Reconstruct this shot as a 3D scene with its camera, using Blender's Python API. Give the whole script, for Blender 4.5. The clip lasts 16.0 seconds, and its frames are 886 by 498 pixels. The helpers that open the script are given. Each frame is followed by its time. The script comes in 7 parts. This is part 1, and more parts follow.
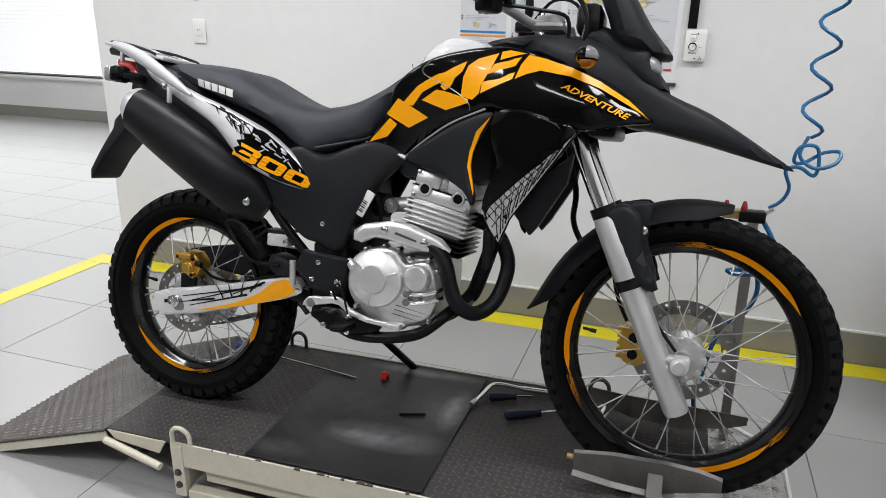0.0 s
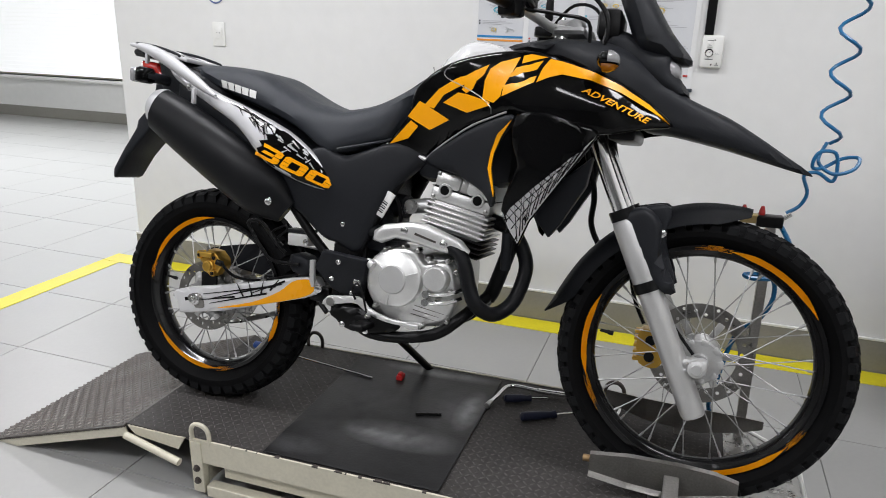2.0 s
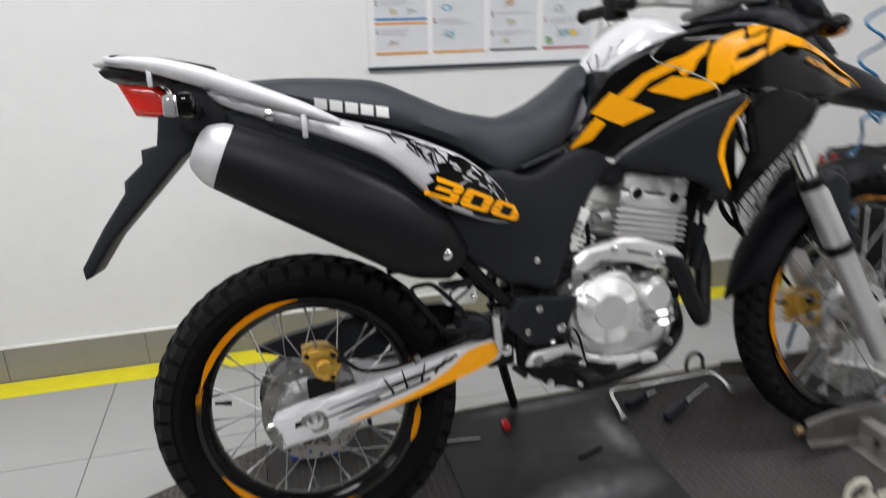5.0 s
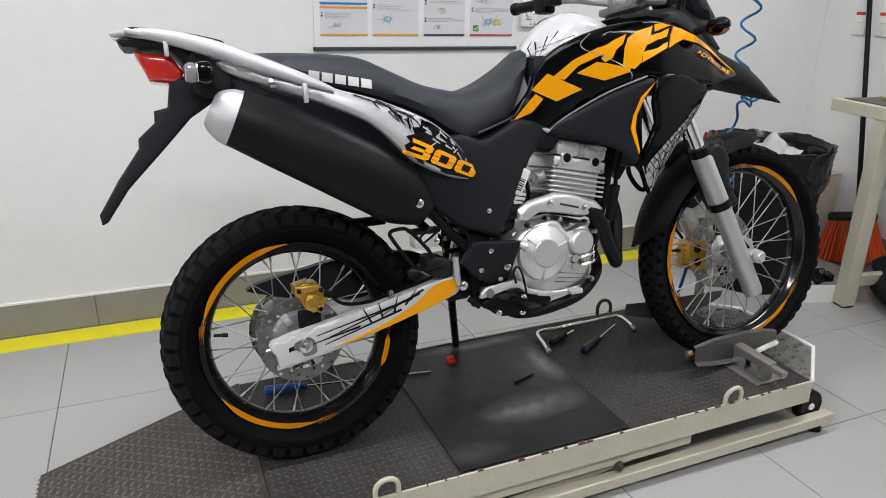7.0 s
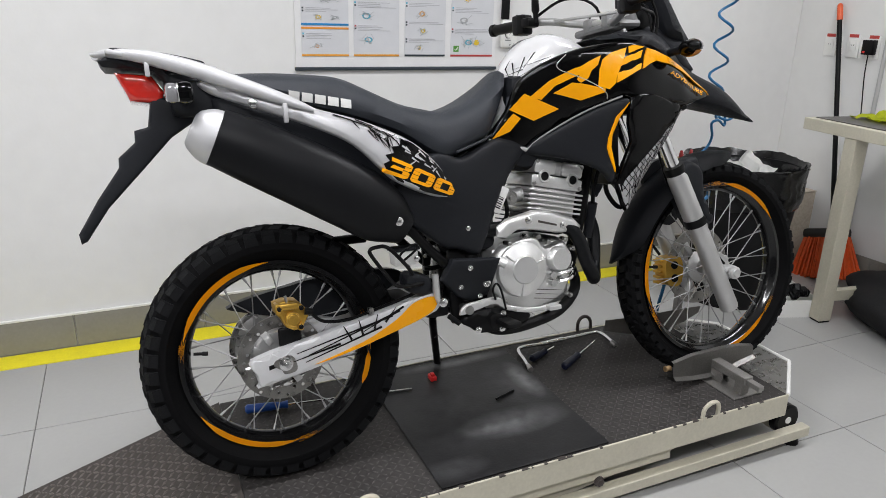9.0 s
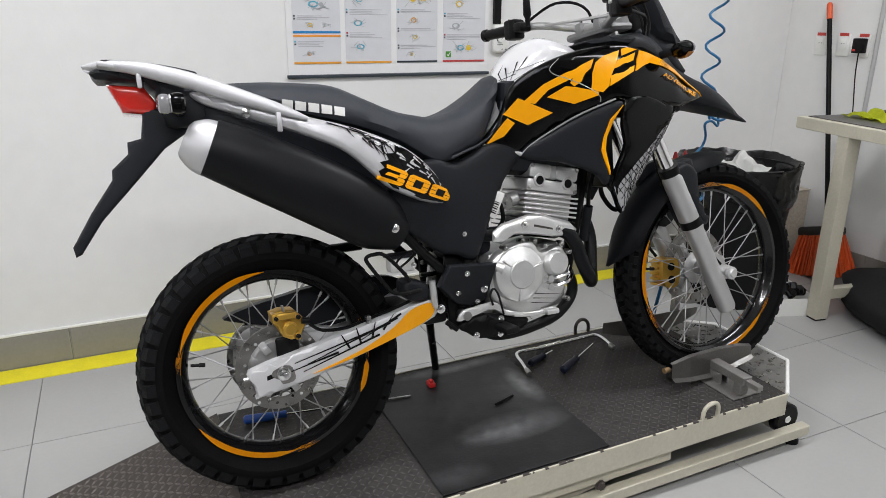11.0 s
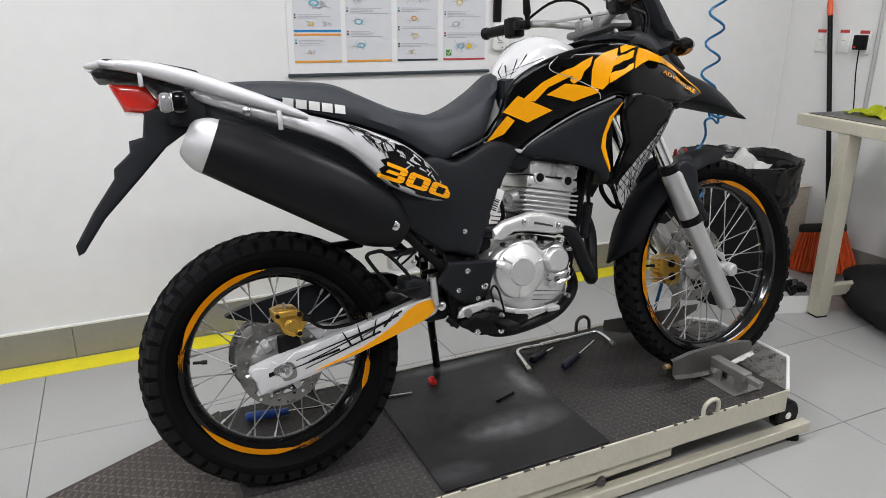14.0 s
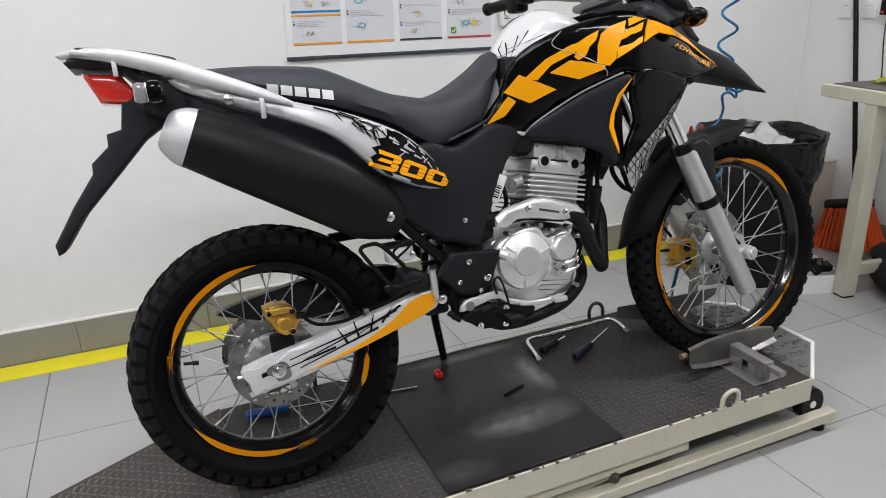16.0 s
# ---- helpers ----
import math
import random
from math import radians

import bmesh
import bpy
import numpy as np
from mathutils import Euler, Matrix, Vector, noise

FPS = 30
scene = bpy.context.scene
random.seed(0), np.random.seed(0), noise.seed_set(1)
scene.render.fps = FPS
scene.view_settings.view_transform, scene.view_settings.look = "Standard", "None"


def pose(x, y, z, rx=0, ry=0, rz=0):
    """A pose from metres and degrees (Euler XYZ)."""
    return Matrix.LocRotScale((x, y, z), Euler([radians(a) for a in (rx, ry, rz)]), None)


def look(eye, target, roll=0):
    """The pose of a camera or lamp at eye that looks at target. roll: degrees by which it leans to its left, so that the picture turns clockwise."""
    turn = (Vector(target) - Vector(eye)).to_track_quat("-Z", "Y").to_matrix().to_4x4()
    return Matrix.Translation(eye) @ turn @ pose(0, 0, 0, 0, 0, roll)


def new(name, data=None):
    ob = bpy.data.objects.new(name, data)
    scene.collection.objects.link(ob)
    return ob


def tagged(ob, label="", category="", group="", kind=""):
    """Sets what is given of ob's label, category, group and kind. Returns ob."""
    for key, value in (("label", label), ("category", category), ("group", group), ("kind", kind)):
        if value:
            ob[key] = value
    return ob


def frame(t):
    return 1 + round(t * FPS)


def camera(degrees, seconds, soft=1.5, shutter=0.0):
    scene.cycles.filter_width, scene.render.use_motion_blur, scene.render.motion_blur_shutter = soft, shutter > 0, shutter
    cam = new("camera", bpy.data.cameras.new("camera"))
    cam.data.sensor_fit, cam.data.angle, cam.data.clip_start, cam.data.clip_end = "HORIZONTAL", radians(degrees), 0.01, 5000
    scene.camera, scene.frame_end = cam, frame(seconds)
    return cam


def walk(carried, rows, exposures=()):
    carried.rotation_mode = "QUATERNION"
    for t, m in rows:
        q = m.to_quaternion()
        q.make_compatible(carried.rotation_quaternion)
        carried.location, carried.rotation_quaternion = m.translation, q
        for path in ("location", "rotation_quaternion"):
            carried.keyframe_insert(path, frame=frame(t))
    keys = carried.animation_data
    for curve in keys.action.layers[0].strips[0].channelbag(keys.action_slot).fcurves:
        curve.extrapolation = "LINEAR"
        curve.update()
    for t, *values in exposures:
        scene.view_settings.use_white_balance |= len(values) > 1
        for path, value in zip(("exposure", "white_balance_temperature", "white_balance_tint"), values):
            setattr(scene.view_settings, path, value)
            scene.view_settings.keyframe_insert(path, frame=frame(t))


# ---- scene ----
# The lift stands a little higher at its front; what stands on it is built in its frame.
LIFT = pose(0, 0, 0.186, 0, -0.87, 0)
# levels the rows of the walk to the floor
LEVEL = pose(-0.0054, 0, -0.035, 0, 1.4, 0)
cam = camera(64.3, 16.0, soft=0.7, shutter=0.35)
ROWS = [
    (0, (1.328, -1.704, 1.397), (0.748, 0.1, 0.757), 2.5),
    (0.5, (1.332, -1.703, 1.4), (0.753, 0.108, 0.777), 2.8),
    (1, (1.329, -1.702, 1.396), (0.758, 0.112, 0.778), 2.9),
    (1.5, (1.326, -1.709, 1.397), (0.76, 0.105, 0.773), 2.4),
    (2, (1.31, -1.733, 1.392), (0.705, 0.066, 0.765), 2.9),
    (2.5, (1.216, -1.668, 1.372), (0.619, 0.115, 0.692), 3.7),
    (3, (0.999, -1.5, 1.367), (0.454, 0.337, 0.794), 2.3),
    (3.5, (0.754, -1.441, 1.348), (0.438, 0.439, 0.745), 4.3),
    (4, (0.476, -1.403, 1.353), (0.418, 0.482, 0.688), 2.7),
    (4.5, (0.2, -1.326, 1.347), (0.346, 0.597, 0.817), -0.6),
    (5, (-0.059, -1.407, 1.348), (0.418, 0.427, 0.708), -0.2),
    (5.2, (-0.142, -1.504, 1.353), (0.444, 0.258, 0.611), -3.0),
    (7.5, (-0.309, -1.656, 1.362), (0.469, 0.077, 0.737), 3.1),
    (8, (-0.305, -1.669, 1.368), (0.486, 0.072, 0.783), 2.6),
    (8.5, (-0.306, -1.671, 1.362), (0.483, 0.063, 0.753), 2.6),
    (9, (-0.304, -1.667, 1.362), (0.491, 0.059, 0.742), 2.6),
    (11.5, (-0.304, -1.657, 1.364), (0.505, 0.071, 0.764), 1.5),
    (12, (-0.311, -1.652, 1.361), (0.498, 0.078, 0.767), 1.6),
    (12.5, (-0.308, -1.675, 1.363), (0.5, 0.054, 0.765), 1.4),
    (13, (-0.308, -1.664, 1.362), (0.492, 0.064, 0.749), 2.3),
    (13.5, (-0.305, -1.667, 1.364), (0.495, 0.064, 0.76), 1.4),
    (14, (-0.304, -1.67, 1.363), (0.499, 0.057, 0.752), 1.4),
    (14.5, (-0.3, -1.672, 1.364), (0.496, 0.058, 0.75), 1.5),
    (15, (-0.293, -1.672, 1.362), (0.519, 0.046, 0.739), 1.2),
    (15.5, (-0.277, -1.655, 1.362), (0.529, 0.056, 0.712), 0.8),
    (16, (-0.217, -1.603, 1.361), (0.526, 0.13, 0.694), -0.3),
]
walk(cam, [(t, LEVEL @ look(eye, target, roll)) for t, eye, target, roll in ROWS])

# ---- world and light ----
world = bpy.data.worlds.new("world")
scene.world = world
world.use_nodes = True
_sky = world.node_tree.nodes.new("ShaderNodeTexSky")
_sky.sky_type, _sky.sun_disc = "NISHITA", False
_sky.sun_elevation, _sky.sun_rotation = radians(50), radians(200)
_bg = world.node_tree.nodes["Background"]
_bg.inputs["Strength"].default_value = 0.12
world.node_tree.links.new(_sky.outputs[0], _bg.inputs["Color"])
scene.view_settings.exposure = 0.0

ROOM_H = 2.9


def area(name, m, sx, sy, watts, color):
    d = bpy.data.lights.new(name, "AREA")
    d.shape, d.size, d.size_y, d.energy, d.color = "RECTANGLE", sx, sy, watts, color
    ob = new(name, d)
    ob.matrix_world = m
    return ob


# rows of ceiling tubes, and the daylight of the blinds
for lx, ly, watts in ((-3.6, -0.25, 32), (-0.6, -0.25, 41), (2.0, -0.25, 33), (-3.6, -2.4, 30), (-0.6, -2.4, 55), (2.0, -2.4, 26), (-4.5, 3.2, 38)):
    area("tube_light", pose(lx, ly, ROOM_H - 0.09), 1.2, 0.22, watts, (0.965, 0.962, 1.0))
area("window_light", pose(-5.3, 5.0, 1.5), 6.0, 2.1, 70, (0.95, 0.98, 1.0)).rotation_euler = (radians(90), 0, radians(180))


# ---- materials ----
def mat(name, col, rough=0.5, metal=0.0, var=0.12, scale=6.0, bump=0.0, bscale=300.0, coat=0.0, rvar=0.1, emit=0.0, stretch=(1, 1, 1), spec=0.5, island=0.0):
    m = bpy.data.materials.new(name)
    m.use_nodes = True
    nt = m.node_tree
    b = nt.nodes["Principled BSDF"]
    n, link = nt.nodes.new, nt.links.new
    b.inputs["Metallic"].default_value = metal
    b.inputs["Coat Weight"].default_value = coat
    b.inputs["Coat Roughness"].default_value = 0.04
    b.inputs["Specular IOR Level"].default_value = spec
    tc = n("ShaderNodeTexCoord")
    mp = n("ShaderNodeMapping")
    mp.inputs["Scale"].default_value = stretch
    link(tc.outputs["Object"], mp.inputs["Vector"])
    n1, n2 = n("ShaderNodeTexNoise"), n("ShaderNodeTexNoise")
    n1.inputs["Scale"].default_value, n1.inputs["Detail"].default_value = scale, 5
    n2.inputs["Scale"].default_value, n2.inputs["Detail"].default_value = scale * 12, 3
    link(mp.outputs[0], n1.inputs["Vector"])
    link(mp.outputs[0], n2.inputs["Vector"])
    mix = n("ShaderNodeMath")
    mix.operation = "MULTIPLY_ADD"
    mix.inputs[1].default_value = 0.5
    link(n2.outputs["Fac"], mix.inputs[0])
    half = n("ShaderNodeMath")
    half.operation = "MULTIPLY"
    half.inputs[1].default_value = 0.5
    link(n1.outputs["Fac"], half.inputs[0])
    link(half.outputs[0], mix.inputs[2])
    ramp = n("ShaderNodeMapRange")
    ramp.inputs["From Min"].default_value, ramp.inputs["From Max"].default_value = 0.3, 0.7
    ramp.inputs["To Min"].default_value, ramp.inputs["To Max"].default_value = 1 - var, 1 + var
    link(mix.outputs[0], ramp.inputs["Value"])
    hsv = n("ShaderNodeHueSaturation")
    hsv.inputs["Color"].default_value = (*col, 1)
    last = ramp.outputs[0]
    if island:
        oi = n("ShaderNodeObjectInfo")
        add = n("ShaderNodeMath")
        add.operation = "MULTIPLY_ADD"
        add.inputs[1].default_value = island
        link(oi.outputs["Random"], add.inputs[0])
        link(last, add.inputs[2])
        last = add.outputs[0]
    link(last, hsv.inputs["Value"])
    link(hsv.outputs[0], b.inputs["Base Color"])
    rr = n("ShaderNodeMapRange")
    rr.inputs["From Min"].default_value, rr.inputs["From Max"].default_value = 0.3, 0.7
    rr.inputs["To Min"].default_value, rr.inputs["To Max"].default_value = max(0.02, rough - rvar * rough), min(1, rough + rvar * rough)
    link(n1.outputs["Fac"], rr.inputs["Value"])
    link(rr.outputs[0], b.inputs["Roughness"])
    if bump:
        nb = n("ShaderNodeTexNoise")
        nb.inputs["Scale"].default_value, nb.inputs["Detail"].default_value = bscale, 2
        link(mp.outputs[0], nb.inputs["Vector"])
        bp = n("ShaderNodeBump")
        bp.inputs["Strength"].default_value, bp.inputs["Distance"].default_value = bump, 0.002
        link(nb.outputs["Fac"], bp.inputs["Height"])
        link(bp.outputs[0], b.inputs["Normal"])
    if emit:
        b.inputs["Emission Color"].default_value = (*col, 1)
        b.inputs["Emission Strength"].default_value = emit
    return m


WALL = mat("wall_paint", (0.755, 0.755, 0.74), 0.55, var=0.03, scale=1.2, bump=0.15, bscale=90)
CEIL = mat("ceiling_paint", (0.8, 0.8, 0.79), 0.8, var=0.02)
TILE = mat("porcelain_tile", (0.36, 0.36, 0.35), 0.33, var=0.03, scale=5, rvar=0.02, island=0.03)
GROUT = mat("grout", (0.19, 0.19, 0.183), 0.9, var=0.2, scale=30)
SKIRT = mat("skirting_tile", (0.25, 0.24, 0.215), 0.35, var=0.08, scale=8)
YELLOW = mat("floor_tape", (0.78, 0.68, 0.02), 0.45, var=0.1, scale=14)
WHITE = mat("white_plastic", (0.8, 0.8, 0.77), 0.35, var=0.03)
CREAM = mat("cream_paint", (0.54, 0.51, 0.41), 0.4, var=0.1, scale=9, rvar=0.3)
CHIP = mat("bare_steel", (0.06, 0.05, 0.045), 0.6, metal=0.3, var=0.4, scale=60)
PLASTIC = mat("black_plastic", (0.0112, 0.0123, 0.0150), 0.46, var=0.12, scale=10, bump=0.25, bscale=900, spec=0.18)
GUARD = mat("satin_black_steel", (0.0062, 0.0066, 0.0076), 0.4, var=0.15, scale=12, bump=0.1, bscale=700, spec=0.16)
FRAME = mat("frame_black", (0.005, 0.005, 0.0053), 0.35, var=0.15, scale=15, spec=0.15)
CASTG = mat("grey_casting", (0.27, 0.27, 0.27), 0.5, metal=0.4, var=0.1, scale=30, bump=0.15, bscale=500)
GLOSS = mat("gloss_black_paint", (0.002, 0.002, 0.0022), 0.07, var=0.05, coat=0.06, rvar=0.05, spec=0.18)
ORANGE = mat("orange_vinyl", (0.93, 0.385, 0.003), 0.28, var=0.03, coat=0.12, rvar=0.05, spec=0.2)
AMBER = mat("amber_lens", (0.40, 0.13, 0.008), 0.1, var=0.3, scale=60, coat=0.5)
SPOKE = mat("spoke_steel", (0.42, 0.42, 0.42), 0.45, metal=1.0, var=0.1)
HUBM = mat("hub_alloy", (0.50, 0.50, 0.495), 0.4, metal=0.7, var=0.12, scale=30)
KNOB = mat("tread_rubber", (0.0058, 0.0060, 0.0066), 0.7, var=0.4, scale=30, bump=0.4, bscale=350, spec=0.12)
SILVER = mat("silver_paint", (0.52, 0.52, 0.53), 0.42, metal=0.55, var=0.04, scale=40, coat=0.2)
# silver lightened for the sideways-facing arm, which SILVER leaves too dim
ARMS = mat("lightened_silver_arm", (0.68, 0.68, 0.69), 0.4, metal=0.35, var=0.05, scale=40, coat=0.2)
CAST = mat("cast_rack_alloy", (0.49, 0.49, 0.50), 0.45, metal=0.35, var=0.06, scale=40, bump=0.1, bscale=600)
WHITEP = mat("pearl_white_paint", (0.74, 0.74, 0.75), 0.2, metal=0.15, var=0.03, coat=1.0)
ALLOY = mat("cast_alloy", (0.72, 0.72, 0.71), 0.38, metal=0.8, var=0.08, scale=30, bump=0.15, bscale=500)
ALLOYP = mat("painted_alloy", (0.56, 0.56, 0.555), 0.42, metal=0.65, var=0.06, scale=30, bump=0.1, bscale=500)
CHROME = mat("chrome", (0.78, 0.78, 0.78), 0.12, metal=1.0, var=0.04)
STEEL = mat("brushed_steel", (0.40, 0.395, 0.385), 0.3, metal=1.0, var=0.1, scale=40, rvar=0.25)
DISC = mat("disc_steel", (0.27, 0.262, 0.25), 0.34, metal=1.0, var=0.2, scale=35, rvar=0.3)
GOLD = mat("gold_anodised", (0.55, 0.33, 0.06), 0.36, metal=0.85, var=0.12, scale=30)
RUBBER = mat("tyre_rubber", (0.004, 0.004, 0.0043), 0.7, var=0.25, scale=25, bump=0.35, bscale=350, spec=0.07)
RIM = mat("rim_black", (0.004, 0.004, 0.0045), 0.16, var=0.1, coat=0.3, spec=0.3)
SEAT = mat("seat_vinyl", (0.0235, 0.027, 0.0335), 0.5, var=0.1, scale=12, bump=0.5, bscale=650, spec=0.35)
RED = mat("red_lens", (0.55, 0.02, 0.012), 0.12, var=0.1, coat=1.0)
REDP = mat("red_plastic", (0.6, 0.02, 0.02), 0.4)
CLEAR = mat("clear_lens", (0.20, 0.20, 0.205), 0.08, var=0.2, scale=60, coat=1.0)
PLATE = mat("chequer_plate", (0.042, 0.039, 0.037), 0.55, metal=0.2, var=0.4, scale=5, rvar=0.3, spec=0.25)
RAMPM = mat("ramp_plate", (0.058, 0.050, 0.045), 0.5, metal=0.3, var=0.3, scale=6, rvar=0.3, spec=0.3)
DECKW = mat("deck_tread", (0.066, 0.061, 0.058), 0.5, metal=0.25, var=0.5, scale=4, rvar=0.3, spec=0.3)
WORN = mat("worn_tread", (0.122, 0.107, 0.097), 0.42, metal=0.45, var=0.4, scale=6, rvar=0.3)
DULL = mat("grey_paint", (0.25, 0.25, 0.25), 0.7, var=0.05, scale=2)
MAT = mat("rubber_mat", (0.0095, 0.0095, 0.010), 0.40, spec=0.28, var=0.35, scale=3, rvar=0.35, bump=0.2, bscale=120)
BLUE = mat("blue_hose", (0.003, 0.10, 0.24), 0.3, var=0.15, scale=50)
LABEL = mat("paper_label", (0.7, 0.7, 0.68), 0.5, var=0.05, scale=60)


def dusty(m, spots, col):
    """Adds cloudy dust smears: (x, y, rx, ry, weight) in the object's plane."""
    nt = m.node_tree
    n, link = nt.nodes.new, nt.links.new
    b = nt.nodes["Principled BSDF"]
    tc = n("ShaderNodeTexCoord")
    noise_tex = n("ShaderNodeTexNoise")
    noise_tex.inputs["Scale"].default_value, noise_tex.inputs["Detail"].default_value = 22, 6
    link(tc.outputs["Object"], noise_tex.inputs["Vector"])
    total = None
    for x, y, rx, ry, wgt in spots:
        mp = n("ShaderNodeMapping")
        mp.inputs["Location"].default_value = (-x / rx, -y / ry, 0)
        mp.inputs["Scale"].default_value = (1 / rx, 1 / ry, 0)
        link(tc.outputs["Object"], mp.inputs["Vector"])
        g = n("ShaderNodeTexGradient")
        g.gradient_type = "SPHERICAL"
        link(mp.outputs[0], g.inputs["Vector"])
        k = n("ShaderNodeMath")
        k.operation = "MULTIPLY"
        k.inputs[1].default_value = wgt
        link(g.outputs["Fac"], k.inputs[0])
        if total:
            a = n("ShaderNodeMath")
            a.operation = "ADD"
            link(total, a.inputs[0])
            link(k.outputs[0], a.inputs[1])
            total = a.outputs[0]
        else:
            total = k.outputs[0]
    f = n("ShaderNodeMath")
    f.operation, f.use_clamp = "MULTIPLY", True
    link(total, f.inputs[0])
    link(noise_tex.outputs["Fac"], f.inputs[1])
    mx = n("ShaderNodeMix")
    mx.data_type = "RGBA"
    mx.inputs["B"].default_value = (*col, 1)
    old = b.inputs["Base Color"].links[0].from_socket
    link(f.outputs[0], mx.inputs["Factor"])
    link(old, mx.inputs[6])
    mx.inputs[7].default_value = (*col, 1)
    link(mx.outputs[2], b.inputs["Base Color"])


# ---- mesh helpers ----
def part(name, bm, material, parent=None, label="", smooth=True, m=None):
    me = bpy.data.meshes.new(name)
    bm.to_mesh(me)
    bm.free()
    for p in me.polygons:
        p.use_smooth = smooth
    if smooth:
        me.set_sharp_from_angle(angle=radians(38))
    if material:
        me.materials.append(material)
    ob = new(name, me)
    ob.parent = parent
    if m is not None:
        ob.matrix_basis = m
    return tagged(ob, label)


def thing(name, m, label, category, group="", kind=""):
    ob = new(name)
    ob.empty_display_size = 0.05
    ob.matrix_world = m
    return tagged(ob, label, category, group, kind)


def box(bm, x0, y0, z0, x1, y1, z1, bevel=0.0, m=None, seg=2):
    made = bmesh.ops.create_cube(bm, size=1.0)["verts"]
    for v in made:
        v.co = Vector(((x0, x1)[v.co.x > 0], (y0, y1)[v.co.y > 0], (z0, z1)[v.co.z > 0]))
    if m is not None:
        bmesh.ops.transform(bm, matrix=m, verts=made)
    if bevel:
        edges = list({e for v in made for e in v.link_edges})
        bmesh.ops.bevel(bm, geom=edges, offset=bevel, segments=seg, affect="EDGES", profile=0.5)
    return bm


def boxes(*args, bevel=0.0):
    bm = bmesh.new()
    for a in args:
        box(bm, *a, bevel=bevel)
    return bm


def smooth_path(pts, n=6, closed=False):
    """Catmull-Rom through the points."""
    p = [Vector(q) for q in pts]
    out = []
    count = len(p) if closed else len(p) - 1
    for i in range(count):
        if closed:
            a, b, c, d = p[i - 1], p[i], p[(i + 1) % len(p)], p[(i + 2) % len(p)]
        else:
            a, b, c, d = p[max(i - 1, 0)], p[i], p[i + 1], p[min(i + 2, len(p) - 1)]
        for k in range(n):
            t = k / n
            out.append(0.5 * ((2 * b) + (c - a) * t + (2 * a - 5 * b + 4 * c - d) * t * t + (3 * b - a - 3 * c + d) * t ** 3))
    if not closed:
        out.append(p[-1].copy())
    return out


def tube(bm, pts, r, seg=10, n=5, radii=None, flat=1.0, raw=False):
    """A round bar along a path; radii: one for each given point."""
    path = [Vector(q) for q in pts] if raw else smooth_path(pts, n)
    if radii:
        k = (len(path) - 1) / (len(radii) - 1)
        rs = [radii[min(int(i / k), len(radii) - 2)] * (1 - (i / k - min(int(i / k), len(radii) - 2))) + radii[min(int(i / k), len(radii) - 2) + 1] * (i / k - min(int(i / k), len(radii) - 2)) for i in range(len(path))]
    else:
        rs = [r] * len(path)
    rings, side = [], None
    for i, p in enumerate(path):
        d = (path[min(i + 1, len(path) - 1)] - path[max(i - 1, 0)]).normalized()
        if side is None:
            side = d.orthogonal().normalized()
        side = (side - d * side.dot(d)).normalized()
        up = d.cross(side)
        rings.append([bm.verts.new(p + rs[i] * (math.cos(a) * side + flat * math.sin(a) * up)) for a in (2 * math.pi * k / seg for k in range(seg))])
    for a, b in zip(rings, rings[1:]):
        for k in range(seg):
            bm.faces.new((a[k], a[(k + 1) % seg], b[(k + 1) % seg], b[k]))
    bm.faces.new(rings[0][::-1])
    bm.faces.new(rings[-1])
    return bm


def rod(bm, a, b, r, seg=10):
    return tube(bm, (a, b), r, seg, raw=True)


def lathe(bm, profile, seg=48, m=None, closed=False):
    """Turns (radius, y) pairs round the y axis."""
    rings = []
    for r, y in profile:
        rings.append([bm.verts.new((r * math.cos(2 * math.pi * k / seg), y, r * math.sin(2 * math.pi * k / seg))) for k in range(seg)])
    pairs = list(zip(rings, rings[1:])) + ([(rings[-1], rings[0])] if closed else [])
    for a, b in pairs:
        for k in range(seg):
            bm.faces.new((a[k], b[k], b[(k + 1) % seg], a[(k + 1) % seg]))
    if not closed:
        for ring, flip in ((rings[0], False), (rings[-1], True)):
            if profile[0 if not flip else -1][0] > 1e-4:
                bm.faces.new(ring if not flip else ring[::-1])
    if m is not None:
        bmesh.ops.transform(bm, matrix=m, verts=[v for ring in rings for v in ring])
    bmesh.ops.recalc_face_normals(bm, faces=bm.faces)
    return bm


def bolt(bm, x, y, z, r=0.009, h=0.008):
    """A hexagon head that points to -y."""
    for rr, y0, y1, seg in ((r * 1.35, y, y - h * 0.25, 14), (r, y - h * 0.25, y - h, 6)):
        lathe(bm, [(1e-5, y0), (rr, y0), (rr, y1), (rr * 0.8, y1 - h * 0.1), (1e-5, y1 - h * 0.1)], seg, Matrix.Translation((x, 0, z)))
    return bm


# ---- room ----
WY, CX, RX = 1.328, -1.550, 3.25
FARY, BACKY, LX = 5.35, -6.4, -9.0
TW = 0.15

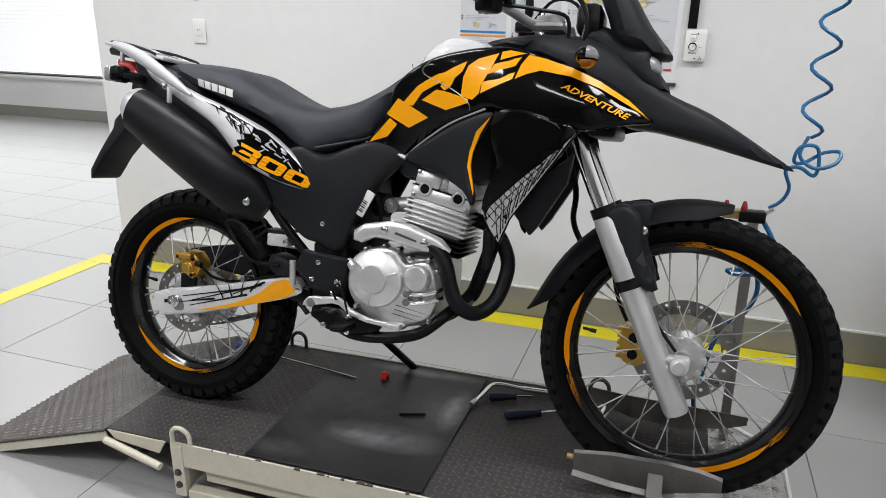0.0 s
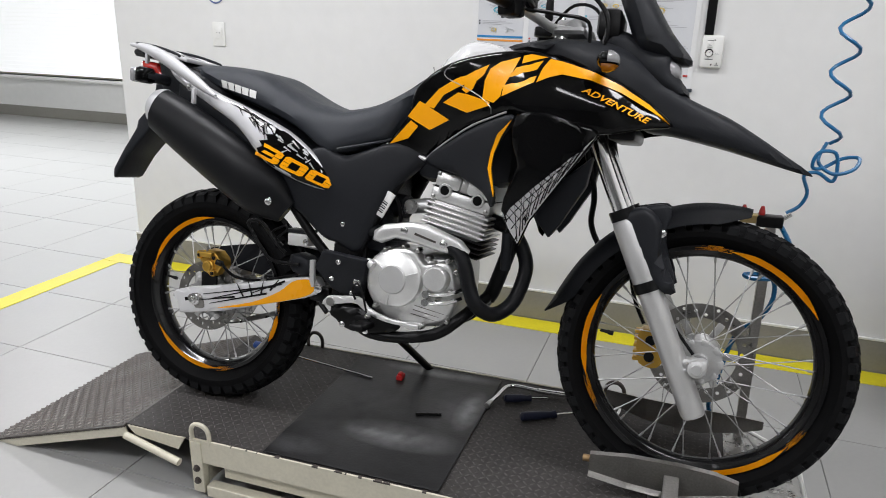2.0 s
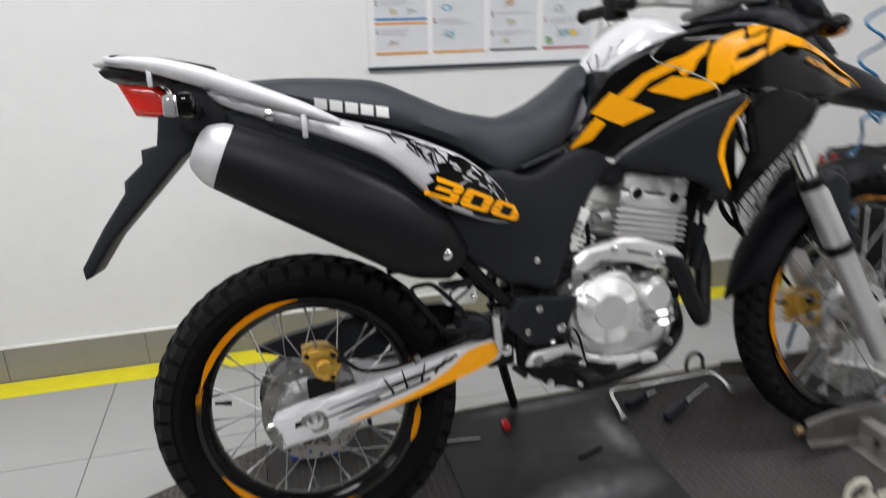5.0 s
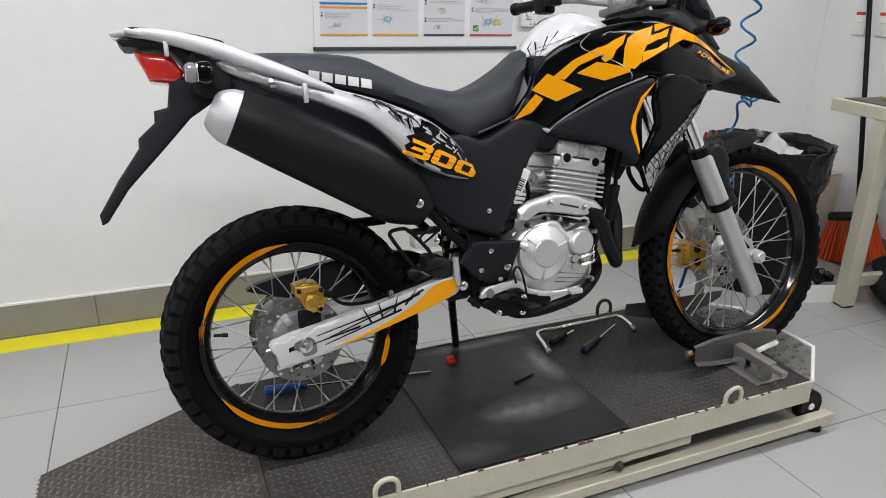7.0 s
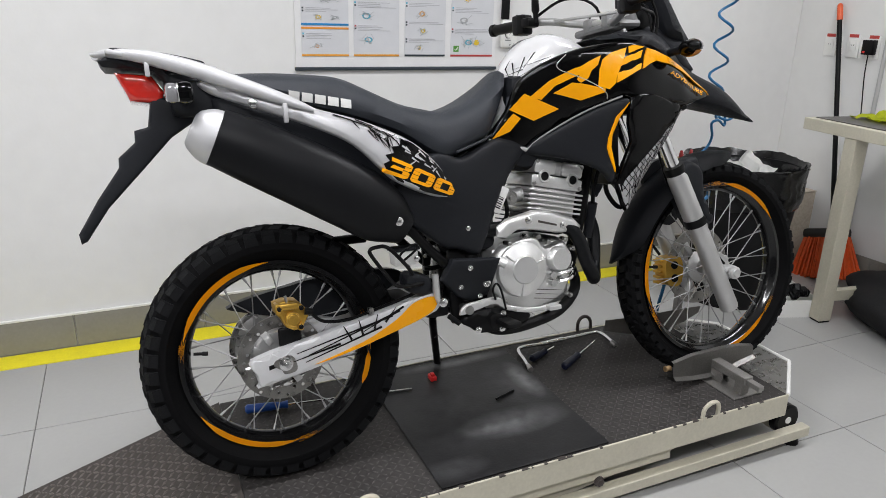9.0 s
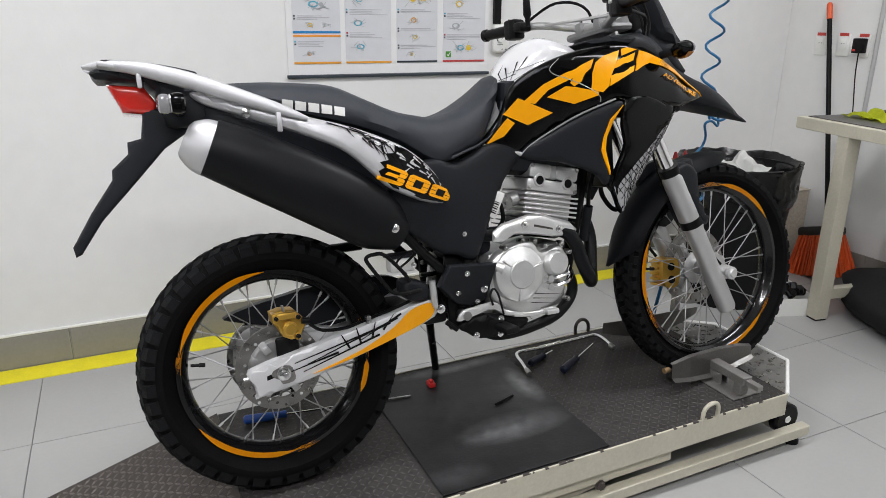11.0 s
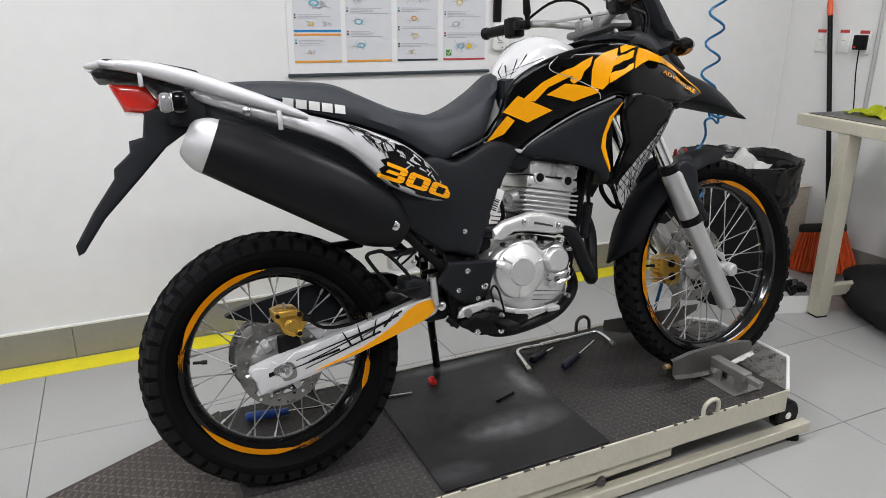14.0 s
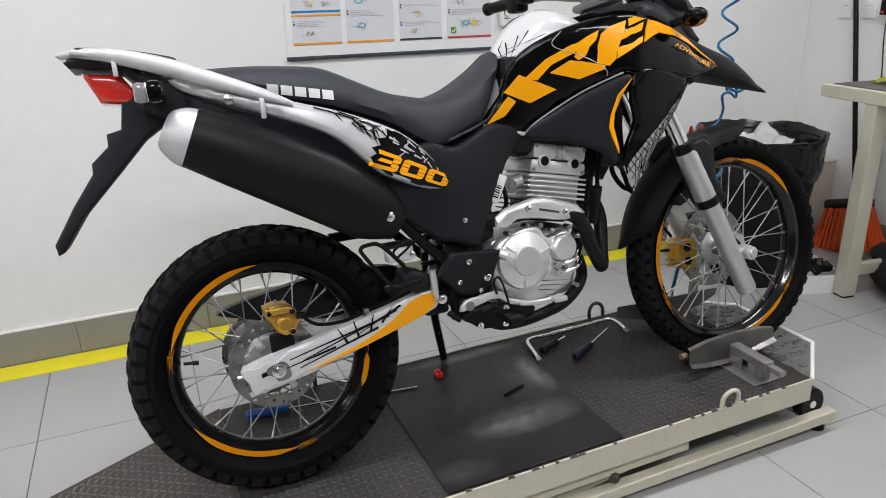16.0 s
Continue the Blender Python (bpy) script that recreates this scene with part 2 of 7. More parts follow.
floor = tagged(part("floor", boxes((LX - 0.2, BACKY - 0.2, -0.12, RX + 0.2, FARY + 0.2, -0.004)), GROUT, smooth=False), "grey porcelain floor tiles with thin dark joints", "floor", kind="structure")
ceiling = tagged(part("ceiling", boxes((LX - 0.2, BACKY - 0.2, ROOM_H, RX + 0.2, FARY + 0.2, ROOM_H + 0.12)), CEIL, smooth=False), "plain white painted ceiling", "ceiling", kind="structure")
wall_north = tagged(part("wall_north", boxes((CX, WY, 0, RX, WY + TW, ROOM_H), bevel=0.006), WALL, smooth=False), "off-white painted wall behind the lift", "wall", kind="structure")
wall_return = tagged(part("wall_return", boxes((CX, WY + TW, 0, CX + TW, FARY, ROOM_H)), WALL, smooth=False), "off-white painted side wall beyond the corner", "wall", kind="structure")
wall_east = tagged(part("wall_east", boxes((RX, BACKY, 0, RX + TW, WY + TW, ROOM_H)), WALL, smooth=False), "off-white painted side wall with scuffs low down", "wall", kind="structure")
# unseen wall, set far back and grey so black panels reflect less
wall_south = tagged(part("wall_south", boxes((LX, BACKY - TW, 0, RX, BACKY, ROOM_H)), DULL, smooth=False), "unseen grey wall added to keep reflections dark", "wall", kind="structure")
wall_west = tagged(part("wall_west", boxes((LX - TW, BACKY, 0, LX, FARY, ROOM_H)), WALL, smooth=False), "plain off-white wall", "wall", kind="structure")
WX0, WX1, WZ0, WZ1 = -8.6, -2.0, 0.53, 2.68
wall_far = tagged(part("wall_far", boxes((LX, FARY, 0, WX0, FARY + TW, ROOM_H), (WX1, FARY, 0, CX + TW, FARY + TW, ROOM_H), (WX0, FARY, 0, WX1, FARY + TW, WZ0), (WX0, FARY, WZ1, WX1, FARY + TW, ROOM_H)), WALL, smooth=False), "off-white wall under a wide window", "wall", kind="structure")

# skirting: one length of tile after another; light on the top ledge is a white strip
skirting = thing("baseboard", Matrix(), "taupe ceramic skirting tiles, the lit top edge painted white", "skirting", kind="structure")
x = CX - 0.010
while x < RX - 0.02:
    x1 = min(x + 0.5, RX - 0.011)
    part("skirting_tile", boxes((x + 0.001, WY - 0.010, 0.002, x1 - 0.001, WY, 0.138), bevel=0.002), SKIRT, skirting, smooth=False)
    x = x1
part("top_bead", boxes((CX - 0.012, WY - 0.012, 0.138, RX - 0.01, WY, 0.148), bevel=0.002), WHITE, skirting, "lit top ledge painted white")
for a, b in ((WY, 2.6), (2.6, 3.9), (3.9, FARY - 0.02)):
    part("skirting_tile", boxes((CX - 0.010, a + 0.001, 0.002, CX, b - 0.001, 0.138), bevel=0.002), SKIRT, skirting, smooth=False)
y = BACKY + 0.02
while y < WY - 0.03:
    y1 = min(y + 0.5, WY - 0.011)
    part("skirting_tile", boxes((RX - 0.010, y + 0.001, 0.002, RX, y1 - 0.001, 0.138), bevel=0.002), SKIRT, skirting, smooth=False)
    y = y1
part("skirting_tile", boxes((LX, FARY - 0.012, 0.002, CX - 0.01, FARY, 0.138), bevel=0.002), SKIRT, skirting, smooth=False)

# yellow floor tape
tape = thing("floor_tape", Matrix(), "worn yellow marking tape stuck on the floor", "floor marking", kind="structure")
part("tape_strip", boxes((-1.70, WY - 0.135, -0.001, RX - 0.3, WY - 0.016, 0.0025)), YELLOW, tape, smooth=False)
part("tape_strip", boxes((-1.70, -1.2, -0.001, -1.585, WY - 0.137, 0.0025)), YELLOW, tape, smooth=False)

# window with closed white blinds; the slats emit in place of daylight coming through
BLIND = mat("blind_slat", (0.86, 0.87, 0.88), 0.5, var=0.02, emit=0.6)
window_1 = thing("window_1", Matrix(), "wide window with closed white blinds, blown out by daylight", "window", kind="structure")
part("window_sill", boxes((WX0 - 0.05, FARY - 0.04, WZ0 - 0.04, WX1 + 0.05, FARY + TW, WZ0), bevel=0.004), WHITE, window_1)
for k in range(42):
    z = WZ0 + 0.03 + k * 0.05
    part("blind_slat", boxes((WX0 + 0.02, FARY + 0.02, z, WX1 - 0.02, FARY + 0.032, z + 0.0485)), BLIND, window_1, smooth=False)

# floor tiles, half a metre square
TX0, TY0, TS = 1.87, -0.31, 0.507
_tm = boxes((0.0015, 0.0015, -0.012, TS - 0.0015, TS - 0.0015, 0.0), bevel=0.0015)
_first = None
rest = bmesh.new()
for i in range(-22, 4):
    for j in range(-13, 13):
        x, y = TX0 + i * TS, TY0 + j * TS
        if x < LX - TS or x > RX or y < BACKY - TS or y > FARY:
            continue
        if -3.5 < x < RX and -2.2 < y < 3.6 and not (x > CX and y > WY):
            if _first is None:
                _first = part("floor_tile", _tm, TILE, floor, smooth=False)
                _first.location = (x, y, 0)
            else:
                ob = new("floor_tile", _first.data)
                ob.parent = floor
                ob.location = (x, y, 0)
        else:
            box(rest, x + 0.0015, y + 0.0015, -0.012, x + TS - 0.0015, y + TS - 0.0015, 0.0)
tagged(part("far_floor_tiles", rest, TILE, floor, smooth=False), kind="stuff")


# ---- curved panels: an outline in the bike's x, z and a skin that gives its y ----
from mathutils.geometry import delaunay_2d_cdt


def blend(*controls):
    """A smooth y over x, z that passes near the given (x, z, y): a thin-plate spline."""
    c = np.array(controls) * (10, 10, 1)
    n = len(c)

    def bend(d2):
        return 0.5 * d2 * np.log(d2 + 1e-9)

    k = bend(((c[:, None, :2] - c[None, :, :2]) ** 2).sum(2)) + 0.12 * np.eye(n)
    p = np.column_stack((np.ones(n), c[:, :2]))
    w = np.linalg.solve(np.block([[k, p], [p.T, np.zeros((3, 3))]]), np.concatenate((c[:, 2], np.zeros(3))))

    def f(x, z):
        d2 = (c[:, 0] - 10 * x) ** 2 + (c[:, 1] - 10 * z) ** 2
        return float((w[:n] * bend(d2)).sum() + w[n] + w[n + 1] * 10 * x + w[n + 2] * 10 * z)

    return f


def edge_gap(loop, x, z):
    a = loop
    b = np.roll(loop, -1, axis=0)
    d = b - a
    p = np.array((x, z))
    t = np.clip(((p - a) * d).sum(1) / np.maximum((d * d).sum(1), 1e-12), 0, 1)
    return float(np.sqrt((((a + d * t[:, None]) - p) ** 2).sum(1)).min())


def straight(outline, most=0.012):
    """The outline with its corners kept and long edges divided."""
    out = []
    for (x0, z0), (x1, z1) in zip(outline, outline[1:] + outline[:1]):
        k = max(1, int(math.hypot(x1 - x0, z1 - z0) / most))
        out += [(x0 + (x1 - x0) * i / k, z0 + (z1 - z0) * i / k) for i in range(k)]
    return out


class Skin:
    """base: y of the outer face; rim, drop: width and depth of the rounded edge; n: smoothing of the outline."""

    def __init__(self, outline, base, rim=0.012, drop=0.010, n=4, step=0.02):
        self.loop = [(v.x, v.y) for v in smooth_path([(x, z, 0) for x, z in outline], n, True)] if n > 1 else straight(list(outline))
        self.arr = np.array(self.loop)
        self.base, self.rim, self.drop, self.step = base, rim, drop, step

    def y(self, x, z):
        d = min(edge_gap(self.arr, x, z) / self.rim, 1)
        return self.base(x, z) + self.drop * (1 - math.sqrt(max(0, 1 - (1 - d) ** 2)))

    def mesh2(self, loop=None, rings=True):
        loop = loop or self.loop
        arr = np.array(loop)
        pts = [Vector(p) for p in loop]
        edges = [(i, (i + 1) % len(loop)) for i in range(len(loop))]
        (ax, az), (bx, bz) = arr.min(0), arr.max(0)
        s = self.step
        if rings:
            for k in range(0, len(loop)):
                a, b = arr[k - 1], arr[(k + 1) % len(loop)]
                t = (b - a) / max(np.linalg.norm(b - a), 1e-9)
                for off in (0.25, 0.6, 1.0):
                    for sg in (1, -1):
                        q = arr[k] + sg * off * self.rim * np.array((-t[1], t[0]))
                        if inside(arr, q) and edge_gap(arr, *q) > 0.9 * off * self.rim:
                            pts.append(Vector(q))
        i = 0
        z = az + s / 2
        while z < bz:
            x = ax + s / 2 + (s / 2 if i % 2 else 0)
            while x < bx:
                if inside(arr, (x, z)) and edge_gap(arr, x, z) > (1.3 * self.rim if rings else s * 0.3):
                    pts.append(Vector((x, z)))
                x += s
            z += s * 0.87
            i += 1
        v, e, f, *_ = delaunay_2d_cdt(pts, edges, [list(range(len(loop)))], 1, 1e-6)
        return v, f


def inside(arr, p):
    x, z = p
    a, b = arr, np.roll(arr, -1, axis=0)
    hit = ((a[:, 1] > z) != (b[:, 1] > z)) & (x < (b[:, 0] - a[:, 0]) * (z - a[:, 1]) / np.where(b[:, 1] == a[:, 1], 1e-9, b[:, 1] - a[:, 1]) + a[:, 0])
    return bool(hit.sum() % 2)


def boundary_wall(bm, f, front, back):
    seen = {}
    for face in f:
        for a, b in zip(face, face[1:] + face[:1]):
            seen[(a, b)] = True
    for a, b in seen:
        if (b, a) not in seen:
            bm.faces.new((front[b], front[a], back[a], back[b]))


def plate(skin, thick=0.004):
    """A shell that follows the skin on the right-hand side."""
    v, f = skin.mesh2()
    f = [list(t) for t in f]
    bm = bmesh.new()
    front = [bm.verts.new((p.x, skin.y(p.x, p.y), p.y)) for p in v]
    back = [bm.verts.new((p.x, skin.base(p.x, p.y) + skin.drop + thick, p.y)) for p in v]
    for t in f:
        bm.faces.new([front[i] for i in t])
        bm.faces.new([back[i] for i in t][::-1])
    boundary_wall(bm, f, front, back)
    bmesh.ops.recalc_face_normals(bm, faces=bm.faces)
    return bm


def pillow(skin):
    """A closed body, alike on both sides."""
    v, f = skin.mesh2()
    f = [list(t) for t in f]
    bm = bmesh.new()
    front = [bm.verts.new((p.x, min(skin.y(p.x, p.y), -0.001), p.y)) for p in v]
    back = [bm.verts.new((q.co.x, -q.co.y, q.co.z)) for q in front]
    for t in f:
        bm.faces.new([front[i] for i in t])
        bm.faces.new([back[i] for i in t][::-1])
    boundary_wall(bm, f, front, back)
    bmesh.ops.recalc_face_normals(bm, faces=bm.faces)
    return bm


def decal(skin, outline, off=0.0018, n=1):
    """A thin film on the skin."""
    loop = list(outline) if n == 1 else [(v.x, v.y) for v in smooth_path([(x, z, 0) for x, z in outline], n, True)]
    v, f = skin.mesh2(loop, rings=False)
    f = [list(t) for t in f]
    bm = bmesh.new()
    front = [bm.verts.new((p.x, skin.y(p.x, p.y) - off, p.y)) for p in v]
    back = [bm.verts.new((p.x, skin.y(p.x, p.y) + 0.002, p.y)) for p in v]
    for t in f:
        bm.faces.new([front[i] for i in t])
    boundary_wall(bm, f, front, back)
    bmesh.ops.recalc_face_normals(bm, faces=bm.faces)
    return bm


def flip(bm):
    bmesh.ops.scale(bm, vec=(1, -1, 1), verts=bm.verts)
    bmesh.ops.reverse_faces(bm, faces=bm.faces)
    return bm


def both(name, make, material, parent, label=""):
    part(name, make(), material, parent, label)
    part(name, flip(make()), material, parent, label)


def strokes(skin, lines, w=0.003, off=0.0026):
    """Thin dark scratches drawn as strips on the skin."""
    bm = bmesh.new()
    for (x0, z0), (x1, z1) in lines:
        n = max(2, int(math.hypot(x1 - x0, z1 - z0) / 0.02))
        d = Vector((x1 - x0, z1 - z0)).normalized()
        s = Vector((-d.y, d.x)) * w / 2
        row = []
        for k in range(n + 1):
            t = k / n
            k2 = 1 - 0.65 * t
            x, z = x0 + (x1 - x0) * t, z0 + (z1 - z0) * t
            row.append([bm.verts.new((x + g * s.x * k2, skin.y(x + g * s.x * k2, z + g * s.y * k2) - off, z + g * s.y * k2)) for g in (1, -1)])
        for a, b in zip(row, row[1:]):
            bm.faces.new((a[0], a[1], b[1], b[0]))
    bmesh.ops.recalc_face_normals(bm, faces=bm.faces)
    return bm


def lettering(body, skin, a, b, height, shear=0.25, bold=0.006, off=0.0030, slant=0.0):
    """Words laid on the skin from a to b (x, z)."""
    c = bpy.data.curves.new("lettering", "FONT")
    c.body, c.shear, c.offset, c.resolution_u = body, shear, bold, 3
    tmp = new("lettering", c)
    me = bpy.data.meshes.new_from_object(tmp.evaluated_get(bpy.context.evaluated_depsgraph_get()))
    bpy.data.objects.remove(tmp)
    bm = bmesh.new()
    bm.from_mesh(me)
    bmesh.ops.triangulate(bm, faces=bm.faces)
    bmesh.ops.subdivide_edges(bm, edges=[e for e in bm.edges if e.calc_length() > 0.25], cuts=2)
    xs = [v.co.x for v in bm.verts]
    ys = [v.co.y for v in bm.verts]
    x0, x1, y0, y1 = min(xs), max(xs), min(ys), max(ys)
    d = Vector((b[0] - a[0], b[1] - a[1]))
    length = d.length
    d.normalize()
    nrm = Vector((-d.y, d.x))
    for v in bm.verts:
        u, w = (v.co.x - x0) / (x1 - x0) * length, (v.co.y - y0) / (y1 - y0) * height
        u += slant * w
        px, pz = a[0] + d.x * u + nrm.x * w, a[1] + d.y * u + nrm.y * w
        v.co = (px, skin.y(px, pz) - off, pz)
    bmesh.ops.recalc_face_normals(bm, faces=bm.faces)
    for f in bm.faces:
        if f.normal.y > 0:
            f.normal_flip()
    return bm


# ---- motorcycle ----
BIKE = LIFT @ pose(0.0153, -0.086, 0.0008, -11, 0, -0.45)
bike = thing("motorcycle", BIKE, "black and orange dual-sport motorcycle leaning slightly on its side stand", "motorcycle")


def arc_sticker(r0, r1, a0, a1, y, side):
    """A tapering arc on the rim's flank."""
    bm = bmesh.new()
    n = 24
    rows = []
    for k in range(n + 1):
        t = k / n
        a = radians(a0 + (a1 - a0) * t)
        w = min(1.0, 4.5 * t * 0.9 + 0.08) if t < 0.5 else max(0.06, min(1.0, (1 - t) * 5))
        mid = (r0 + r1) / 2 + (r1 - r0) * 0.25 * (0.5 - t)
        h = (r1 - r0) / 2 * w
        rows.append([bm.verts.new(((mid + g * h) * math.cos(a), y, (mid + g * h) * math.sin(a))) for g in (1, -1)])
    for a, b in zip(rows, rows[1:]):
        f = bm.faces.new((a[0], a[1], b[1], b[0]))
        if f.normal.y * side < 0:
            f.normal_flip()
    bmesh.ops.solidify(bm, geom=bm.faces[:], thickness=0.0015)
    bmesh.ops.recalc_face_normals(bm, faces=bm.faces)
    return bm


def scratch_sticker(r0, r1, a0, a1, y, seed):
    """The torn end of an arc, in thin streaks."""
    rng = random.Random(seed)
    bm = bmesh.new()
    for k in range(7):
        s, e = a0 + (a1 - a0) * rng.uniform(0, 0.35), a0 + (a1 - a0) * rng.uniform(0.6, 1)
        r = r0 + (r1 - r0) * (k + 0.5) / 7
        w = (r1 - r0) / 24
        rows = []
        for j in range(7):
            a = radians(s + (e - s) * j / 6)
            rows.append([bm.verts.new(((r + g * w * (1 - 0.12 * j)) * math.cos(a), y, (r + g * w * (1 - 0.12 * j)) * math.sin(a))) for g in (1, -1)])
        for a, b in zip(rows, rows[1:]):
            bm.faces.new((a[0], a[1], b[1], b[0]))
    bmesh.ops.solidify(bm, geom=bm.faces[:], thickness=0.0012)
    bmesh.ops.recalc_face_normals(bm, faces=bm.faces)
    return bm


def tyre_mesh(R, w, rb, rim_w, knobs, rows, kd):
    """Carcass turned from its section, with rows of tread blocks."""
    hw = w / 2
    h = rim_w / 2
    prof = [(rb + 0.002, -h + 0.010), (rb + 0.0105, -h + 0.002), (rb + 0.015, -h - 0.003), (rb + (R - rb) * 0.38, -hw * 0.97), (rb + (R - rb) * 0.6, -hw), (R - 0.028, -hw * 0.90), (R - 0.014, -hw * 0.66), (R - kd, -hw * 0.33), (R - kd * 0.9, 0)]
    prof = prof + [(r, -y) for r, y in prof[-2::-1]]
    bm = bmesh.new()
    lathe(bm, prof, 96, closed=True)
    bmesh.ops.recalc_face_normals(bm, faces=bm.faces)
    carcass, bm = bm, bmesh.new()
    for row, (yc, yw, drop, lean, share, shift) in enumerate(rows):
        for k in range(knobs):
            a = 2 * math.pi * (k + shift) / knobs
            da = math.pi / knobs * share
            corners = []
            for rr, grow in ((R - drop - kd - 0.005, 1.12), (R - drop, 0.92)):
                for sa, sy in ((-1, -1), (1, -1), (1, 1), (-1, 1)):
                    aa = a + sa * da * grow + sy * lean
                    y = yc + sy * yw * grow
                    r2 = rr - abs(sy * yw * grow) * abs(yc) / hw * (1 if sy * yc > 0 else -0.4) * 0.9
                    corners.append(bm.verts.new((r2 * math.cos(aa), y, r2 * math.sin(aa))))
            c = corners
            bm.faces.new((c[4], c[5], c[6], c[7]))
            for i in range(4):
                bm.faces.new((c[i], c[(i + 1) % 4], c[4 + (i + 1) % 4], c[4 + i]))
    bmesh.ops.recalc_face_normals(bm, faces=bm.faces)
    return carcass, bm


def drilled_disc(r0, r1, y, n=27, hole=0.0044):
    """A ring of n sectors, each with a round hole through it."""
    bm = bmesh.new()
    step = 2 * math.pi / n
    for k in range(n):
        mid = r0 + (r1 - r0) * (0.24, 0.5, 0.76)[k % 3]
        c = Vector((mid * math.cos(step * (k + 0.5)), 0, mid * math.sin(step * (k + 0.5))))
        edge = [(r0, i / 4) for i in range(4)] + [(r0 + (r1 - r0) * i / 4, 1) for i in range(4)] + [(r1, 1 - i / 4) for i in range(4)] + [(r1 - (r1 - r0) * i / 4, 0) for i in range(4)]
        out = [Vector((r * math.cos(step * (k + u)), 0, r * math.sin(step * (k + u)))) for r, u in edge]
        ins = [c + (p - c).normalized() * hole for p in out]
        sides = []
        for dy in (-0.002, 0.002):
            o = Vector((0, y + dy, 0))
            va, vb = [bm.verts.new(p + o) for p in out], [bm.verts.new(p + o) for p in ins]
            for i in range(16):
                bm.faces.new((va[i], va[(i + 1) % 16], vb[(i + 1) % 16], vb[i]))
            sides.append((va, vb))
        for i in range(16):
            bm.faces.new((sides[0][1][i], sides[0][1][(i + 1) % 16], sides[1][1][(i + 1) % 16], sides[1][1][i]))
            if i < 4 or 8 <= i < 12:
                bm.faces.new((sides[0][0][i], sides[0][0][(i + 1) % 16], sides[1][0][(i + 1) % 16], sides[1][0][i]))
    bmesh.ops.remove_doubles(bm, verts=bm.verts[:], dist=1e-5)
    bmesh.ops.recalc_face_normals(bm, faces=bm.faces)
    return bm


def wheel(name, m, R, w, rb, rim_w, hub_r, hub_w, knobs, rows, kd, stickers, disc_side, disc_r, label):
    hub_prof = [(0.012, -hub_w - 0.012), (0.02, -hub_w - 0.012), (0.022, -hub_w), (hub_r, -hub_w), (hub_r + 0.004, -hub_w + 0.006), (hub_r, -hub_w + 0.010), (hub_r * 0.6, -hub_w * 0.5), (hub_r * 0.55, 0)]
    hub_prof = hub_prof + [(r, -y) for r, y in hub_prof[-2::-1]]
    wh = part(name, lathe(bmesh.new(), hub_prof, 36), HUBM, bike, label, m=m)
    carcass, blocks = tyre_mesh(R, w, rb, rim_w, knobs, rows, kd)
    part("tyre", carcass, RUBBER, wh, "knobbly black tyre")
    tagged(part("tread_block", blocks, KNOB, wh), kind="stuff")
    h = rim_w / 2
    rim = [(rb + 0.007, -h), (rb + 0.006, -h - 0.004), (rb - 0.004, -h - 0.004), (rb - 0.008, -h + 0.002), (rb - 0.015, -h * 0.75), (rb - 0.023, -h * 0.30), (rb - 0.024, 0)]
    rim = rim + [(r, -y) for r, y in rim[-2::-1]]
    inner = [(rb - 0.002, h - 0.006), (rb - 0.012, 0), (rb - 0.002, -h + 0.006)]
    part("rim", lathe(bmesh.new(), rim + inner, 96, closed=True), RIM, wh, "gloss black rim")
    # lobed spoke flange on each side
    for side in (-1, 1):
        for k in range(9):
            bm = boxes((hub_r * 0.80, side * hub_w * 0.93 - 0.004, -0.010, hub_r * 1.12, side * hub_w * 0.93 + 0.004, 0.010), bevel=0.0035)
            part("flange_lobe", bm, HUBM, wh, m=Matrix.Rotation(radians(40 * k), 4, "Y"))
    # spokes, laced in crossing pairs
    meshes = []
    for side in (-1, 1):
        for tang in (-1, 1):
            a = Vector((hub_r - 0.002, side * hub_w * 0.93, 0))
            ang = tang * radians(38)
            b = Vector(((rb - 0.022) * math.cos(ang), side * h * 0.12, (rb - 0.022) * math.sin(ang)))
            bm = rod(bmesh.new(), a, b, 0.0017, 6)
            rod(bm, b + (a - b).normalized() * 0.016, b, 0.0032, 6)
            meshes.append((side, tang, bm))
    for q, (side, tang, bm) in enumerate(meshes):
        first = part("spoke", bm, SPOKE, wh)
        for k in range(9):
            sp = first if k == 0 else new("spoke", first.data)
            sp.parent = wh
            sp.rotation_euler = (0, radians(40 * k + (20 if side > 0 else 0) + (10 if tang > 0 else 0)), 0)
    # stickers on the rim's flank: start, end, torn end
    for i, (a0, a1, torn) in enumerate(stickers):
        for side in (-1, 1):
            ys = side * (h + 0.0052)
            part("rim_sticker", arc_sticker(rb - 0.0055, rb + 0.0085, a0, a1, ys, side), ORANGE, wh, "orange rim sticker")
            part("rim_sticker", scratch_sticker(rb - 0.0055, rb + 0.0075, a1 - (a1 - a0) * 0.04, torn, ys, 31 * i + side), ORANGE, wh, "torn orange streaks")
    # brake disc: ring with holes, carrier arms
    yd = disc_side * (hub_w + 0.012)
    part("brake_disc", drilled_disc(disc_r * 0.72, disc_r, yd), DISC, wh, "drilled steel brake disc", smooth=False)
    for k in range(6):
        bm = bmesh.new()
        a = 2 * math.pi * k / 6
        box(bm, hub_r * 0.7, yd - 0.003, -0.009, disc_r * 0.74, yd + 0.003, 0.009, 0.002, Matrix.Rotation(-a, 4, "Y"))
        bolt(bm, hub_r * 0.95 * math.cos(a), yd - 0.003 if disc_side < 0 else yd + 0.009, hub_r * 0.95 * math.sin(a), 0.006, 0.006)
        part("carrier_arm", bm, ALLOYP, wh)
    bm = bmesh.new()
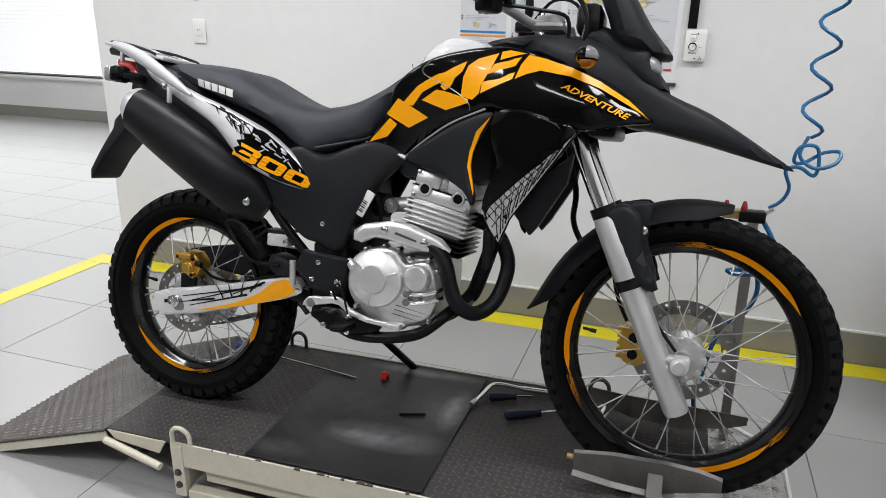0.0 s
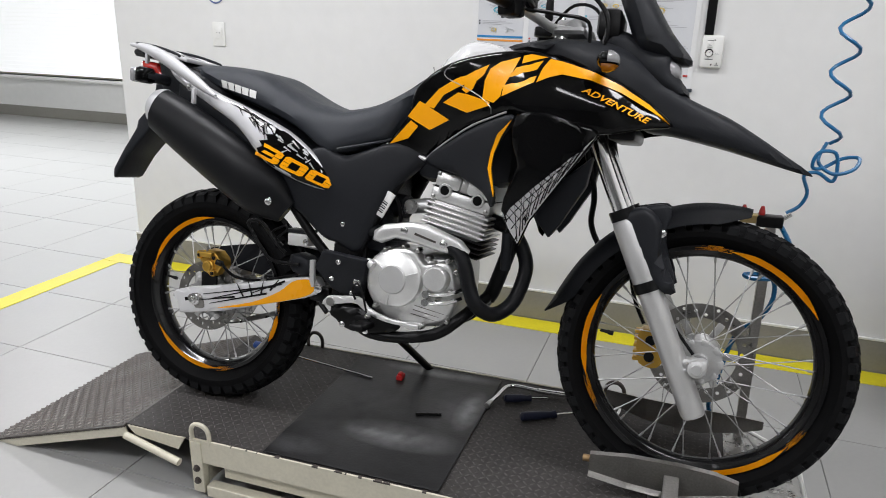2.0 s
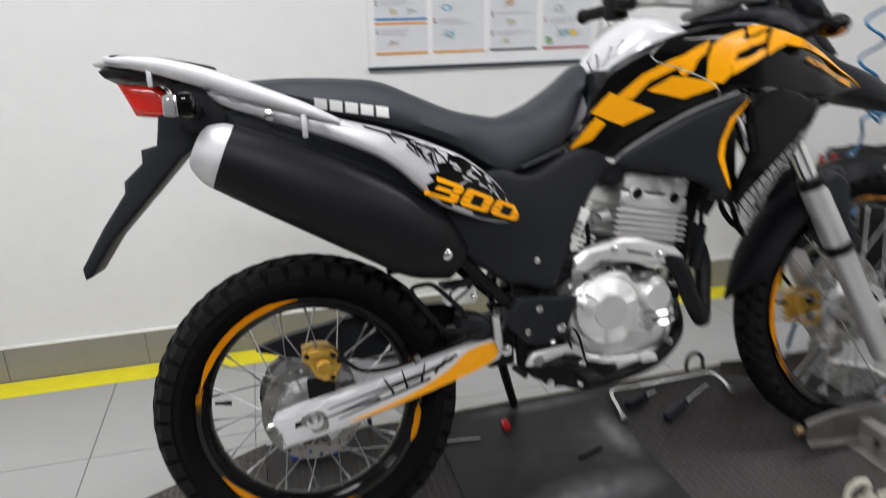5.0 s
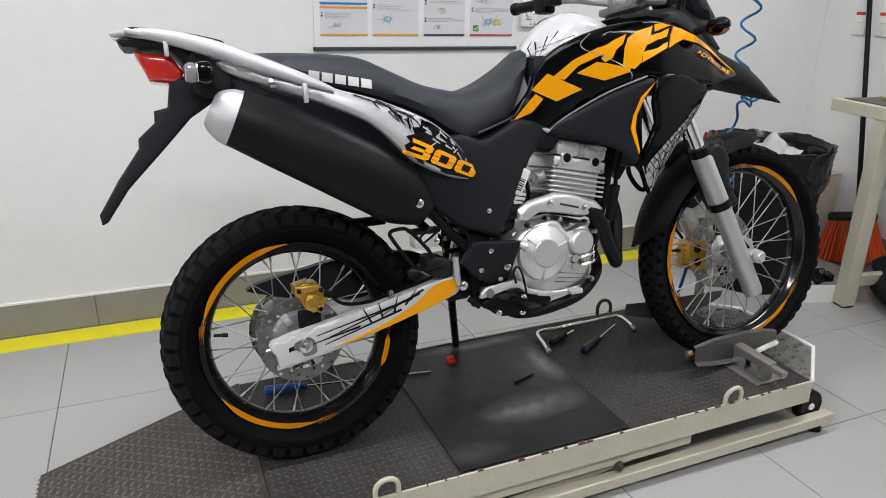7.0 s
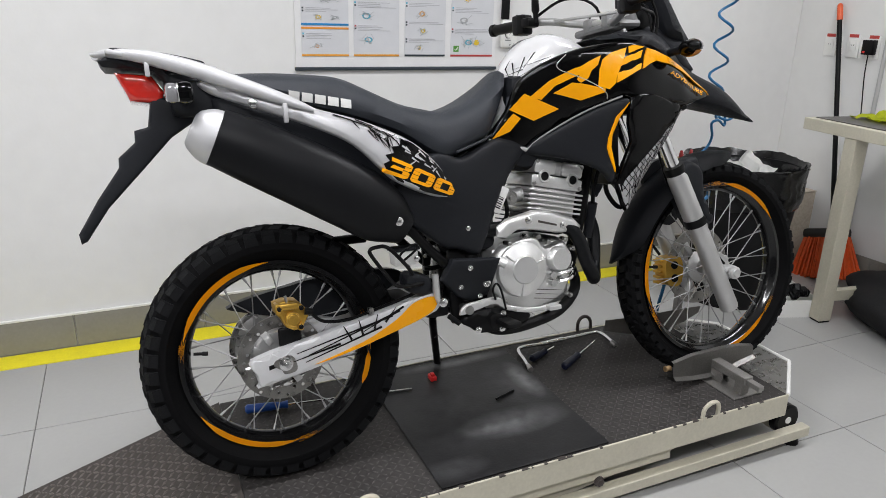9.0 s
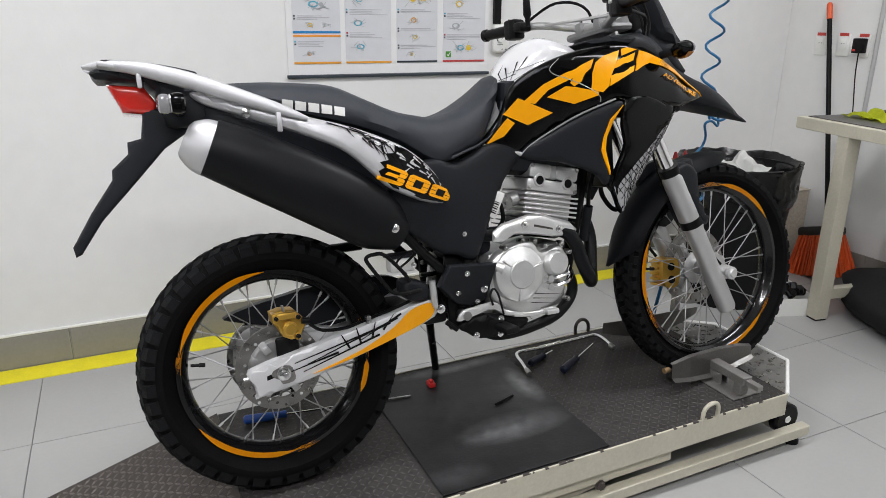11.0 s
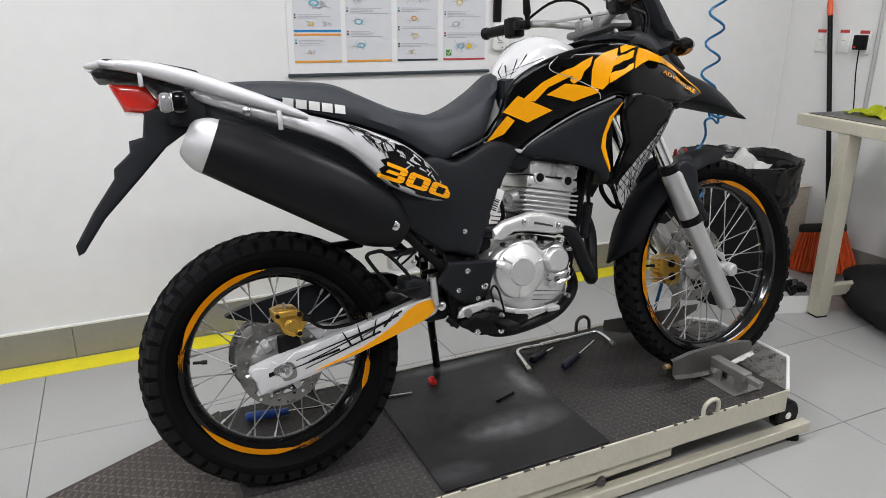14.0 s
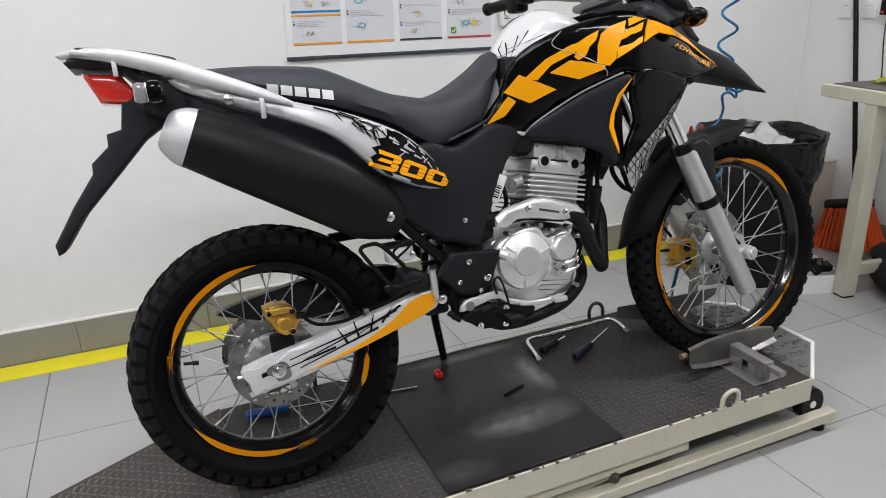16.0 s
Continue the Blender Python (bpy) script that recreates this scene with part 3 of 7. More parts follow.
    rod(bm, (rb - 0.03, 0, 0), (rb - 0.06, 0, 0), 0.004, 8)
    rod(bm, (rb - 0.05, 0, 0), (rb - 0.064, 0, 0), 0.0055, 8)
    part("valve", bm, FRAME, wh, m=Matrix.Rotation(radians(-172), 4, "Y"))
    return wh


REAR_ROWS = [(0.0, 0.013, 0.0, 0.02, 0.62, 0.0), (-0.029, 0.011, 0.004, -0.02, 0.66, 0.5), (0.029, 0.011, 0.004, -0.02, 0.66, 0.5), (-0.049, 0.0105, 0.013, 0.0, 0.70, 0.0), (0.049, 0.0105, 0.013, 0.0, 0.70, 0.0)]
FRONT_ROWS = [(0.0, 0.013, 0.0, 0.015, 0.55, 0.0), (-0.027, 0.010, 0.004, -0.015, 0.62, 0.5), (0.027, 0.010, 0.004, -0.015, 0.62, 0.5), (-0.0405, 0.008, 0.011, 0.0, 0.62, 0.0), (0.0405, 0.008, 0.011, 0.0, 0.62, 0.0)]
rear_wheel = wheel("rear_wheel", pose(0.0, 0.012, 0.3215), 0.326, 0.114, 0.233, 0.064, 0.062, 0.05, 44, REAR_ROWS, 0.014,
                   [(91, 163, 176), (210.5, 277, 291), (330, 352, 384)], -1, 0.106, "spoked rear wheel with a black rim")
front_wheel = wheel("front_wheel", pose(1.417, 0.002, 0.348), 0.350, 0.096, 0.277, 0.054, 0.050, 0.042, 52, FRONT_ROWS, 0.011,
                    [(29.5, 82, 100), (152, 197, 217), (271.5, 321, 335)], 1, 0.128, "spoked front wheel with a black rim")

# swing arm, a flat-sided silver beam on each side
ARM = Skin([(-0.072, 0.339), (0.087, 0.372), (0.247, 0.406), (0.372, 0.434), (0.407, 0.427), (0.402, 0.387), (0.277, 0.347), (0.088, 0.295), (-0.057, 0.268), (-0.064, 0.272), (-0.069, 0.300)], blend((-0.072, 0.339, -0.108), (0.247, 0.406, -0.113), (0.407, 0.427, -0.113), (0.277, 0.347, -0.103), (-0.057, 0.273, -0.098)), 0.005, 0.004, n=3, step=0.03)
both("swing_arm", lambda: plate(ARM, 0.03), ARMS, bike, "silver swing arm")
part("swing_arm_sticker", decal(ARM, [(0.072, 0.302), (0.195, 0.337), (0.285, 0.38), (0.331, 0.416), (0.374, 0.428), (0.397, 0.423), (0.395, 0.395), (0.346, 0.369), (0.194, 0.326)], n=3), ORANGE, bike, "orange swing arm sticker")
part("scratch_print", strokes(ARM, [((0.297, 0.405), (0.058, 0.33)), ((0.277, 0.395), (0.028, 0.339)), ((0.247, 0.37), (0.048, 0.313)), ((0.307, 0.414), (0.197, 0.365)), ((0.167, 0.35), (0.147, 0.389)), ((0.197, 0.355), (0.187, 0.399)), ((0.227, 0.365), (0.237, 0.406)), ((0.257, 0.38), (0.287, 0.416)), ((0.138, 0.345), (0.018, 0.32))], 0.006), GLOSS, bike, "black scratch print")
bm = bmesh.new()
bolt(bm, 0.0, -0.111, 0.320, 0.0115, 0.012)
lathe(bm, [(1e-5, -0.106), (0.017, -0.106), (0.017, -0.112), (1e-5, -0.112)], 24, Matrix.Translation((0, 0, 0.320)))
rod(bm, (0, -0.112, 0.320), (0, -0.131, 0.320), 0.006, 12)
rod(bm, (0, -0.115, 0.322), (0, 0.115, 0.322), 0.009, 12)
part("rear_axle", bm, CHROME, bike, "chrome axle nut")
ADJ = Skin([(-0.028, 0.316), (-0.024, 0.330), (0.006, 0.340), (0.022, 0.330), (0.028, 0.306), (0.022, 0.294), (-0.004, 0.292), (-0.010, 0.304)], lambda x, z: ARM.y(x, z) - 0.002, 0.001, 0.001, n=2, step=0.012)
part("chain_adjuster", plate(ADJ, 0.006), DISC, bike, "dull grey axle plate")
# black film on the solid arm paints the shaded opening of the slot
part("arm_slot", decal(ARM, [(-0.040, 0.309), (-0.010, 0.316), (-0.010, 0.327), (-0.040, 0.320)], 0.001), FRAME, bike, "axle slot drawn as a dark patch")
part("adjuster_bolt", rod(bmesh.new(), (-0.092, -0.092, 0.318), (-0.05, -0.092, 0.322), 0.005, 6), STEEL, bike)
part("arm_bridge", boxes((0.31, -0.09, 0.385, 0.37, 0.09, 0.420), bevel=0.01), FRAME, bike)

# rear brake: gold caliper on a bracket, with its hose
CAL = Skin([(-0.010, 0.462), (0.015, 0.468), (0.046, 0.464), (0.066, 0.442), (0.070, 0.422), (0.052, 0.394), (0.032, 0.391), (0.013, 0.402), (0.003, 0.424), (-0.008, 0.438)], lambda x, z: -0.086, 0.005, 0.005, n=1, step=0.015)
cal = part("brake_caliper", plate(CAL, 0.045), GOLD, bike, "gold rear brake caliper")
part("piston_housing", lathe(bmesh.new(), [(1e-5, -0.103), (0.0125, -0.103), (0.0145, -0.101), (0.015, -0.096), (0.018, -0.094), (0.019, -0.084)], 28, Matrix.Translation((0.030, 0, 0.421))), GOLD, cal, "round piston housing")
part("caliper_bridge", boxes((0.000, -0.100, 0.447, 0.046, -0.040, 0.463), bevel=0.004), GOLD, cal)
part("caliper_lug", boxes((-0.010, -0.096, 0.440, 0.004, -0.060, 0.464), bevel=0.004), GOLD, cal)
part("caliper_lug", boxes((0.040, -0.097, 0.392, 0.054, -0.060, 0.410), bevel=0.004), GOLD, cal)
part("bleed_nipple", rod(bmesh.new(), (0.020, -0.085, 0.464), (0.018, -0.085, 0.480), 0.0035, 8), STEEL, cal)
part("pin_boot", rod(bmesh.new(), (0.060, -0.092, 0.437), (0.078, -0.092, 0.433), 0.0085, 12), FRAME, cal, "black rubber pin boot")
for px, pz in ((0.000, 0.452), (0.052, 0.448), (0.047, 0.401)):
    part("caliper_bolt", bolt(bmesh.new(), px, -0.097, pz, 0.0045, 0.004), FRAME, cal, "dark socket bolt")
part("caliper_bracket", boxes((-0.006, -0.078, 0.31, 0.05, -0.068, 0.40), bevel=0.006), FRAME, bike)
part("brake_hose", tube(bmesh.new(), [(0.074, -0.086, 0.430), (0.11, -0.078, 0.400), (0.18, -0.074, 0.395), (0.27, -0.078, 0.415), (0.36, -0.098, 0.445), (0.395, -0.115, 0.475)], 0.0045, 8), FRAME, bike, "black brake hose")
for px, pz in ((0.225, 0.408),):
    part("hose_clip", boxes((px - 0.006, -0.104, pz - 0.012, px + 0.006, -0.086, pz + 0.012), bevel=0.002), STEEL, bike)

# ---- bodywork ----
SEATS = Skin([(-0.09, 1.008), (0.025, 1.010), (0.14, 1.000), (0.205, 0.988), (0.268, 0.957), (0.34, 0.922), (0.40, 0.906), (0.455, 0.899), (0.535, 0.917), (0.606, 0.958), (0.664, 1.001), (0.665, 0.952), (0.615, 0.860), (0.582, 0.820), (0.525, 0.797), (0.452, 0.775), (0.40, 0.793), (0.33, 0.838), (0.24, 0.876), (0.13, 0.912), (0.03, 0.943), (-0.06, 0.978)],
             blend((-0.10, 0.99, -0.075), (0.064, 0.957, -0.118), (0.2, 0.927, -0.146), (0.45, 0.79, -0.158), (0.585, 0.83, -0.118), (0.65, 0.96, -0.085), (0.45, 0.87, -0.14), (0.1, 1.0, -0.105), (0.55, 0.9, -0.12)), 0.045, 0.052, n=4, step=0.018)
part("seat", pillow(SEATS), SEAT, bike, "black textured vinyl seat")
part("seat_piping", tube(bmesh.new(), [(x, SEATS.y(x, z) - 0.012, z) for x, z in ((0.66, 0.925), (0.632, 0.866), (0.600, 0.832), (0.545, 0.813), (0.467, 0.793))], 0.0035, 6), SEAT, bike)
# maker's mark on the seat as plain bars
for k in range(5):
    u = k / 5
    x0, z0 = 0.070 + 0.142 * u, 0.942 - 0.031 * u
    part("mark_bar", decal(SEATS, [(x0, z0), (x0 + 0.023, z0 - 0.005), (x0 + 0.024, z0 + 0.015), (x0 + 0.001, z0 + 0.020)], 0.0025), WHITE, bike, "white bar")

TAIL = Skin([(-0.116, 0.977), (0.027, 0.938), (0.127, 0.908), (0.20, 0.888), (0.278, 0.857), (0.34, 0.826), (0.389, 0.788), (0.434, 0.740), (0.472, 0.688), (0.468, 0.678), (0.452, 0.675), (0.367, 0.698), (0.287, 0.736), (0.250, 0.768), (0.190, 0.827), (0.117, 0.864), (-0.013, 0.914), (-0.104, 0.95)],
            blend((0.261, 0.777, -0.203), (0.465, 0.681, -0.143), (0.097, 0.908, -0.184), (-0.104, 0.962, -0.124), (0.357, 0.748, -0.182), (0.297, 0.858, -0.189)), 0.016, 0.012, n=4, step=0.016)
both("tail_panel", lambda: plate(TAIL, 0.006), SILVER, bike, "silver tail panel")
part("side_sticker", decal(TAIL, [(0.262, 0.766), (0.256, 0.780), (0.272, 0.786), (0.262, 0.800), (0.285, 0.803), (0.280, 0.818), (0.303, 0.818), (0.305, 0.832), (0.325, 0.829), (0.340, 0.821), (0.386, 0.786), (0.431, 0.738), (0.467, 0.688), (0.464, 0.682), (0.452, 0.679), (0.368, 0.702), (0.290, 0.738)], n=1), GLOSS, bike, "black side sticker")
rng = random.Random(4)
ln = []
while len(ln) < 38:
    t = rng.random() ** 0.7
    x0, z0 = 0.19 + 0.15 * t, 0.888 - 0.066 * t - rng.random() * (0.006 + 0.034 * t)
    ang = radians(rng.choice((-55, -30, 15, -80, -42)) + rng.uniform(-8, 8))
    d = rng.uniform(0.02, 0.03 + 0.03 * t)
    l = ((x0, z0), (x0 + d * math.cos(ang), z0 + d * math.sin(ang)))
    if all(inside(TAIL.arr, p) and edge_gap(TAIL.arr, *p) > 0.002 for p in l):
        ln.append(l)
part("scratch_print", strokes(TAIL, ln, 0.0030), GLOSS, bike, "black scratch print")
part("scratch_print", strokes(TAIL, [((0.15, 0.897), (0.25, 0.862)), ((0.18, 0.887), (0.29, 0.843)), ((0.20, 0.885), (0.31, 0.834))], 0.003), GLOSS, bike, "black scratch print")
sl = []
while len(sl) < 16:
    x0, z0 = rng.uniform(0.30, 0.40), rng.uniform(0.745, 0.825)
    ang = radians(rng.choice((-50, -38, 25)) + rng.uniform(-8, 8))
    d = rng.uniform(0.012, 0.03)
    l = ((x0, z0), (x0 + d * math.cos(ang), z0 + d * math.sin(ang)))
    if all(inside(TAIL.arr, p) and edge_gap(TAIL.arr, *p) > 0.004 and p[1] > 0.775 - 0.42 * (p[0] - 0.30) for p in l):
        sl.append(l)
part("crack_print", strokes(TAIL, sl, 0.005, 0.0034), SILVER, bike, "silver cracks in the black print")


def numerals(skin, a, b, height, slant, off):
    """A slanted 3, 0, 0 of cut strokes between a and b."""
    three = [[(.02, 1), (.88, 1), (1, .88), (1, .78), (.10, .78)], [(.70, .76), (1, .76), (1, .60), (.93, .52), (.70, .52)], [(.22, .60), (.68, .60), (.68, .40), (.15, .40)], [(.70, .48), (.93, .48), (1, .40), (1, .24), (.70, .24)], [(-.08, .22), (1, .22), (1, .12), (.88, 0), (-.02, 0)]]
    nought = [[(.12, 1), (.88, 1), (1, .88), (1, .76), (0, .76), (0, .88)], [(0, .74), (.30, .74), (.30, .53), (0, .53)], [(0, .49), (.30, .49), (.30, .24), (0, .24)], [(.70, .74), (1, .74), (1, .47), (.70, .47)], [(.70, .43), (1, .43), (1, .24), (.70, .24)], [(0, .22), (1, .22), (1, .12), (.88, 0), (.12, 0), (0, .12)]]
    d = Vector((b[0] - a[0], b[1] - a[1]))
    out = bmesh.new()
    for k, glyph in enumerate((three, nought, nought)):
        for stroke in glyph:
            loop = []
            for u, v in stroke:
                t = (k * 1.10 + u) / 3.2
                h = height * (1.06 - 0.30 * t)
                q = Vector(a) + d * t + Vector((-d.y, d.x)).normalized() * h * v + d.normalized() * slant * h * (v - 0.5)
                loop.append((q.x, q.y))
            if sum(x0 * z1 - x1 * z0 for (x0, z0), (x1, z1) in zip(loop, loop[1:] + loop[:1])) < 0:
                loop.reverse()
            bm = decal(skin, straight(loop, 0.010), off)
            me = bpy.data.meshes.new("stroke")
            bm.to_mesh(me)
            bm.free()
            out.from_mesh(me)
            bpy.data.meshes.remove(me)
    return out


part("number_print", numerals(TAIL, (0.257, 0.759), (0.449, 0.6835), 0.0385, 0.26, 0.0036), ORANGE, bike, "orange 300")

SIDE = Skin([(0.422, 0.798), (0.481, 0.777), (0.556, 0.804), (0.616, 0.82), (0.711, 0.793), (0.671, 0.753), (0.622, 0.702), (0.582, 0.635), (0.557, 0.574), (0.524, 0.52), (0.467, 0.542), (0.427, 0.553), (0.357, 0.608), (0.297, 0.657), (0.287, 0.722), (0.357, 0.772)],
            blend((0.484, 0.593, -0.138), (0.447, 0.742, -0.153), (0.596, 0.808, -0.117), (0.696, 0.791, -0.097), (0.327, 0.653, -0.143), (0.547, 0.694, -0.136)), 0.02, 0.014, n=3, step=0.02)
both("side_cover", lambda: plate(SIDE, 0.02), PLASTIC, bike, "matte black side cover")

TANKW = Skin([(0.60, 0.84), (0.640, 0.93), (0.663, 0.980), (0.706, 1.036), (0.750, 1.074), (0.79, 1.092), (0.845, 1.085), (0.89, 1.064), (0.925, 1.035), (0.945, 0.99), (0.93, 0.92), (0.85, 0.88), (0.70, 0.81)],
             blend((0.60, 0.84, -0.06), (0.64, 0.93, -0.075), (0.66, 0.99, -0.085), (0.72, 1.03, -0.12), (0.85, 1.06, -0.14), (0.80, 1.0, -0.135), (0.95, 1.0, -0.13), (0.8, 0.90, -0.10), (0.72, 0.9, -0.085)), 0.08, 0.09, n=4, step=0.022)
part("fuel_tank", pillow(TANKW), WHITEP, bike, "pearl white fuel tank")
bm = lathe(bmesh.new(), [(1e-5, 0.012), (0.03, 0.012), (0.034, 0.009), (0.036, 0.0), (1e-5, 0.0)], 32)
part("fuel_cap", bm, STEEL, bike, "round metal fuel cap", m=pose(0.81, 0, 1.076, 90, 0, 0))

BODY = blend((0.583, 0.817, -0.101), (0.696, 0.781, -0.098), (0.637, 0.891, -0.111), (0.67, 0.931, -0.125), (0.768, 0.888, -0.149), (0.847, 0.841, -0.168), (0.977, 1.039, -0.203), (0.948, 0.892, -0.215), (0.887, 0.779, -0.183), (0.916, 0.713, -0.198), (1.135, 0.862, -0.184), (1.06, 0.955, -0.208), (1.16, 0.935, -0.190), (1.18, 0.986, -0.146), (1.24, 0.947, -0.126), (1.254, 0.914, -0.156), (0.973, 0.6, -0.16), (1.097, 1.023, -0.176), (0.797, 0.991, -0.184), (1.296, 0.903, -0.135), (0.716, 0.976, -0.15), (0.847, 1.041, -0.185))
FLANK = Skin([(0.582, 0.815), (0.636, 0.885), (0.658, 0.943), (0.678, 0.971), (0.731, 1.005), (0.797, 1.029), (0.867, 1.043), (0.937, 1.049), (0.997, 1.047), (1.057, 1.032), (1.177, 0.992), (1.247, 0.949), (1.298, 0.9), (1.237, 0.887), (1.142, 0.868), (1.047, 0.884), (0.972, 0.9), (0.932, 0.908), (0.842, 0.877), (0.726, 0.817), (0.694, 0.791), (0.636, 0.8)],
             BODY, 0.012, 0.012, n=3, step=0.018)
both("tank_cover", lambda: plate(FLANK, 0.006), GLOSS, bike, "gloss black tank cover with orange graphics")
GRAPHICS = [
    [(0.592, 0.816), (0.654, 0.88), (0.675, 0.866), (0.646, 0.834)],
    [(0.643, 0.89), (0.681, 0.929), (0.771, 0.884), (0.71, 0.858)],
    [(0.694, 0.918), (0.742, 0.958), (0.79, 0.98), (0.876, 1.014), (0.865, 0.99), (0.847, 0.976), (0.838, 0.957), (0.82, 0.947), (0.809, 0.956), (0.816, 0.968), (0.79, 0.958), (0.755, 0.943), (0.725, 0.911)],
    [(0.753, 0.925), (0.798, 0.949), (0.827, 0.944), (0.885, 0.928), (0.883, 0.919), (0.823, 0.902)],
    [(0.865, 0.935), (0.869, 0.978), (0.88, 1.004), (0.905, 1.02), (0.952, 1.032), (0.937, 0.998), (0.915, 0.958), (0.912, 0.941), (0.895, 0.926)],
    [(0.959, 1.035), (0.978, 1.039), (1.015, 1.033), (0.998, 1.029), (0.957, 1.017)],
    [(0.928, 0.984), (0.944, 1.007), (1.005, 1.025), (0.993, 1.004)],
    [(0.915, 0.941), (0.918, 0.966), (0.994, 0.99), (0.989, 0.975), (0.941, 0.953)],
]
for g in GRAPHICS:
    part("tank_sticker", decal(FLANK, g), ORANGE, bike, "orange tank sticker")
part("tank_sticker", decal(FLANK, [(0.995, 0.975), (1.006, 1.007), (1.021, 1.03), (1.054, 1.024), (1.117, 1.007), (1.177, 0.982), (1.242, 0.944), (1.281, 0.911), (1.293, 0.9), (1.246, 0.930), (1.18, 0.965), (1.114, 0.987), (1.05, 0.996), (1.02, 0.987)], 0.0045), ORANGE, bike, "orange sweeping sticker")
part("word_print", lettering("ADVENTURE", FLANK, (1.096, 0.960), (1.246, 0.897), 0.0145, 0.3, 0.022, 0.006), ORANGE, bike, "orange lettering")
# pinstripe and grey edging
part("edging", tube(bmesh.new(), [(x, BODY(x, z) + 0.002, z) for x, z in ((.584, .815), (.61, .806), (.64, .799), (.675, .790), (.697, .783))], 0.0055, 8), ALLOYP, bike, "grey edging")
part("edging", tube(bmesh.new(), [(x, BODY(x, z) + 0.001, z) for x, z in ((.697, .783), (.73, .811), (.785, .845), (.845, .876), (.93, .906))], 0.0026, 8), DULL, bike, "dark grey edging")
part("pinstripe", tube(bmesh.new(), [(x, FLANK.y(x, z) - 0.001, z) for x, z in ((.782, 1.020), (.758, .998), (.765, .983), (.80, .968), (.84, .950), (.872, .931), (.888, .915), (.890, .902))], 0.0013, 6), STEEL, bike, "bright seam line")

KNEE = Skin([(0.696, 0.773), (0.708, 0.8), (0.757, 0.825), (0.842, 0.869), (0.928, 0.9), (0.951, 0.889), (0.915, 0.837), (0.895, 0.778), (0.913, 0.705), (0.903, 0.681), (0.878, 0.714), (0.797, 0.751)], blend((0.696, 0.78, -0.102), (0.887, 0.778, -0.189), (0.948, 0.889, -0.221), (0.916, 0.712, -0.201), (0.797, 0.793, -0.152), (0.847, 0.84, -0.18)), 0.014, 0.010, n=3, step=0.02)
both("knee_panel", lambda: plate(KNEE, 0.012), PLASTIC, bike, "matte black knee panel")
part("vent_sticker", decal(KNEE, [(0.947, 0.889), (0.912, 0.854), (0.896, 0.808), (0.891, 0.773), (0.911, 0.707), (0.911, 0.72), (0.9, 0.775), (0.904, 0.808), (0.922, 0.851)], 0.004), ORANGE, bike, "orange vent edging")

SHROUD = Skin([(0.956, 0.901), (1.028, 0.909), (1.097, 0.886), (1.142, 0.865), (1.078, 0.771), (0.998, 0.656), (0.972, 0.593), (0.948, 0.629), (0.928, 0.677), (0.943, 0.732), (0.963, 0.786), (0.948, 0.834)], blend((0.948, 0.89, -0.227), (1.135, 0.861, -0.202), (0.973, 0.599, -0.165), (0.933, 0.687, -0.187), (1.048, 0.756, -0.198)), 0.010, 0.010, n=2, step=0.02)
both("radiator_shroud", lambda: plate(SHROUD, 0.008), GLOSS, bike, "gloss black shroud with a silver lower edge")
part("shroud_sticker", decal(SHROUD, [(0.932, 0.671), (1.033, 0.761), (1.133, 0.855), (1.138, 0.863), (1.076, 0.772), (0.997, 0.658), (0.972, 0.599), (0.951, 0.631)]), SILVER, bike, "silver strip with a black web print")
def along(pts, t):
    t = min(max(t, 0), 1) * (len(pts) - 1)
    k = min(int(t), len(pts) - 2)
    return tuple(a + (b - a) * (t - k) for a, b in zip(pts[k], pts[k + 1]))


w_in, w_out = [(.936, .677), (.985, .722), (1.035, .765), (1.085, .812), (1.13, .857)], [(.972, .606), (.997, .662), (1.037, .720), (1.078, .778), (1.132, .857)]
web = []
for k in range(15):
    t = k / 17
    web.append((along(w_in, t), along(w_out, t + .10 + .02 * (k % 3))))
    web.append((along(w_out, t), along(w_in, t + .14 + .03 * (k % 2))))
for f, t1 in ((.3, .75), (.6, .6)):
    q = [tuple(a + (b - a) * f for a, b in zip(along(w_in, t1 * i / 6), along(w_out, t1 * i / 6))) for i in range(7)]
    web += list(zip(q, q[1:]))
web = [l for l in web if all(inside(SHROUD.arr, p) for p in l)]
part("web_print", strokes(SHROUD, web, 0.0026), GLOSS, bike, "black web print")

# upper fairing and long beak
COWL = Skin([(.90, 1.066), (1.00, 1.080), (1.06, 1.085), (1.12, 1.088), (1.18, 1.070), (1.25, 1.018), (1.33, .968), (1.42, .929), (1.52, .872), (1.606, .818), (1.595, .813), (1.50, .838), (1.40, .864), (1.30, .884), (1.23, .893), (1.19, .93), (1.12, 1.00), (1.00, 1.045)],
            blend((.90, 1.066, -.15), (1.0, 1.06, -.195), (1.1, 1.035, -.178), (1.2, .97, -.108), (1.25, .93, -.072), (1.29, .90, -.070), (1.40, .89, -.075), (1.52, .85, -.040), (1.605, .815, -.006), (1.12, 1.08, -.12), (1.25, 1.01, -.070), (1.33, .955, -.07)), 0.030, 0.022, n=3, step=0.02)
part("beak", pillow(COWL), PLASTIC, bike, "matte black beak fairing")
SCREEN = Skin([(1.19, 1.085), (1.168, 1.14), (1.138, 1.21), (1.112, 1.29), (1.168, 1.29), (1.22, 1.205), (1.27, 1.125), (1.322, 1.062), (1.30, 1.050), (1.22, 1.065)], blend((1.14, 1.1, -.10), (1.12, 1.25, -.08), (1.30, 1.06, -.07), (1.22, 1.15, -.085)), 0.05, 0.055, n=3, step=0.025)
part("windscreen", pillow(SCREEN), PLASTIC, bike, "dark flyscreen")
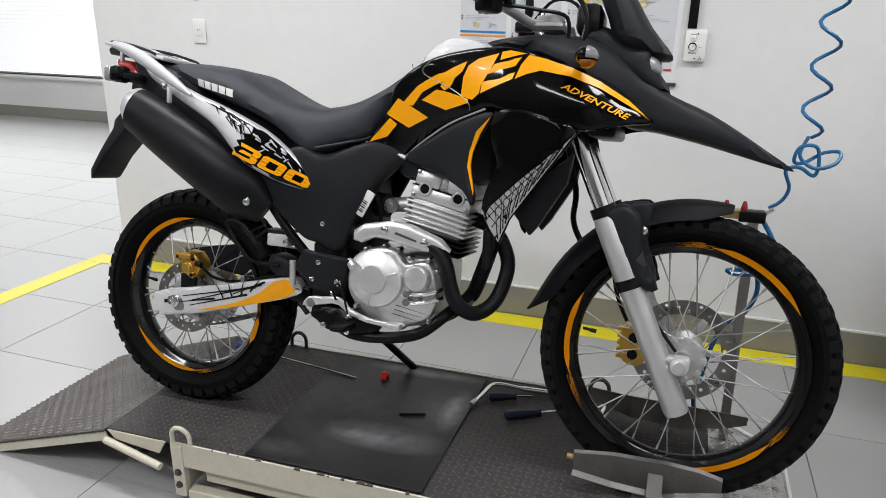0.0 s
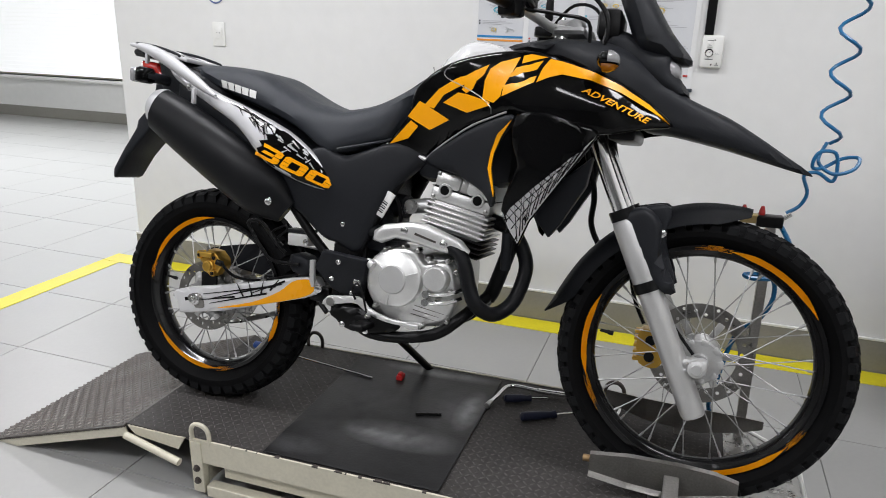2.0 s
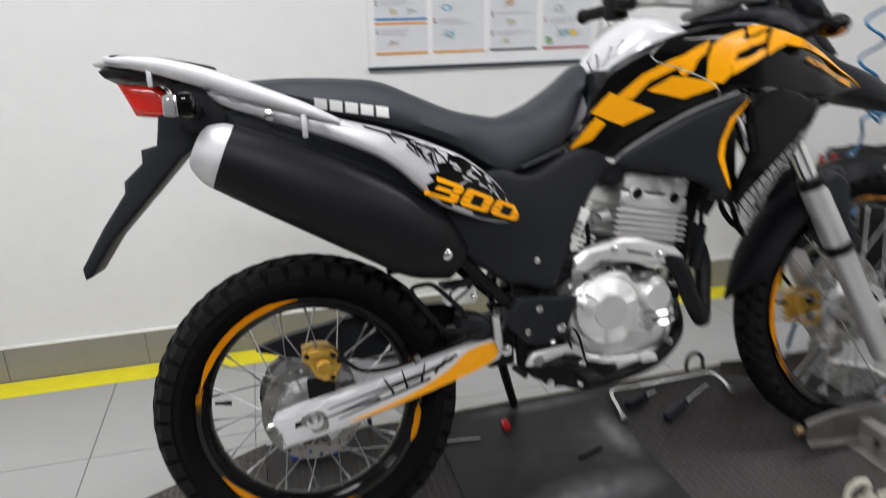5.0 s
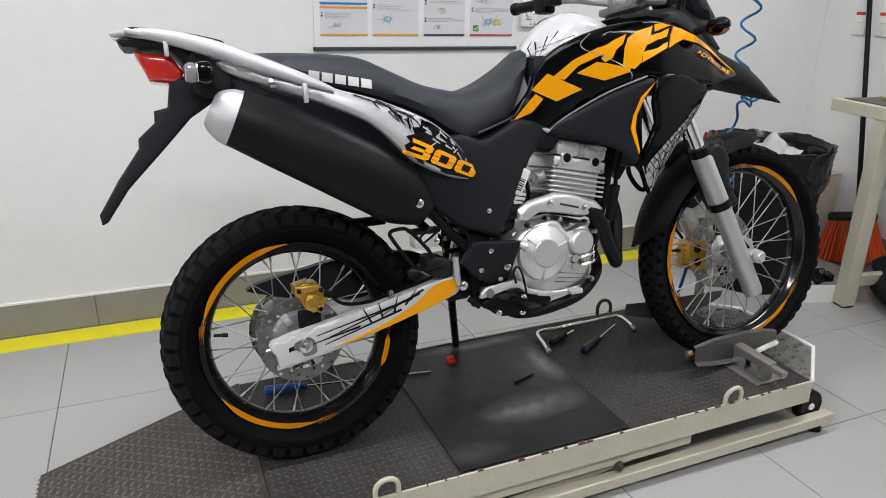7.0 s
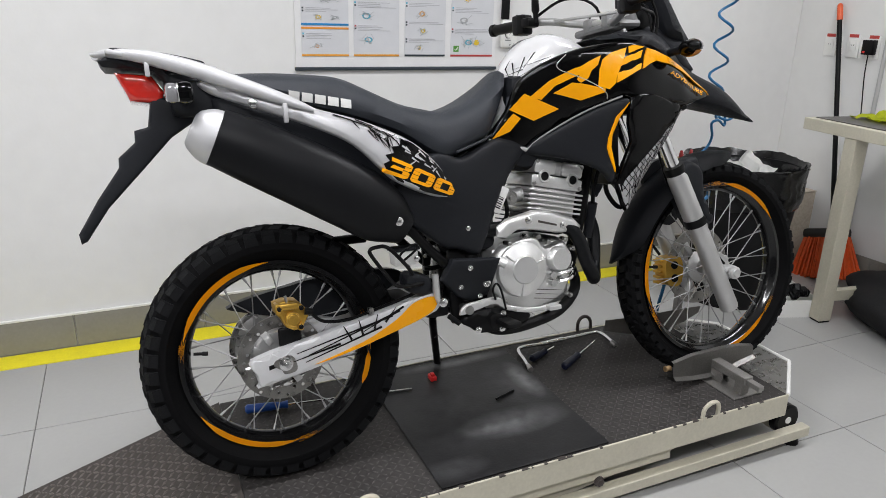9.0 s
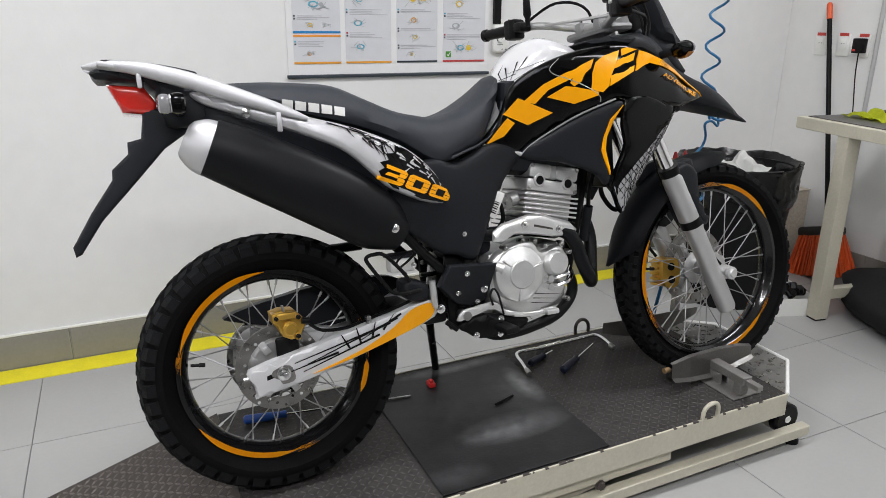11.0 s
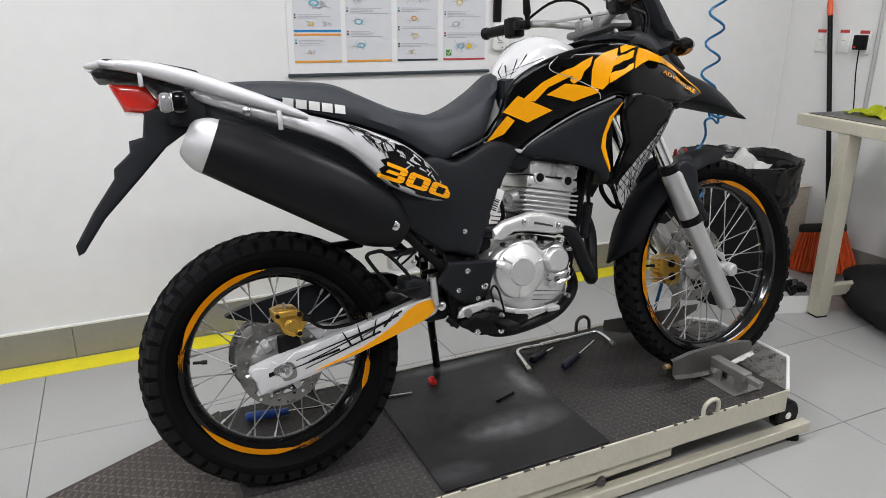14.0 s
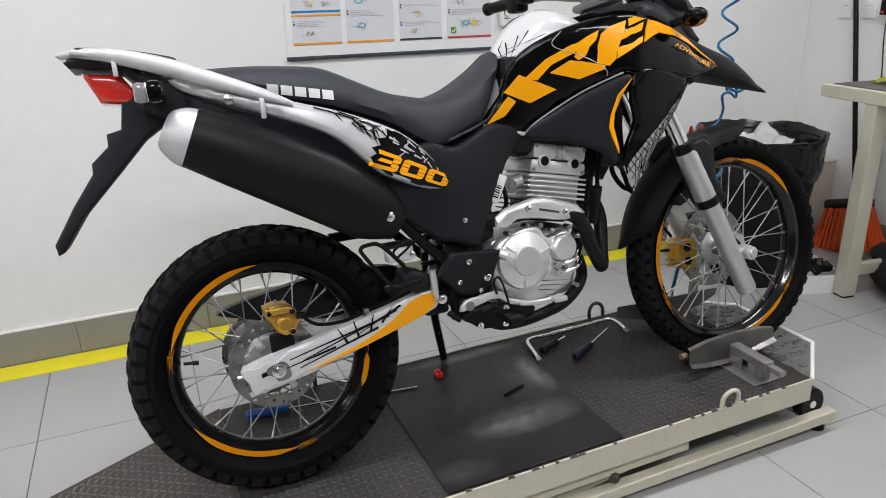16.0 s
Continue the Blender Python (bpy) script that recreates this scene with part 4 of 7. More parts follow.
HOOD = Skin([(1.12, 1.07), (1.14, 1.13), (1.24, 1.085), (1.275, 1.08), (1.29, 1.03), (1.325, .975), (1.25, .98)], lambda x, z: -.070, 0.045, 0.04, n=3, step=0.02)
part("headlight_cowl", pillow(HOOD), PLASTIC, bike, "black headlight cowl")
LAMP = Skin([(1.25, 1.066), (1.290, 1.053), (1.302, 1.03), (1.292, 1.010), (1.25, 1.005)], lambda x, z: -.060, 0.03, 0.03, n=3, step=0.012)
part("headlight", pillow(LAMP), CLEAR, bike, "clear headlight lens")


def shell(m, *cuts):
    """A round cap: a ball cut by planes (point, normal to the kept side)."""
    bm = bmesh.new()
    bmesh.ops.create_uvsphere(bm, u_segments=24, v_segments=16, radius=1.0)
    for co, no in cuts:
        bmesh.ops.bisect_plane(bm, geom=bm.verts[:] + bm.edges[:] + bm.faces[:], plane_co=co, plane_no=no, clear_inner=True)
    bmesh.ops.transform(bm, matrix=m, verts=bm.verts)
    return bm


for sy in (-1, 1):
    # front: black pod, smoky clear above and amber below
    at = Matrix.Translation((1.150, sy * 0.222, 1.027))
    pod = part("turn_signal", shell(at @ Matrix.Diagonal((0.024, 0.038, 0.020, 1))), GLOSS, bike, "black turn signal with an amber underside")
    part("lens", shell(at @ Matrix.Diagonal((0.028, 0.041, 0.0225, 1)), ((0.12, 0, 0), (1, 0, 0)), ((0, 0, -0.35), (0, 0, 1))), CLEAR, pod, "smoky clear lens")
    part("lens", shell(at @ Matrix.Diagonal((0.028, 0.040, 0.0260, 1)), ((-0.35, 0, 0), (1, 0, 0)), ((0, 0, -0.45), (0, 0, -1))), AMBER, pod, "amber lens")
    part("stem", tube(bmesh.new(), [(1.146, sy * 0.20, 1.026), (1.138, sy * 0.15, 1.020)], 0.011, 10), PLASTIC, pod)
    # rear: clear faceted lens in a black frame
    rear = part("turn_signal", boxes((-0.174, sy * 0.158 - 0.028, 0.939, -0.142, sy * 0.158 + 0.030, 0.984), bevel=0.011), GLOSS, bike, "black rear turn signal")
    part("lens", boxes((-0.197, sy * 0.158 - 0.022, 0.941, -0.172, sy * 0.158 + 0.024, 0.982), bevel=0.008), CLEAR, rear, "clear lens")
    part("bezel", boxes((-0.1755, sy * 0.158 - 0.025, 0.942, -0.170, sy * 0.158 + 0.027, 0.981), bevel=0.003), CHROME, rear, "chrome bezel")
    part("stem", tube(bmesh.new(), [(-0.155, sy * 0.165, 0.960), (-0.150, sy * 0.055, 0.955)], 0.015, 10), PLASTIC, rear)

def oval(bm, centres, sizes, n=4, seg=28):
    path = smooth_path(centres, n)
    ss = smooth_path([(a, b, 0) for a, b in sizes], n)
    rings = []
    for i, p in enumerate(path):
        d = (path[min(i + 1, len(path) - 1)] - path[max(i - 1, 0)]).normalized()
        side = d.cross(Vector((0, 1, 0))).normalized()
        out = side.cross(d)
        rings.append([bm.verts.new(p + ss[i].x * math.cos(t) * side + ss[i].y * math.sin(t) * out) for t in (2 * math.pi * k / seg for k in range(seg))])
    for a, b in zip(rings, rings[1:]):
        for k in range(seg):
            bm.faces.new((a[k], a[(k + 1) % seg], b[(k + 1) % seg], b[k]))
    bm.faces.new(rings[0])
    bm.faces.new(rings[-1])
    bmesh.ops.recalc_face_normals(bm, faces=bm.faces)
    return bm


# rack: two cast rails, cross plate and pads
RAIL = [(-0.328, -0.020, 1.041), (-0.312, -0.046, 1.039), (-0.285, -0.073, 1.038), (-0.25, -0.093, 1.033), (-0.20, -0.108, 1.022), (-0.12, -0.128, 0.997), (-0.03, -0.153, 0.962), (0.05, -0.178, 0.930), (0.108, -0.194, 0.906)]
RAILW = [(0.006, 0.010), (0.009, 0.012), (0.011, 0.013), (0.013, 0.013), (0.017, 0.013), (0.019, 0.013), (0.017, 0.012), (0.013, 0.010), (0.005, 0.005)]
both("grab_rail", lambda: oval(bmesh.new(), RAIL, RAILW, 4, 20), CAST, bike, "satin silver cast grab rail")
for sy in (-1, 1):
    for px, py, pz in ((-0.224, 0.105, 1.012), (0.043, 0.204, 0.905)):
        part("rail_bracket", boxes((px - 0.005, sy * py - 0.006, pz - 0.026, px + 0.005, sy * py + 0.006, pz + 0.016), bevel=0.002), CAST, bike)
    bm = bolt(bmesh.new(), -0.016, 0, 0.925, 0.008, 0.008)
    part("rail_bolt", bm if sy < 0 else flip(bm), CHROME, bike, m=pose(0, sy * -TAIL.y(-0.016, 0.925), 0))
    part("rack_pad", tube(bmesh.new(), [(-0.292, sy * 0.078, 1.041), (-0.285, sy * 0.080, 1.046), (-0.20, sy * 0.088, 1.038), (-0.115, sy * 0.096, 1.020), (-0.108, sy * 0.097, 1.013)], 0.005, 8, flat=0.8), PLASTIC, bike, "black rack pad")
part("rack_plate", boxes((-0.105, -0.098, -0.006, 0.125, 0.098, 0.006), bevel=0.004), CAST, bike, "flat satin silver rack plate", m=pose(-0.20, 0, 1.024, 0, 9, 0))
# no cut-outs: black slabs carry the shade of the slots
for sy in (-0.045, 0.045):
    part("rack_slot", boxes((-0.085, sy - 0.012, 0.0055, 0.06, sy + 0.012, 0.0068), bevel=0.0005), FRAME, bike, "slot drawn as a dark patch", m=pose(-0.20, 0, 1.024, 0, 9, 0))
INNER = Skin([(-0.10, 0.945), (0.25, 0.865), (0.40, 0.78), (0.47, 0.70), (0.46, 0.61), (0.36, 0.63), (0.22, 0.70), (0.02, 0.83), (-0.10, 0.895)], lambda x, z: -0.115, 0.02, 0.02, n=1, step=0.04)
part("inner_fender", pillow(INNER), PLASTIC, bike, "black inner fender")

# tail: undertray, lamp and long mudguard
UNDER = Skin([(-0.305, 1.032), (-0.20, 1.022), (-0.08, 0.985), (0.05, 0.94), (0.06, 0.88), (-0.06, 0.90), (-0.14, 0.90), (-0.180, 0.905), (-0.186, 0.955), (-0.212, 1.002), (-0.312, 1.010)], lambda x, z: -.10 + 0.1 * max(0, -x - 0.1), 0.015, 0.015, n=2, step=0.025)
part("undertray", pillow(UNDER), PLASTIC, bike, "black tail undertray")
LENS = Skin([(-0.292, 0.999), (-0.216, 0.993), (-0.193, 0.957), (-0.201, 0.931), (-0.265, 0.937)], lambda x, z: -.070, 0.012, 0.012, n=1, step=0.02)
part("tail_lamp", pillow(LENS), RED, bike, "red tail lamp lens")
FLAP = Skin([(-0.222, 0.952), (-0.236, 0.880), (-0.266, 0.872), (-0.268, 0.846), (-0.306, 0.812), (-0.308, 0.790), (-0.36, 0.720), (-0.408, 0.645), (-0.405, 0.622), (-0.392, 0.628), (-0.34, 0.700), (-0.255, 0.787), (-0.19, 0.855), (-0.10, 0.915)], lambda x, z: -.062 - 0.04 * max(0, z - 0.8), 0.008, 0.008, n=1, step=0.03)
part("mudguard", pillow(FLAP), PLASTIC, bike, "long black rear mudguard")

# exhaust
bm = bmesh.new()
axis = [Vector(p) for p in ((-0.105, -0.170, 0.852), (-0.02, -0.172, 0.813), (0.08, -0.172, 0.763), (0.18, -0.166, 0.709), (0.26, -0.154, 0.657), (0.318, -0.142, 0.612))]
size = [(0.064, 0.044), (0.073, 0.048), (0.078, 0.050), (0.080, 0.050), (0.072, 0.044), (0.038, 0.02)]


part("silencer", oval(bm, axis, size), GUARD, bike, "satin black silencer guard")
cap = oval(bmesh.new(), [(-0.153, -0.152, 0.872), (-0.145, -0.153, 0.868), (-0.123, -0.156, 0.858), (-0.100, -0.160, 0.848)], [(0.034, 0.024), (0.046, 0.030), (0.060, 0.037), (0.0640, 0.041)])
part("silencer_cap", cap, SILVER, bike, "silver silencer end cap")
# solid black oval: the hollow's shade is put into its colour
part("outlet_recess", oval(bmesh.new(), [(-0.1485, -0.160, 0.882), (-0.141, -0.160, 0.878)], [(0.009, 0.016), (0.010, 0.018)]), FRAME, bike, "outlet of the end cap, its shade painted black")
part("link_pipe", tube(bmesh.new(), [(0.27, -0.10, 0.69), (0.36, -0.09, 0.62), (0.46, -0.07, 0.58), (0.56, -0.09, 0.585)], 0.020, 12), GUARD, bike)
bm = bolt(bmesh.new(), 0.288, -0.186, 0.640, 0.008, 0.008)
part("silencer_bolt", bm, CHROME, bike)
part("side_bolt", bolt(bmesh.new(), 0.490, -0.134, 0.596, 0.007, 0.007), CHROME, bike)

part("scratch_print", strokes(TANKW, [((x0 + .016, z0 - .022), (x1 + .016, z1 - .022)) for (x0, z0), (x1, z1) in (((0.668, 1.045), (0.660, 0.983)), ((0.690, 1.018), (0.645, 1.0)), ((0.753, 1.045), (0.672, 1.02)), ((0.644, 1.005), (0.664, 0.985)), ((0.679, 1.039), (0.667, 0.99)), ((0.70, 1.05), (0.675, 0.998)), ((0.73, 1.03), (0.668, 0.992)), ((0.72, 1.06), (0.69, 1.02)))], 0.0016, 0.002), GLOSS, bike, "black scratch print")

# ---- forks and steering ----
FT, FB = Vector((1.048, 0, 1.03)), Vector((1.418, 0, 0.228))
for sy in (-1, 1):
    o = Vector((0, sy * 0.088, 0))
    k = (FT - FB).normalized()
    at = lambda d: FB + k * d + o
    leg = part("fork_leg", rod(bmesh.new(), at(0.50), at(0.955), 0.0205, 20), CHROME, bike, "chrome fork stanchion")
    bm = tube(bmesh.new(), [at(0), at(0.01), at(0.30), at(0.32), at(0.48), at(0.50)], 0.03, 20, radii=[0.026, 0.029, 0.029, 0.032, 0.032, 0.028], raw=True)
    part("slider", bm, ALLOYP, leg, "grey alloy fork slider")
    part("dust_seal", rod(bmesh.new(), at(0.495), at(0.52), 0.031, 20), FRAME, leg)
    part("clamp_ring", tube(bmesh.new(), [at(0.315), at(0.34)], 0.0345, 20, raw=True), FRAME, leg)
bm = boxes((1.155, -0.135, 0.86, 1.22, 0.135, 0.895), bevel=0.01)
part("lower_yoke", bm, FRAME, bike)
bm = bmesh.new()
lathe(bm, [(1e-5, -0.130), (0.012, -0.130), (0.014, -0.125), (0.020, -0.123), (0.020, -0.112), (1e-5, -0.112)], 20, Matrix.Translation((1.410, 0, 0.349)))
rod(bm, (1.410, -0.115, 0.349), (1.410, 0.115, 0.349), 0.009, 12)
box(bm, 1.372, -0.106, 0.330, 1.436, -0.070, 0.368, 0.010)
bolt(bm, 1.384, -0.106, 0.340, 0.005, 0.006)
bolt(bm, 1.384, -0.106, 0.358, 0.005, 0.006)
part("front_axle", bm, ALLOYP, bike, "bright alloy axle clamp")
# fork guard and front mudguard
GUARDS = Skin([(1.202, 0.672), (1.213, 0.693), (1.263, 0.715), (1.314, 0.712), (1.31, 0.63), (1.34, 0.527), (1.272, 0.504), (1.206, 0.632)], lambda x, z: -0.078, 0.012, 0.010, n=3, step=0.02)
both("fork_guard", lambda: plate(GUARDS, 0.02), PLASTIC, bike, "matte black fork guard")
WRAP = Skin([(1.200, 0.680), (1.222, 0.702), (1.259, 0.710), (1.296, 0.676), (1.303, 0.606), (1.345, 0.518), (1.294, 0.527), (1.242, 0.612), (1.215, 0.641)], lambda x, z: -0.116, 0.014, 0.022, n=3, step=0.015)
both("fork_guard_front", lambda: plate(WRAP, 0.02), PLASTIC, bike, "matte black fork guard")
part("guard_bolt", bolt(bmesh.new(), 1.300, -0.080, 0.652, 0.007, 0.006), CHROME, bike)
part("guard_bolt", bolt(bmesh.new(), 1.228, GUARDS.y(1.228, .60) + .001, 0.60, 0.007, 0.006), CHROME, bike)
# mudguard: an arched strip over the wheel, crowned across
bm = bmesh.new()
cx, cz = 1.410, 0.349
spine = [(170.5, 0.392, 0.006), (166, 0.382, 0.030), (160, 0.376, 0.056), (150, 0.372, 0.070), (130, 0.372, 0.076), (110, 0.377, 0.076), (96, 0.382, 0.068), (86, 0.384, 0.055), (77, 0.386, 0.026)]
rings = []
for a, r, w in [tuple(v) for v in smooth_path(spine, 4)]:
    ring = []
    for k in range(9):
        s = k / 4 - 1
        rr = r - (0.028 * s * s + (0.02 if abs(s) == 1 else 0)) * min(1, w / 0.06)
        ring.append(bm.verts.new((cx + rr * math.cos(radians(a)), s * w, cz + rr * math.sin(radians(a)))))
    rings.append(ring)
for a, b in zip(rings, rings[1:]):
    for k in range(8):
        bm.faces.new((a[k], a[k + 1], b[k + 1], b[k]))
bmesh.ops.solidify(bm, geom=bm.faces[:], thickness=0.004)
bmesh.ops.recalc_face_normals(bm, faces=bm.faces)
part("front_mudguard", bm, PLASTIC, bike, "matte black front mudguard")

# handlebar, turned a little to the left
BARL = [(0.87, 0.39, 1.170), (0.90, 0.28, 1.167), (0.955, 0.19, 1.165), (1.005, 0.10, 1.142), (1.02, 0.05, 1.132)]
BARR = [(1.015, -0.05, 1.122), (0.995, -0.10, 1.118), (0.965, -0.18, 1.130), (0.925, -0.27, 1.143), (0.895, -0.39, 1.140)]
bar = part("handlebar", tube(bmesh.new(), BARL + BARR, 0.0115, 12), HUBM, bike, "silver handlebar")
part("brace", rod(bmesh.new(), (0.965, 0.17, 1.162), (0.968, -0.17, 1.130), 0.0045, 10), ALLOYP, bar)
for side in (BARL, BARR[::-1]):
    a, b, c = (Vector(p) for p in side[:3])
    d = (b - a).normalized()
    out = Vector((1, 0, 0)) - d * d.x
    part("grip", tube(bmesh.new(), [a, a + d * 0.012, a + d * 0.016, b], 0.017, 14, radii=[0.020, 0.020, 0.0165, 0.0175], raw=True), FRAME, bar, "black rubber grip")
    m = Matrix.Translation(b + d * 0.024) @ d.to_track_quat("Y", "Z").to_matrix().to_4x4()
    part("switch_box", boxes((-0.024, -0.026, -0.032, 0.024, 0.026, 0.030), bevel=0.009), FRAME, bar, m=m)
    part("switch_seam", boxes((-0.0245, -0.001, -0.0325, 0.0245, 0.001, 0.0305), bevel=0.0005), PLASTIC, bar, m=m)
    part("switch_button", boxes((-0.030, -0.006, 0.0, -0.020, 0.008, 0.012), bevel=0.002), ALLOYP, bar, m=m)
    part("lever_perch", boxes((-0.014, 0.030, -0.014, 0.036, 0.062, 0.014), bevel=0.006), FRAME, bar, m=m)
    part("lever", tube(bmesh.new(), [b + out * 0.034 + d * 0.06, b + out * 0.052, a + d * 0.05 + out * 0.040, a + out * 0.030], 0.006, 8, flat=1.6), FRAME, bar)
    e = b + d * 0.085
    part("mirror_stalk", tube(bmesh.new(), [e, e + Vector((0, 0, 0.025)), e + Vector((0, 0, 0.035)), e + Vector((0, 0, 0.085))], 0.010, 10, radii=[0.008, 0.008, 0.0125, 0.0105], raw=True), FRAME, bar, "black mirror mount")
    if side is not BARL:
        part("reservoir", boxes((-0.02, 0.03, 0.012, 0.034, 0.075, 0.042), bevel=0.007), FRAME, bar, "black brake fluid reservoir", m=m)
part("top_yoke", boxes((1.000, -0.115, 1.098, 1.078, 0.115, 1.122), bevel=0.012), CASTG, bike, "cast alloy top yoke")
for sy in (-1, 1):
    part("bar_clamp", boxes((0.998, sy * 0.045 - 0.016, 1.105, 1.040, sy * 0.045 + 0.016, 1.146), bevel=0.008), CASTG, bike)
    part("clamp_bolt", rod(bmesh.new(), (1.012, sy * 0.045, 1.145), (1.012, sy * 0.045, 1.152), 0.005, 8), CHROME, bike)
    part("fork_cap", rod(bmesh.new(), (1.056, sy * 0.09, 1.115), (1.048, sy * 0.09, 1.136), 0.022, 16), CASTG, bike)
part("instrument_panel", boxes((1.095, -0.065, 1.10, 1.155, 0.065, 1.175), bevel=0.018), FRAME, bike, "black instrument pod")
for pts in (((0.945, -0.225, 1.165), (1.02, -0.14, 1.215), (1.085, -0.07, 1.195), (1.125, -0.085, 1.14), (1.116, -0.11, 1.06)),
            ((0.95, -0.215, 1.155), (1.04, -0.15, 1.205), (1.11, -0.12, 1.165), (1.13, -0.115, 1.10), (1.10, -0.11, 1.03)),
            ((0.93, 0.22, 1.18), (1.0, 0.15, 1.225), (1.08, 0.10, 1.19), (1.12, 0.10, 1.04)),
            ((0.95, -0.23, 1.135), (1.03, -0.19, 1.130), (1.09, -0.15, 1.12), (1.09, -0.13, 1.05))):
    part("control_cable", tube(bmesh.new(), list(pts), 0.0045, 8), FRAME, bike, "black control cable")

# ---- engine ----
eng = part("crankcase", boxes((0.565, -0.105, 0.345, 0.815, 0.11, 0.535), bevel=0.03), ALLOYP, bike, "painted alloy crankcase")
COVER = Skin([(0.563, 0.493), (0.597, 0.531), (0.647, 0.549), (0.697, 0.546), (0.725, 0.514), (0.781, 0.526), (0.805, 0.494), (0.812, 0.435), (0.794, 0.371), (0.743, 0.346), (0.688, 0.337), (0.638, 0.34), (0.59, 0.375), (0.559, 0.429)], blend((0.563, 0.493, -0.128), (0.647, 0.549, -0.135), (0.725, 0.514, -0.128), (0.805, 0.494, -0.124), (0.794, 0.371, -0.106), (0.688, 0.337, -0.102), (0.59, 0.375, -0.11)), 0.014, 0.012, n=3, step=0.02)
part("engine_cover", plate(COVER, 0.03), ALLOY, eng, "silver engine cover")
cl = lathe(bmesh.new(), [(1e-5, -0.149), (0.040, -0.149), (0.043, -0.147), (0.063, -0.143), (0.073, -0.136), (0.077, -0.122), (0.077, -0.105)], 56, Matrix.Translation((0.646, 0, 0.467)))
part("clutch_cover", cl, ALLOY, eng, "round silver clutch cover")
part("clutch_badge", lathe(bmesh.new(), [(1e-5, -0.153), (0.036, -0.153), (0.039, -0.149), (0.039, -0.144)], 48, Matrix.Translation((0.646, 0, 0.467))), ALLOYP, eng, "plain round centre")
for k in range(3):
    part("cover_rib", boxes((0.036, -0.150, -0.002, 0.072, -0.142, 0.002), bevel=0.001), ALLOY, eng, m=Matrix.Translation((0.646, 0, 0.467)) @ Matrix.Rotation(radians(-20 - 120 * k), 4, "Y"))
part("filter_cover", lathe(bmesh.new(), [(1e-5, -0.148), (0.029, -0.148), (0.034, -0.142), (0.036, -0.115)], 36, Matrix.Translation((0.762, 0, 0.481))), ALLOY, eng, "round oil filter cover")
for px, pz in ((.578, .500), (.613, .540), (.665, .553), (.703, .548), (.735, .530), (.788, .530), (.812, .503), (.800, .450), (.767, .425), (.797, .372), (.725, .348), (.655, .348), (.592, .385)):
    bm = lathe(bmesh.new(), [(1e-5, -0.130), (0.006, -0.130), (0.0075, -0.127), (0.008, -0.105), (1e-5, -0.105)], 12, Matrix.Translation((px, 0, pz)))
    part("cover_bolt", bolt(bm, px, -0.129, pz, 0.0042, 0.004), STEEL, eng)
part("cover_groove", strokes(COVER, [((.700, .400), (.792, .384)), ((.695, .388), (.788, .372)), ((.690, .376), (.770, .362))], 0.0022, 0.0008), CHIP, eng, "thin dark groove")
for z in (.447, .425):
    part("oil_pipe", tube(bmesh.new(), [(.735, -.128, z - .008), (.765, -.136, z - .007), (.80, -.132, z), (.825, -.108, z + .010)], 0.006, 8), CHROME, eng, "bright oil pipe")
    part("oil_banjo", rod(bmesh.new(), (.738, -.142, z - .008), (.738, -.11, z - .008), 0.010, 12), CHROME, eng)
part("clutch_arm", tube(bmesh.new(), [(.566, -.130, .505), (.592, -.142, .491)], 0.013, 12, radii=[0.009, 0.016]), ALLOY, eng)
# cylinder: finned barrel and head, tilted forward
CYL = pose(0.765, 0.0, 0.543, 0, 12, 0)
part("barrel", boxes((-0.060, -0.065, 0.0, 0.060, 0.065, 0.13), bevel=0.012), FRAME, eng, m=CYL)
part("barrel_sleeve", boxes((-0.074, -0.076, 0.052, 0.074, 0.076, 0.128), bevel=0.006), ALLOYP, eng, "cast alloy barrel", m=CYL)
for k in range(9):
    z = 0.010 + 0.0132 * k
    bm = boxes((-0.088, -0.090, z, 0.088, 0.090, z + (0.0055 if k > 3 else 0.0035)), bevel=0.0015)
    part("cooling_fin", bm, ALLOY if k > 3 else FRAME, eng, m=CYL)
part("cylinder_head", boxes((-0.080, -0.074, 0.126, 0.080, 0.074, 0.212), bevel=0.018), ALLOY, eng, "cast alloy cylinder head", m=CYL)
part("head_flank", boxes((-0.083, -0.088, 0.128, 0.083, 0.088, 0.162), bevel=0.007), ALLOY, eng, m=CYL)
for x0, x1 in ((-0.080, -0.008), (0.008, 0.080)):
    part("valve_cover", boxes((x0, -0.090, 0.163, x1, 0.090, 0.205), bevel=0.010), ALLOY, eng, "smooth alloy valve cover", m=CYL)
part("cover_web", boxes((-0.012, -0.082, 0.163, 0.012, 0.082, 0.203), bevel=0.004), ALLOYP, eng, m=CYL)
part("head_seam", boxes((-0.0835, -0.0888, 0.1615, 0.0835, 0.0888, 0.1635), bevel=0.0005), FRAME, eng, m=CYL)
for px in (-0.046, 0.046):
    plug = part("head_plug", lathe(bmesh.new(), [(0.0125, -0.0885), (0.0125, -0.0935), (0.0165, -0.0935), (0.0185, -0.0905), (0.0185, -0.08)], 24, CYL @ Matrix.Translation((px, 0, 0.158))), ALLOY, eng, "round plug seat")
    part("plug_recess", lathe(bmesh.new(), [(1e-5, -0.0915), (0.0124, -0.0915), (0.0124, -0.088)], 20, CYL @ Matrix.Translation((px, 0, 0.158))), FRAME, plug, "dark recessed plug")
for px, pz in ((-0.074, 0.136), (0.074, 0.136), (-0.072, 0.197), (0.072, 0.197)):
    part("head_bolt", bolt(bmesh.new(), 0, 0, 0, 0.0045, 0.005), STEEL, eng, m=CYL @ Matrix.Translation((px, -0.0885, pz)))
